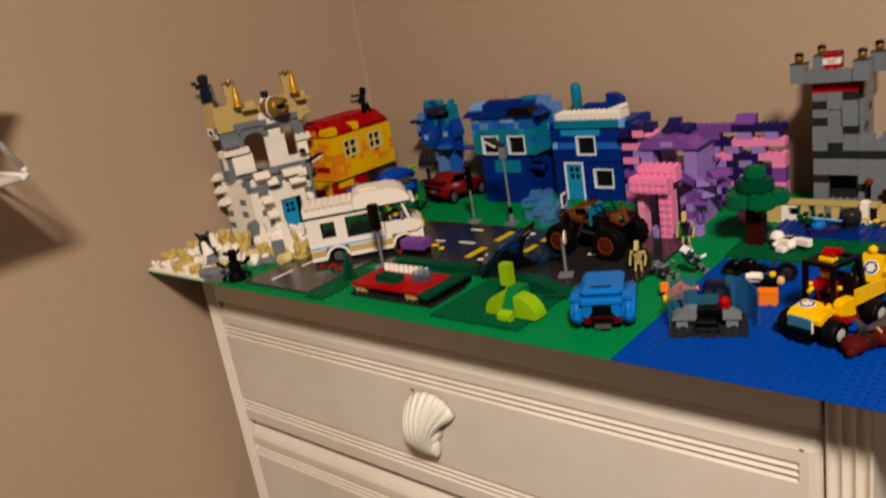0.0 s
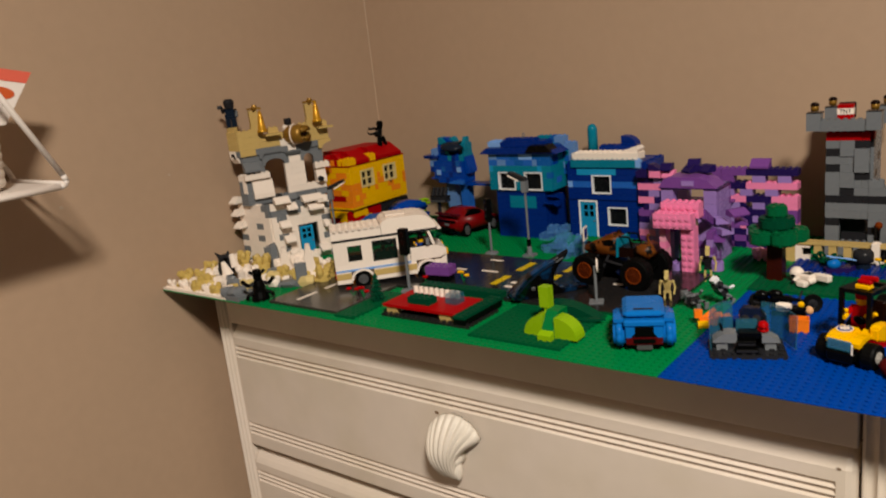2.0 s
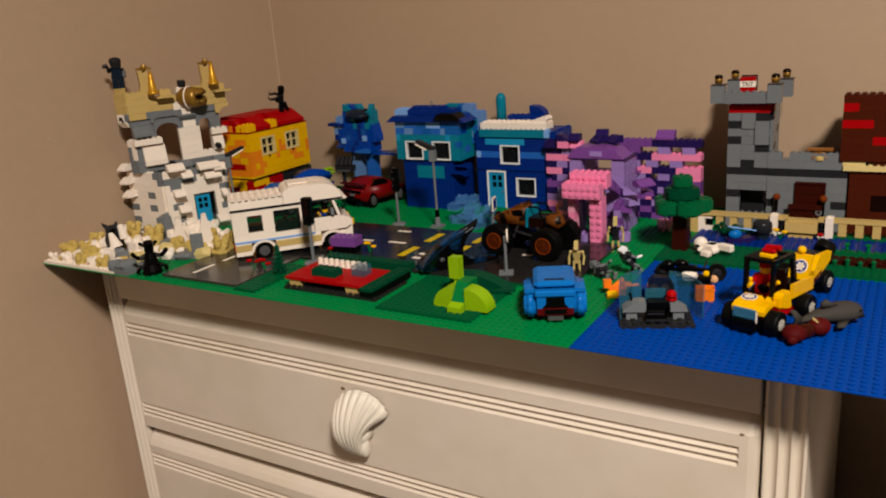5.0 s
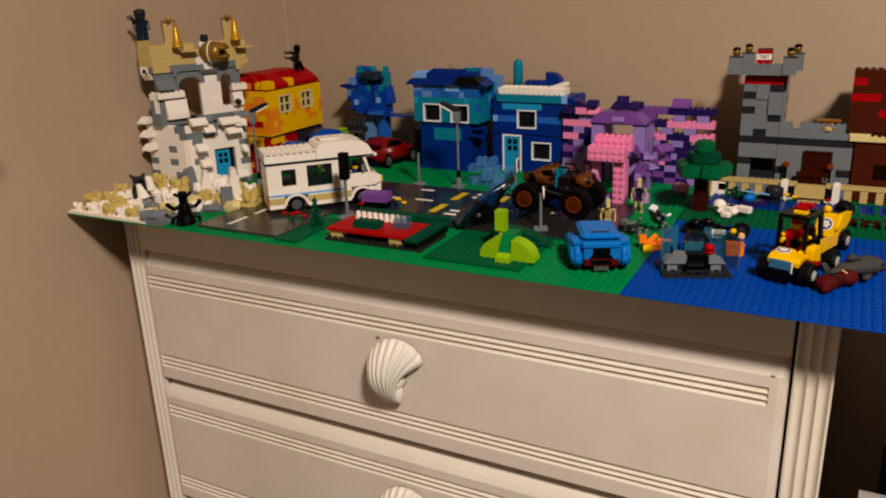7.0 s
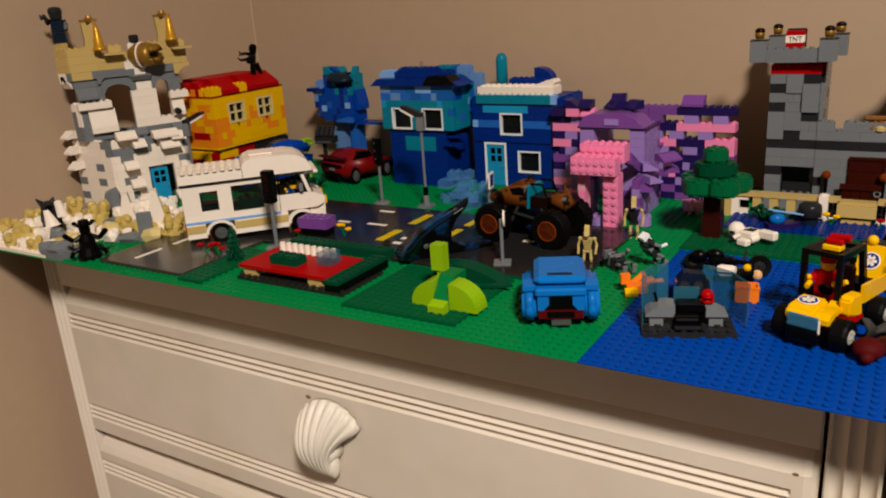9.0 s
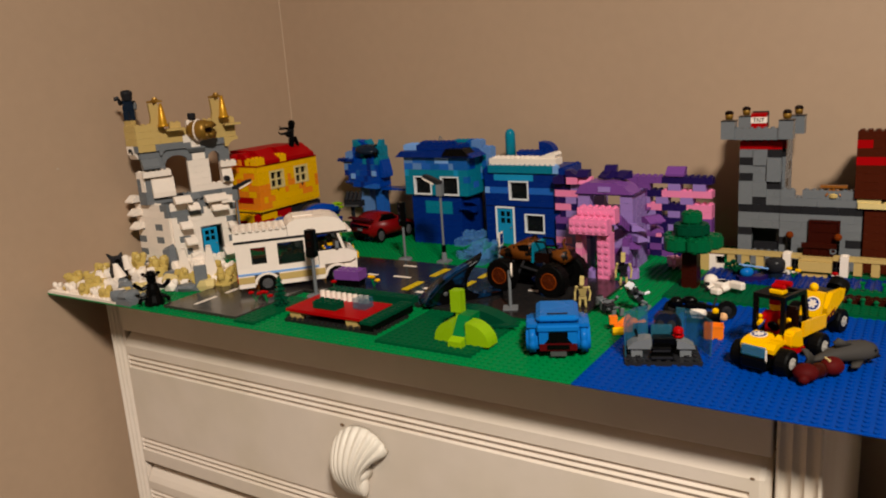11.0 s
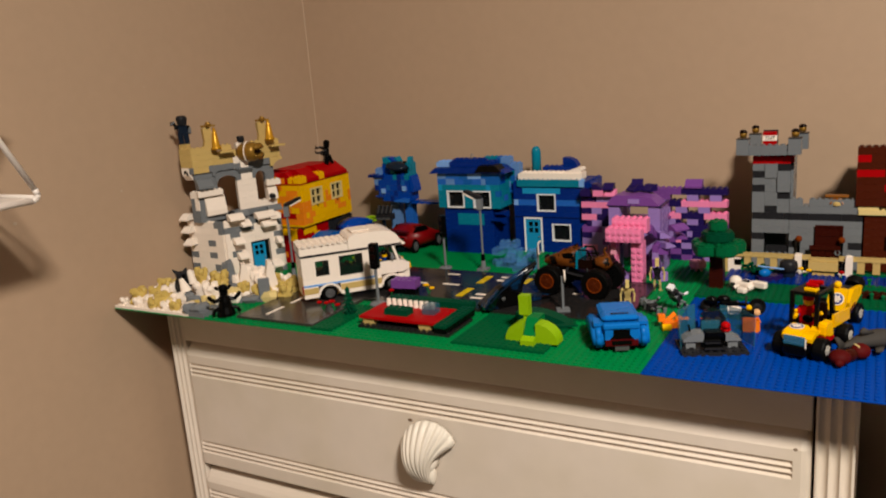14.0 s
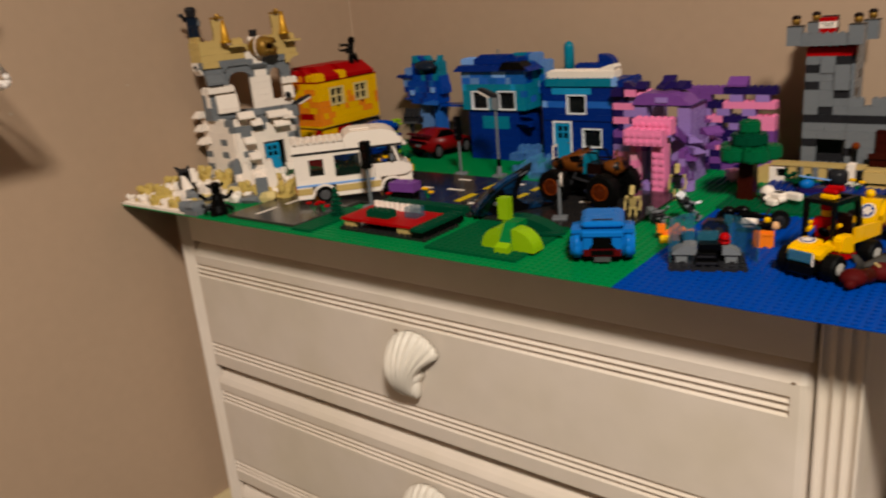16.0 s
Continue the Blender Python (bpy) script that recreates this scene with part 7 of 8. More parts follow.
ZROCK = Z0 + P
bm = bmesh.new()                                          # bell-shaped cape, arms flung up, brimmed hat
lathe(bm, [(0.0125, 0), (0.0120, 0.004), (0.0095, 0.012), (0.0080, 0.020), (0.0060, 0.0270)], (0, 0, 0), 14)
lathe(bm, [(0.0035, 0.0268), (0.0056, 0.0285), (0.0058, 0.0340), (0.0040, 0.0352)], (0, 0, 0), 12)
lathe(bm, [(0.0030, 0.0352), (0.0092, 0.0362), (0.0098, 0.0378), (0.0060, 0.0384), (0.0052, 0.0415), (0.0022, 0.0425)], (0, 0, 0), 14)
for sx in (-1, 1):
    path_tube(bm, [(sx * 0.0055, 0, 0.0235), (sx * 0.0125, -0.002, 0.0205), (sx * 0.0190, -0.003, 0.0265)], 0.0027)
    ball(bm, (sx * 0.0196, -0.003, 0.0275), 0.0031, 0.0031, 0.0031, 8)
    path_tube(bm, [(sx * 0.0085, -0.002, 0.0110), (sx * 0.0150, -0.004, 0.0090), (sx * 0.0178, -0.004, 0.0030)], 0.0024)
    ball(bm, (sx * 0.0090, 0, 0.0390), 0.0026, 0.0030, 0.0022, 8)
solo("toy_figure", bm, PAL["k"], pose(0.202, 0.020, Z0 + 0.0015, 0, 0, 52), "black caped toy figure with hat and raised arms", "toy figure", "toy figures")
bm = bmesh.new()                                          # cloak with a two-pointed hood and drooping white sleeves
facet_rock(bm, 0, 0.002, 0, 0.010, 0.008, 0.030, random.Random(3), 0)
lathe(bm, [(0.0066, 0.026), (0.0074, 0.032), (0.0060, 0.038), (0.0030, 0.040)], (0, 0, 0), 12, 0)
tube(bm, (-0.004, 0, 0.036), (-0.0095, 0.001, 0.0445), 0.0036, 0.0008, 7, 0)
tube(bm, (0.003, 0, 0.037), (0.0055, 0.001, 0.0445), 0.0034, 0.0008, 7, 0)
ball(bm, (0.001, -0.0050, 0.0325), 0.0038, 0.0030, 0.0042, 8, 2)
tube(bm, (-0.002, -0.006, 0.030), (0.002, -0.0095, 0.008), 0.0024, 0.0066, 9, 1)
tube(bm, (0.009, -0.003, 0.036), (0.011, -0.005, 0.018), 0.0036, 0.0048, 9, 1)
ball(bm, (0.009, -0.003, 0.0365), 0.0038, 0.0036, 0.0040, 8, 1)
solo("toy_figure", bm, [PAL["D"], PAL["W"], PAL["k"]], pose(0.094, 0.050, ZROCK + 0.010, 0, 0, 50) @ Matrix.Diagonal((1.25, 1.2, 0.86, 1)), "dark hooded toy figure with white sleeves on the rocks", "toy figure", "toy figures")
brick(keep, 0.022, 0.146, ZT + 4 * B - 0.001, 2, 1, "t", 0.0085, False)
figure(0.029, 0.152, Z0 + ZT + 4 * B + 0.0076, 46, ("z", "z", "k", "D", "D", "G"), "dark armoured toy figure on the castle crown", (0, 0), (60, -10), "bowl",
       extra=(((-0.008, -0.003, 0.026), (-0.0115, -0.006, 0.031), 0.0026, 0.0022, 2), ((-0.0105, -0.005, 0.0335), (-0.0165, -0.007, 0.0300), 0.0026, 0.0020, 4), ((-0.0150, -0.007, 0.0310), (-0.0160, -0.007, 0.0350), 0.0012, 0.0008, 4), ((0.0095, -0.004, 0.0165), (0.0105, -0.006, 0.0245), 0.0024, 0.0018, 5)))
figure(0.113, 0.386, Z0 + ZR + 0.0175, -42, "kkkkk", "black toy figure with arms stretched forward on the red roof", (-8, 0), (10, 10), "cap", 0.98,
       extra=(((-0.007, 0, 0.0265), (-0.006, -0.009, 0.0300), 0.0027, 0.0023, 2), ((-0.006, -0.009, 0.0300), (-0.006, -0.0155, 0.0280), 0.0023, 0.0019, 2), ((-0.006, -0.0155, 0.0280), (-0.006, -0.0195, 0.0320), 0.0017, 0.0007, 2), ((-0.006, -0.0155, 0.0280), (-0.006, -0.0200, 0.0265), 0.0015, 0.0007, 2),
              ((0.007, 0, 0.0265), (0.007, -0.010, 0.0215), 0.0027, 0.0023, 2), ((0.007, -0.010, 0.0215), (0.006, -0.0180, 0.0200), 0.0022, 0.0018, 2), ((0.006, -0.0180, 0.0200), (0.006, -0.0215, 0.0240), 0.0016, 0.0007, 2), ((0.0, 0.004, 0.016), (0.0, 0.013, 0.003), 0.0050, 0.0022, 1)))
figure(0.704, 0.184, Z0, 15, "eeeee", "tan skeletal toy robot standing by the blue car", bones=True, scale=0.9)
figure(0.717, 0.276, Z0, 15, "eDeee", "tan skeletal toy robot with a brown pack", bones=True)
bm = bmesh.new()                                          # white armour: helmet, chest, one leg straight and one bent
ball(bm, (-0.0185, 0.001, 0.0085), 0.0082, 0.0078, 0.0080, 14, 0)
box(bm, -0.0200, -0.0073, 0.0060, -0.0150, -0.0062, 0.0090, 1)
soft_box(bm, -0.0110, -0.0075, 0.0030, 0.0050, 0.0085, 0.0115, 0.0014, 0)
prism(bm, [(-0.0075, -0.004), (0.0020, -0.003), (0.0010, 0.005), (-0.0065, 0.004)], 0.0116, 0.0120, "z", 1)
soft_box(bm, 0.0052, 0.0005, 0.0050, 0.0215, 0.0080, 0.0130, 0.0010, 0)
tube(bm, (0.006, -0.003, 0.0070), (0.0045, -0.0105, 0.0055), 0.0042, 0.0034, 9, 0)
soft_box(bm, -0.0050, -0.0185, 0.0005, 0.0060, -0.0105, 0.0070, 0.0012, 0)
tube(bm, (-0.0090, -0.0075, 0.0075), (-0.0120, -0.0125, 0.0045), 0.0025, 0.0022, 8, 0)
ball(bm, (-0.0125, -0.0130, 0.0040), 0.0026, 0.0026, 0.0026, 8, 1)
solo("toy_figure", bm, [PAL["W"], PAL["D"]], pose(0.8275, 0.2880, Z0 + P + 0.001, 0, 0, -24), "white armoured toy figure lying on its back", "toy figure", "toy figures")
bm = bmesh.new()                                          # rider thrown off the motorbike
soft_box(bm, -0.010, -0.006, 0.006, 0.002, 0.006, 0.013, 0.0012, 0)
tube(bm, (-0.010, -0.005, 0.012), (0.004, -0.0075, 0.0135), 0.0034, 0.0030, 9, 0)
soft_box(bm, 0.0021, -0.008, 0.002, 0.018, 0.007, 0.0105, 0.0015, 1)
tube(bm, (0.010, -0.006, 0.009), (0.021, -0.009, 0.012), 0.0030, 0.0024, 8, 1)
ball(bm, (0.0125, -0.002, 0.0140), 0.0034, 0.0034, 0.0032, 10, 2)
ball(bm, (0.0205, -0.008, 0.0105), 0.0042, 0.0038, 0.0044, 10, 3)
solo("toy_figure", bm, [PAL["W"], PAL["k"], PAL["Y"], PAL["F"]], pose(0.8300, 0.1850, Z0 + 0.0015, 0, 0, 8), "black and white toy rider lying beside a motorbike", "toy figure", "toy figures")
figure(0.9075, 0.1235, Z0 + 0.0166, -18, "RRRYR", "red toy driver sitting in the buggy", (0, 0), (40, 30), "cap", 0.92,
       extra=(((-0.0075, 0, 0.026), (-0.0095, -0.0085, 0.0190), 0.0026, 0.0022, 1), ((-0.0095, -0.0085, 0.0190), (-0.0085, -0.0150, 0.0175), 0.0026, 0.0020, 3), ((0.0075, 0, 0.026), (0.0120, -0.0060, 0.0215), 0.0026, 0.0022, 1), ((0.0120, -0.0060, 0.0215), (0.0175, -0.0070, 0.0250), 0.0024, 0.0020, 3)))
figure(0.361, 0.176, Z0 + 0.0045 + 0.0245, -42, "BBBYk", "blue toy driver inside the camper van", (0, 0), (60, 60), "cap", 0.75)
droid(0.748, 0.172, Z0 + 0.005, 55, -80, "grey and black jointed toy robot lying on the plate")
droid(0.764, 0.206, Z0 + 0.003, 150, -35, "grey jointed toy robot with an orange part leaning back", True)

# motorbike beside the fallen rider
bike = thing("motorbike", 0.818, 0.209, Z0, 6, "black toy motorbike lying on the blue plate", "toy motorbike")


def bike_wheel(x, y, z, rx, rz):
    w = part("wheel", mesh_of((hoop, [(0.0052, -0.0026), (0.0086, -0.0030), (0.0096, -0.0016), (0.0096, 0.0016), (0.0086, 0.0030), (0.0052, 0.0026)], 22)), RUBBER, bike)
    w.matrix_basis = pose(x, y, z, rx, 0, rz)
    part("rim", mesh_of((lathe, [(0.0053, -0.0016), (0.0050, 0.0010), (0.0020, 0.0016), (0.0012, 0.0026)], (0, 0, 0), 16)), PAL["D"], w)


bike_wheel(0.030, -0.004, 0.0098, 80, 20)
bike_wheel(-0.024, 0.004, 0.0060, 40, -10)
part("frame", mesh_of((tube, (-0.022, 0.003, 0.006), (0.004, 0.002, 0.011), 0.0028), (tube, (0.004, 0.002, 0.011), (0.029, -0.003, 0.010), 0.0022), (soft_box, -0.010, -0.004, 0.004, 0.010, 0.006, 0.014, 0.002)), PAL["k"], bike)
part("fuel_tank", mesh_of((ball, (-0.020, 0.001, 0.0135), 0.0072, 0.0055, 0.0055, 12)), PAL["k"], bike, "", True)
part("saddle", mesh_of((ball, (-0.007, 0.003, 0.0150), 0.0080, 0.0050, 0.0050, 12)), PAL["k"], bike, "", True)
part("exhaust", mesh_of((tube, (-0.010, -0.006, 0.005), (0.018, -0.008, 0.007), 0.0017)), CHROME, bike)
part("handlebar", mesh_of((tube, (0.018, -0.009, 0.0155), (0.018, 0.010, 0.0170), 0.0012)), PAL["D"], bike)
crate = thing("orange_box", 0.8420, 0.1440, Z0, 13, "small open orange toy crate on the blue plate", "toy crate")
part("crate_base", mesh_of((box, 0.0002, 0.0002, 0, 0.0173, 0.0118, 0.0014)), PAL["o"], crate)
for x0, y0, x1, y1 in ((0, 0, 0.0175, 0.0012), (0, 0.0108, 0.0175, 0.0120), (0, 0.0013, 0.0012, 0.0107), (0.0163, 0.0013, 0.0175, 0.0107)):
    part("crate_side", mesh_of((box, x0, y0, 0.0015, x1, y1, 0.0135)), PAL["o"], crate)
part("crate_rim", mesh_of((box, -0.0006, -0.0006, 0.0118, 0.0181, 0.0, 0.0137)), PAL["o"], crate)
crab = thing("orange_figure", 0.768, 0.140, Z0, 30, "orange and blue jointed toy piece lying flat", "toy piece")
crab.scale = (1.3, 1.3, 1.35)
part("orange_block", mesh_of((box, -0.010, -0.006, 0.001, 0.004, 0.002, 0.006), (box, -0.013, -0.002, 0.0062, -0.007, 0.003, 0.012), (tube, (-0.006, 0.004, 0.003), (0.004, 0.008, 0.009), 0.0022), (ball, (0.005, -0.002, 0.007), 0.004, 0.004, 0.0035, 10), (tube, (0.006, 0, 0.004), (0.014, 0.004, 0.004), 0.003)), PAL["o"], crab)
part("blue_block", mesh_of((box, 0.004, -0.012, 0.001, 0.018, -0.0065, 0.008)), PAL["N"], crab)
part("yellow_clip", mesh_of((tube, (-0.012, -0.008, 0.003), (-0.004, -0.008, 0.003), 0.003)), PAL["Y"], crab)

# control stand with a clear shield
stand = thing("control_stand", 0.797, 0.053, Z0, 22, "dark grey toy control stand behind a clear blue shield", "toy machine")
part("base_plate", mesh_of((box, 0, 0, 0, 0.066, 0.044, P), (studs, 8, 1, 0.001, 0.0, P), (studs, 2, 4, 0.0, 0.010, P), (studs, 2, 4, 0.050, 0.010, P)), PAL["D"], stand)
for x0, y0, z0, x1, y1, z1 in ((0.022, 0.003, P, 0.042, 0.014, P + 0.005), (0.0235, 0.008, P + 0.0051, 0.0405, 0.020, P + 0.011), (0.0255, 0.014, P + 0.0111, 0.045, 0.026, P + 0.0175)):
    part("console", mesh_of((soft_box, x0, y0, z0, x1, y1, z1, 0.0006)), PAL["k"], stand)
part("console_panel", mesh_of((box, 0.0228, 0.0022, P + 0.0028, 0.0412, 0.0029, P + 0.0046), (box, 0.0245, 0.0072, P + 0.0075, 0.0395, 0.0079, P + 0.0090)), PAL["D"], stand)
for x in (0.006, 0.048):
    part("grey_block", mesh_of((soft_box, x, 0.014, P, x + 0.010, 0.026, P + 0.0080, 0.0004)), PAL["G"], stand)
part("grey_arch", mesh_of((prism, [(0.003, 0.0082), (0.024, 0.0082), (0.024, 0.0165), (0.018, 0.0172), (0.012, 0.0160), (0.007, 0.0132), (0.003, 0.0100)], 0.012, 0.028, "y")), PAL["G"], stand, "light grey curved cover").matrix_basis = pose(0, 0, P)
part("grey_arch", mesh_of((prism, [(0.0455, 0.0082), (0.061, 0.0082), (0.061, 0.0095), (0.056, 0.0125), (0.050, 0.0150), (0.0455, 0.0155)], 0.012, 0.028, "y")), PAL["G"], stand, "light grey curved cover").matrix_basis = pose(0, 0, P)


def clear_panel(a, b, z0, z1, slant=0.0):
    """A thin upright clear sheet between two points of the plan, its top leaning outwards."""
    (xa, ya), (xb, yb) = a, b
    d = Vector((xb - xa, yb - ya)).normalized()
    n = Vector((-d.y, d.x)) * 0.0012
    bm = bmesh.new()
    vs = []
    for z, k in ((z0, 0.0), (z1, slant)):
        o = Vector((-d.y, d.x)) * k
        vs += [(xa + o.x, ya + o.y, z), (xb + o.x, yb + o.y, z), (xb + n.x + o.x, yb + n.y + o.y, z), (xa + n.x + o.x, ya + n.y + o.y, z)]
    quad(bm, vs, [(0, 3, 2, 1), (4, 5, 6, 7), (0, 1, 5, 4), (1, 2, 6, 5), (2, 3, 7, 6), (3, 0, 4, 7)])
    part("clear_panel", bm, CLEARB, stand, "clear blue shield panel")


for a, b in (((0.002, 0.014), (0.004, 0.038)), ((0.0042, 0.0385), (0.014, 0.052)), ((0.0145, 0.0525), (0.024, 0.0565))):
    clear_panel(a, b, P, P + 0.034, 0.001)
for a, b in (((0.066, 0.042), (0.074, 0.016)), ((0.057, 0.053), (0.0656, 0.0425)), ((0.049, 0.0570), (0.0565, 0.0535))):
    clear_panel(a, b, P, P + 0.032, 0.001)
clear_panel((0.0245, 0.0285), (0.043, 0.0285), P + 0.012, P + 0.0255)
part("rear_canopy", mesh_of((prism, [(0.028, P), (0.054, P), (0.053, P + 0.022), (0.048, P + 0.029), (0.034, P + 0.030), (0.029, P + 0.024)], 0.046, 0.056, "y")), GLASSD, stand, "smoky clear canopy")
for x in (0.034, 0.044):
    part("grey_dial", mesh_of((tube, (x, 0.0455, P + 0.020), (x, 0.0420, P + 0.021), 0.0036, 0.0036, 12)), PAL["D"], stand)
part("rear_panel", mesh_of((box, 0.026, 0.040, P, 0.052, 0.0415, P + 0.016)), PAL["k"], stand)
part("side_lever", mesh_of((tube, (0.012, 0.024, P + 0.016), (0.010, 0.020, P + 0.024), 0.0012)), PAL["k"], stand)
bm = bmesh.new()
ball(bm, (0.0475, 0.022, P + 0.0230), 0.0062, 0.0062, 0.0058, 14)
lathe(bm, [(0.0058, 0), (0.0066, 0.0012), (0.0060, 0.0040)], (0.0475, 0.022, P + 0.0160), 14)
prism(bm, [(0.0435, P + 0.0225), (0.0515, P + 0.0225), (0.0500, P + 0.0245), (0.0450, P + 0.0245)], 0.0135, 0.0165, "y")
part("red_helmet", bm, PAL["R"], stand, "red helmet", True).matrix_basis = pose(0.0475, 0.022, P + 0.016) @ Matrix.Diagonal((0.78, 0.78, 0.78, 1)) @ pose(-0.0475, -0.022, -P - 0.016)

# shark and red sea creature on the blue plate
bm = bmesh.new()
prev = None
n = 14
radii = (0.0066, 0.0090, 0.0100, 0.0102, 0.0098, 0.0090, 0.0080, 0.0068, 0.0054, 0.0040, 0.0030, 0.0022)
for i, r in enumerate(radii):                             # head at +x
    u = i / (len(radii) - 1)
    ring = [bm.verts.new((0.027 - 0.055 * u, 0.003 * math.sin(u * 3.0) + r * 1.15 * math.cos(2 * math.pi * k / n), 0.0095 - 0.002 * u + r * (0.95 if math.sin(2 * math.pi * k / n) > 0 else 0.80) * math.sin(2 * math.pi * k / n))) for k in range(n)]
    if prev:
        for k in range(n):
            bm.faces.new((prev[k], prev[(k + 1) % n], ring[(k + 1) % n], ring[k]))
    else:
        bm.faces.new(ring[::-1])
    prev = ring
bm.faces.new(prev)
prism(bm, [(0.008, 0.0165), (-0.008, 0.0165), (-0.010, 0.0205), (-0.005, 0.0240)], -0.0012, 0.0012, "y")
prism(bm, [(-0.024, 0.0070), (-0.034, 0.0180), (-0.039, 0.0190), (-0.0335, 0.0090), (-0.037, 0.0020), (-0.031, 0.0030)], -0.0012, 0.0014, "y")
for sy in (-1, 1):
    prism(bm, [(0.014, sy * 0.0075), (0.002, sy * 0.0080), (-0.006, sy * 0.0180), (0.001, sy * 0.0190)], 0.0035, 0.0055, "z")
    ball(bm, (0.0225, sy * 0.0098, 0.0130), 0.0011, 0.0008, 0.0011, 6, 1)
prism(bm, [(0.0275, 0.0070), (0.016, 0.0050), (0.016, 0.0058), (0.0275, 0.0078)], -0.0100, 0.0100, "y", 1)
solo("toy_shark", bm, [SHARKG, PAL["k"]], pose(0.9620, 0.1240, Z0 + 0.0014, 0, 0, 42), "grey plastic toy shark on the blue plate", "toy shark", smooth=True)
lobster = thing("red_sea_creature", 0.9475, 0.0860, Z0 + 0.0014, 54, "dark red plastic toy sea creature lying by the shark", "toy animal")
bm = bmesh.new()
ball(bm, (-0.0150, 0.001, 0.0078), 0.0125, 0.0118, 0.0082, 16)
ball(bm, (-0.0235, -0.0055, 0.0050), 0.0058, 0.0050, 0.0046, 12)
part("claw", bm, MATTERED, lobster, "", True)
part("body", mesh_of((ball, (0.0, 0.0, 0.0072), 0.0120, 0.0075, 0.0072, 14)), PAL["J"], lobster, "brown-red middle", True)
bm = bmesh.new()
ball(bm, (0.0165, -0.001, 0.0085), 0.0120, 0.0105, 0.0086, 16)
part("tail", bm, MATTERED, lobster, "", True)
lobster.scale = (0.84, 0.84, 0.90)
part("pale_stripe", mesh_of((tube, (0.0100, -0.0045, 0.0152), (0.0125, 0.0035, 0.0160), 0.0011)), PAL["y"], lobster, "pale stripe")

# pig, plants and boat by the river
bm = bmesh.new()
soft_box(bm, -0.007, -0.010, 0.005, 0.007, 0.008, 0.015, 0.001)
soft_box(bm, -0.006, -0.017, 0.007, 0.006, -0.0102, 0.0175, 0.001)
box(bm, -0.003, -0.0185, 0.0095, 0.003, -0.0171, 0.0125)
for x in (-0.0055, 0.0025):
    box(bm, x, -0.008, 0, x + 0.003, -0.005, 0.005)
    box(bm, x, 0.003, 0, x + 0.003, 0.006, 0.005)
    prism(bm, [(x, 0.0175), (x + 0.003, 0.0175), (x + 0.0015, 0.0205)], -0.013, -0.011, "y")
solo("toy_pig", bm, PAL["p"], pose(0.746, 0.380, Z0, 0, 0, 40), "pink blocky toy pig on the green plate", "toy pig")


def bush(x, y, z, r, c, label, stalk=0.0):
    bm = bmesh.new()
    if stalk:
        tube(bm, (0, 0, -stalk), (0, 0, 0.004), 0.003, 0.002, 7)
    rnd = random.Random(int(x * 1000))
    for k in range(14):
        a, b = rnd.uniform(0, 6.28), rnd.uniform(0.1, 1.4)
        tip = Vector((r * math.cos(a) * math.cos(b), r * math.sin(a) * math.cos(b), r * 0.9 * math.sin(b) + 0.002))
        tube(bm, (0, 0, 0.001), tip, 0.0018, 0.0008, 5)
        ball(bm, tip, 0.0034, 0.0034, 0.0022, 7)
    solo("toy_bush", bm, PAL[c], pose(x, y, z), label, "toy bush", "toy bushes")


bush(0.826, 0.362, Z0 + P, 0.017, "d", "dark green leafy toy bush by the river")
hedge = thing("hedge_block", 0.944, 0.312, Z0 + P, 0, "long low dark green toy hedge by the river", "toy hedge")
part("hedge_body", mesh_of((box, 0, 0, 0, 0.072, 0.008, 0.0075), (studs, 9, 1, 0, 0, 0.0075)), PAL["h"], hedge)
for k in range(3):
    part("stalk", mesh_of((tube, (0.016 + 0.020 * k, 0.004, 0.0092), (0.016 + 0.020 * k, 0.004, 0.0150), 0.0018, 0.0014, 7), (box, 0.0135 + 0.020 * k, 0.002, 0.0150, 0.0185 + 0.020 * k, 0.006, 0.0170)), PAL["g"], hedge)
bush(0.226, 0.300, Z0, 0.014, "m", "lime green leafy toy bush by the house")
bush(0.186, 0.402, Z0 + 0.046, 0.011, "m", "lime green leafy toy plant on a tall stalk", 0.046)
bush(0.245, 0.345, Z0, 0.016, "d", "dark green leafy toy bush by the tower")
mound = thing("green_mound", 0.594, 0.096, Z0 + P, 4, "dark green curved toy mound behind the lime hill", "toy hill")
arc = [(0.066 * k / 12, 0.0150 * math.sin(math.pi * (0.30 + 0.70 * k / 12)) ** 0.8) for k in range(12)] + [(0.066, 0.001)]
part("mound_body", mesh_of((prism, [(0, 0)] + arc + [(0.066, 0)], 0, 0.018, "y")), PAL["d"], mound)
part("leaf", mesh_of((prism, [(0.050, -0.012), (0.066, -0.008), (0.076, -0.002), (0.062, -0.001), (0.054, -0.004)], 0.0016, 0.0040, "z")), PAL["d"], mound)
bush(0.798, 0.440, Z0, 0.012, "d", "dark green leafy toy bush beside the castle")
boat = thing("rowing_boat", 0.845, 0.345, Z0 + P, 30, "blue and purple toy figure with oars on the river", "toy boat")
part("hull", mesh_of((prism, [(-0.016, -0.006), (0.010, -0.007), (0.018, 0.0), (0.010, 0.007), (-0.016, 0.006)], 0.0, 0.006, "z")), PAL["U"], boat)
part("blue_cover", mesh_of((ball, (-0.006, 0, 0.010), 0.008, 0.006, 0.006, 12)), PAL["A"], boat, "", True)
part("oar", mesh_of((tube, (-0.012, -0.006, 0.020), (0.016, 0.010, 0.012), 0.0009)), PAL["l"], boat)
part("oar", mesh_of((tube, (-0.012, 0.008, 0.018), (0.016, -0.008, 0.015), 0.0009)), PAL["l"], boat)
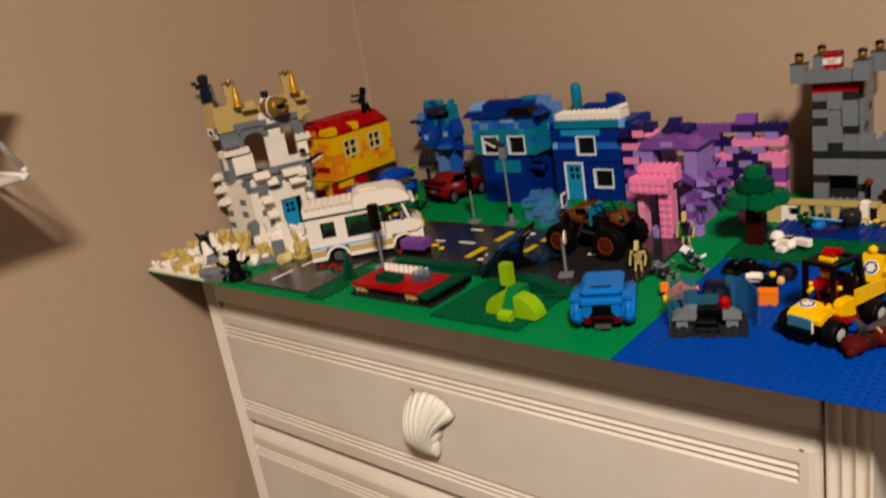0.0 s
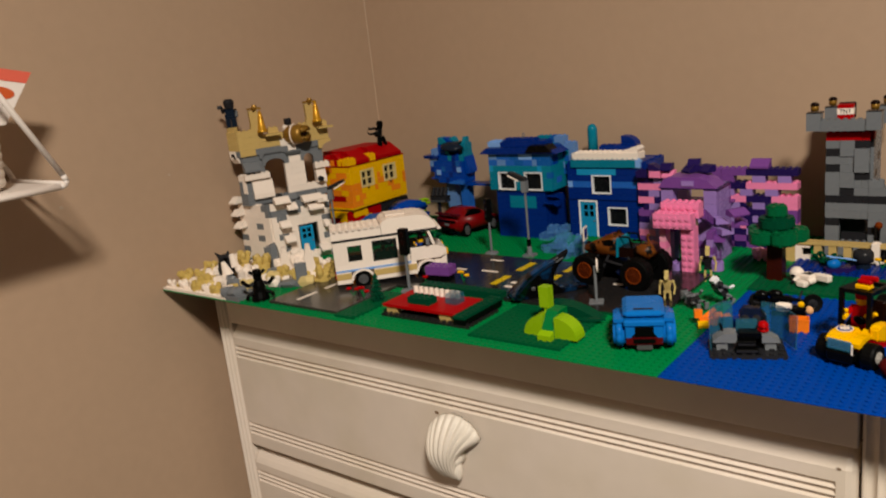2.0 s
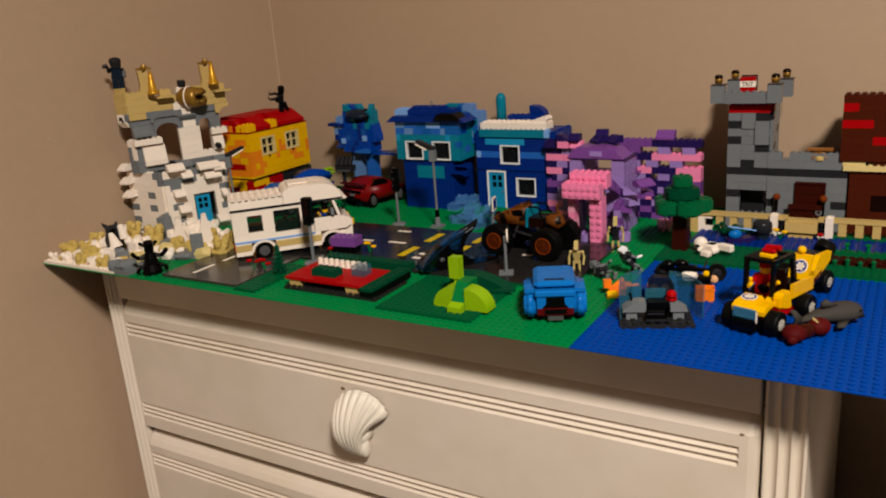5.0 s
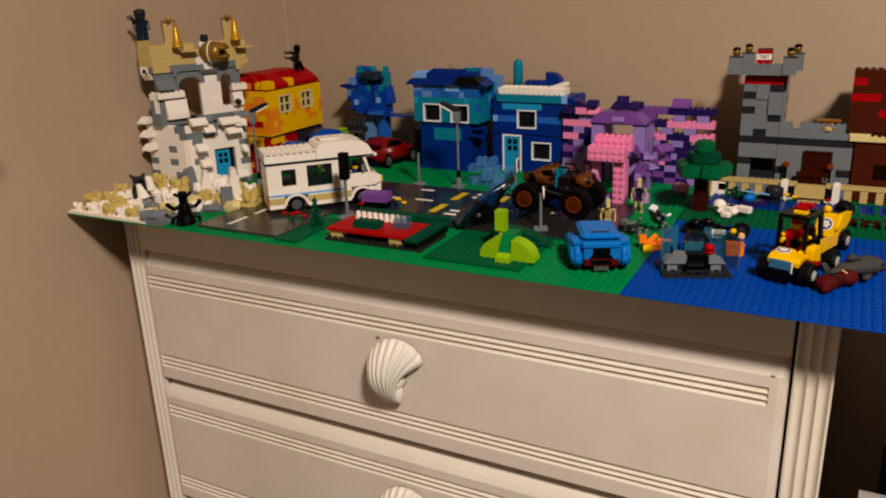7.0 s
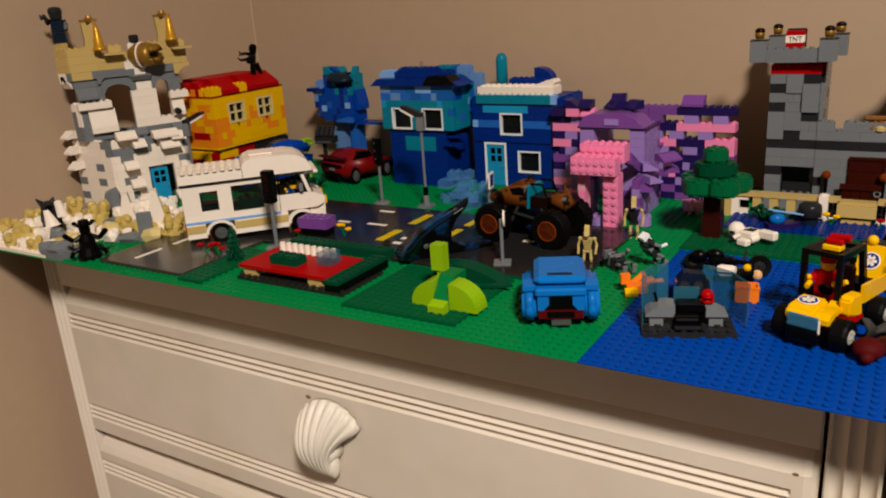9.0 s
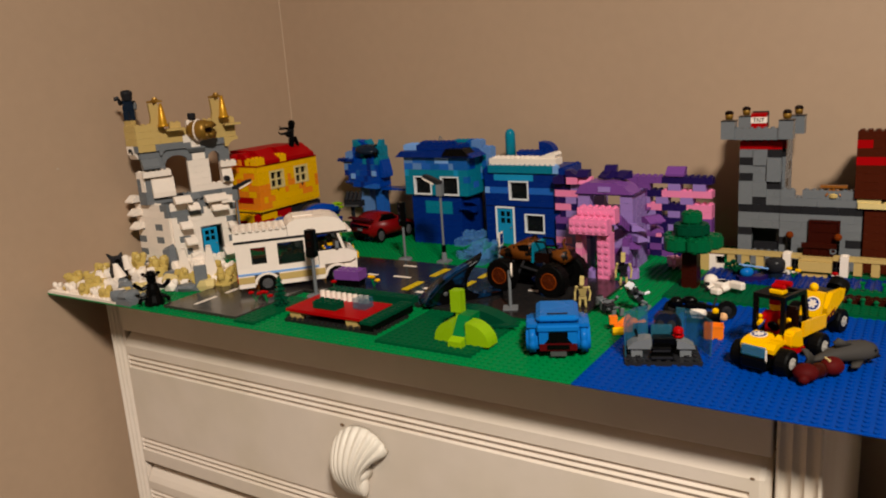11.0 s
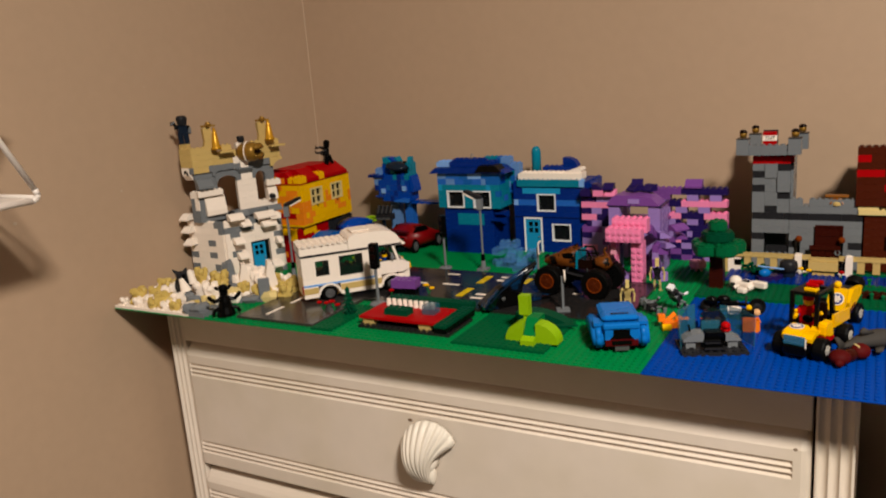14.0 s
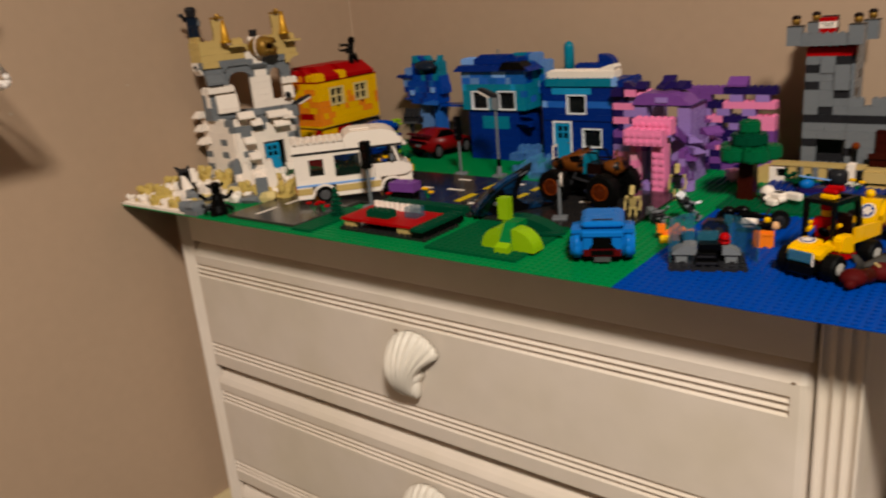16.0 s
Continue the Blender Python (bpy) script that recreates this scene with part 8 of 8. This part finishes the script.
dark = thing("grey_helmet", 0.866, 0.366, Z0 + P, 0, "dark grey round toy helmet piece on the river bank", "toy piece")
part("dome", mesh_of((lathe, [(0.0095, 0.0082), (0.0112, 0.0090), (0.0112, 0.0170), (0.0104, 0.0205), (0.0075, 0.0222), (0.001, 0.0226)], (0, 0, 0), 18)), PAL["D"], dark, "", True)
part("base", mesh_of((lathe, [(0.0085, 0), (0.0085, 0.0081)], (0, 0, 0), 14)), PAL["z"], dark)
planter = thing("brown_planter", 0.945, 0.290, Z0 + P, 0, "dark red-brown toy planter with green stems", "toy planter")
part("trough", mesh_of((box, 0, 0, 0, 0.064, 0.016, P * 1.4), (studs, 8, 2, 0.001, 0, P * 1.4)), PAL["b"], planter)
for k in range(4):
    part("stem", mesh_of((tube, (0.006 + 0.012 * k, -0.004, 0.001), (0.006 + 0.012 * k, -0.004, 0.004 + 0.002 * (k % 2)), 0.0020), (ball, (0.006 + 0.012 * k, -0.004, 0.005 + 0.002 * (k % 2)), 0.0028, 0.0028, 0.0022, 8)), PAL["h"], planter)
gull = thing("toy_crossbow", 0.917, 0.426, Z0 + 9 * B + 0.0018, 0, "tan toy crossbow turret on the castle wall", "toy crossbow")
gull.scale = (0.78, 0.78, 0.9)
part("turntable", mesh_of((lathe, [(0.007, 0), (0.007, 0.004), (0.003, 0.006)], (0, 0, 0), 12)), PAL["t"], gull)
part("bow", mesh_of((box, -0.018, -0.004, 0.0125, 0.018, 0.006, 0.0155), (tube, (0, 0, 0.006), (0, 0, 0.0125), 0.003), (tube, (-0.010, -0.004, 0.002), (-0.004, 0, 0.011), 0.0016), (tube, (0.010, -0.004, 0.002), (0.004, 0, 0.011), 0.0016)), PAL["C"], gull, "caramel brown crossbow")

# ---- wall planter on the left wall ----
holder = thing("wall_planter", 0.137, -0.2545, 0.1955, 0, "white ribbed pot in a triangular wire wall holder", "wall planter")
bm = bmesh.new()
WF, WB = 0.0, -0.134
for x in (WF, WB):
    loop = [(x, 0.074, 0), (x, 0.080, 0.002), (x, 0.082, 0.006), (x, 0.0795, 0.013), (x, 0.003, 0.162), (x, 0.0, 0.165), (x, -0.003, 0.162), (x, -0.0795, 0.013), (x, -0.082, 0.006), (x, -0.080, 0.002), (x, -0.074, 0), (x, 0.074, 0)]
    path_tube(bm, loop, 0.0035, 10)
    for p in loop:
        ball(bm, p, 0.0035, 0.0035, 0.0035, 8)
for y, z in ((0.0805, 0.003), (-0.0805, 0.003), (0, 0.1645)):
    tube(bm, (WF, y, z), (WB, y, z), 0.0030, 0.0030, 10)
part("wire_frame", bm, WIRE, holder, "white bent wire frame", True)
part("base_board", mesh_of((box, WB + 0.002, -0.074, 0.0015, WF - 0.004, 0.070, 0.0038)), WIRE, holder, "white base board")
bm = bmesh.new()
prof = []
for k in range(49):
    z = 0.004 + 0.080 * k / 48
    prof.append((0.038 + 0.006 * k / 48 + 0.0016 * abs(math.sin(math.pi * 8 * k / 48)), z))
prof += [(0.0405, 0.084), (0.0385, 0.078), (0.0001, 0.076)]
lathe(bm, prof, (0, 0, 0.001), 40)
part("pot", bm, ROPE, holder, "white ribbed ceramic pot", True).matrix_basis = pose(-0.062, -0.002, 0.0035) @ Matrix.Diagonal((1.05, 1.05, 1, 1))
bm = bmesh.new()
rnd = random.Random(4)
for k in range(26):
    a, b = rnd.uniform(0, 6.28), rnd.uniform(0.5, 1.4)
    d = Vector((math.cos(a) * math.cos(b), math.sin(a) * math.cos(b), math.sin(b)))
    p = Vector((-0.062, -0.002, 0.080))
    tube(bm, p, p + d * 0.022, 0.004, 0.0052, 7)
    tube(bm, p + d * 0.022, p + d * 0.040, 0.0052, 0.0006, 7)
part("succulent", bm, LEAF, holder, "green succulent leaves", True)
card = part("paper_card", mesh_of((prism, [(-0.046, 0.030), (0.010, 0.030), (0.054, 0.085), (-0.052, 0.110)], -0.0006, 0.0006, "x")), CARD, holder, "white paper card with salmon edge and orange print")
card.matrix_basis = pose(-0.042, 0.041, 0.046, 0, -8, 0)
for nm, shape, mt in (("card_edge", [(-0.0515, 0.096), (0.0450, 0.0735), (0.0542, 0.0852), (-0.0520, 0.1102)], SALMON),):
    part(nm, mesh_of((prism, shape, 0.0008, 0.0014, "x")), mt, card)
part("print_mark", mesh_of((prism, [(0.012 + 0.017 * math.cos(2 * math.pi * k / 14), 0.066 + 0.0075 * math.sin(2 * math.pi * k / 14) - 0.0025 * math.cos(2 * math.pi * k / 14)) for k in range(14)], 0.0008, 0.0013, "x")), RUST, card)

# ---- things on the floor beside the dresser ----
bm = bmesh.new()
soft_box(bm, 0, 0, 0, 0.22, 0.17, 0.34, 0.05)
bag = solo("black_bag", bm, surface("black_fabric", "0b0a0a", 0.9, vary=0.3, grain=400, bump=0.4), pose(1.035, 0.300, FLOOR), "black fabric bag standing on the floor by the wall", "bag", smooth=True)
bin_box = thing("white_box", 1.005, 0.110, FLOOR, 0, "white cardboard box standing beside the dresser", "box")
part("box_body", mesh_of((box, 0, 0, 0, 0.25, 0.125, 0.318)), CARD, bin_box)
part("box_lid", mesh_of((box, -0.003, -0.003, 0.3182, 0.253, 0.128, 0.330)), CARD, bin_box)
part("red_print", mesh_of((box, 0.03, 0.02, 0.3302, 0.20, 0.03, 0.3306)), SALMON, bin_box)
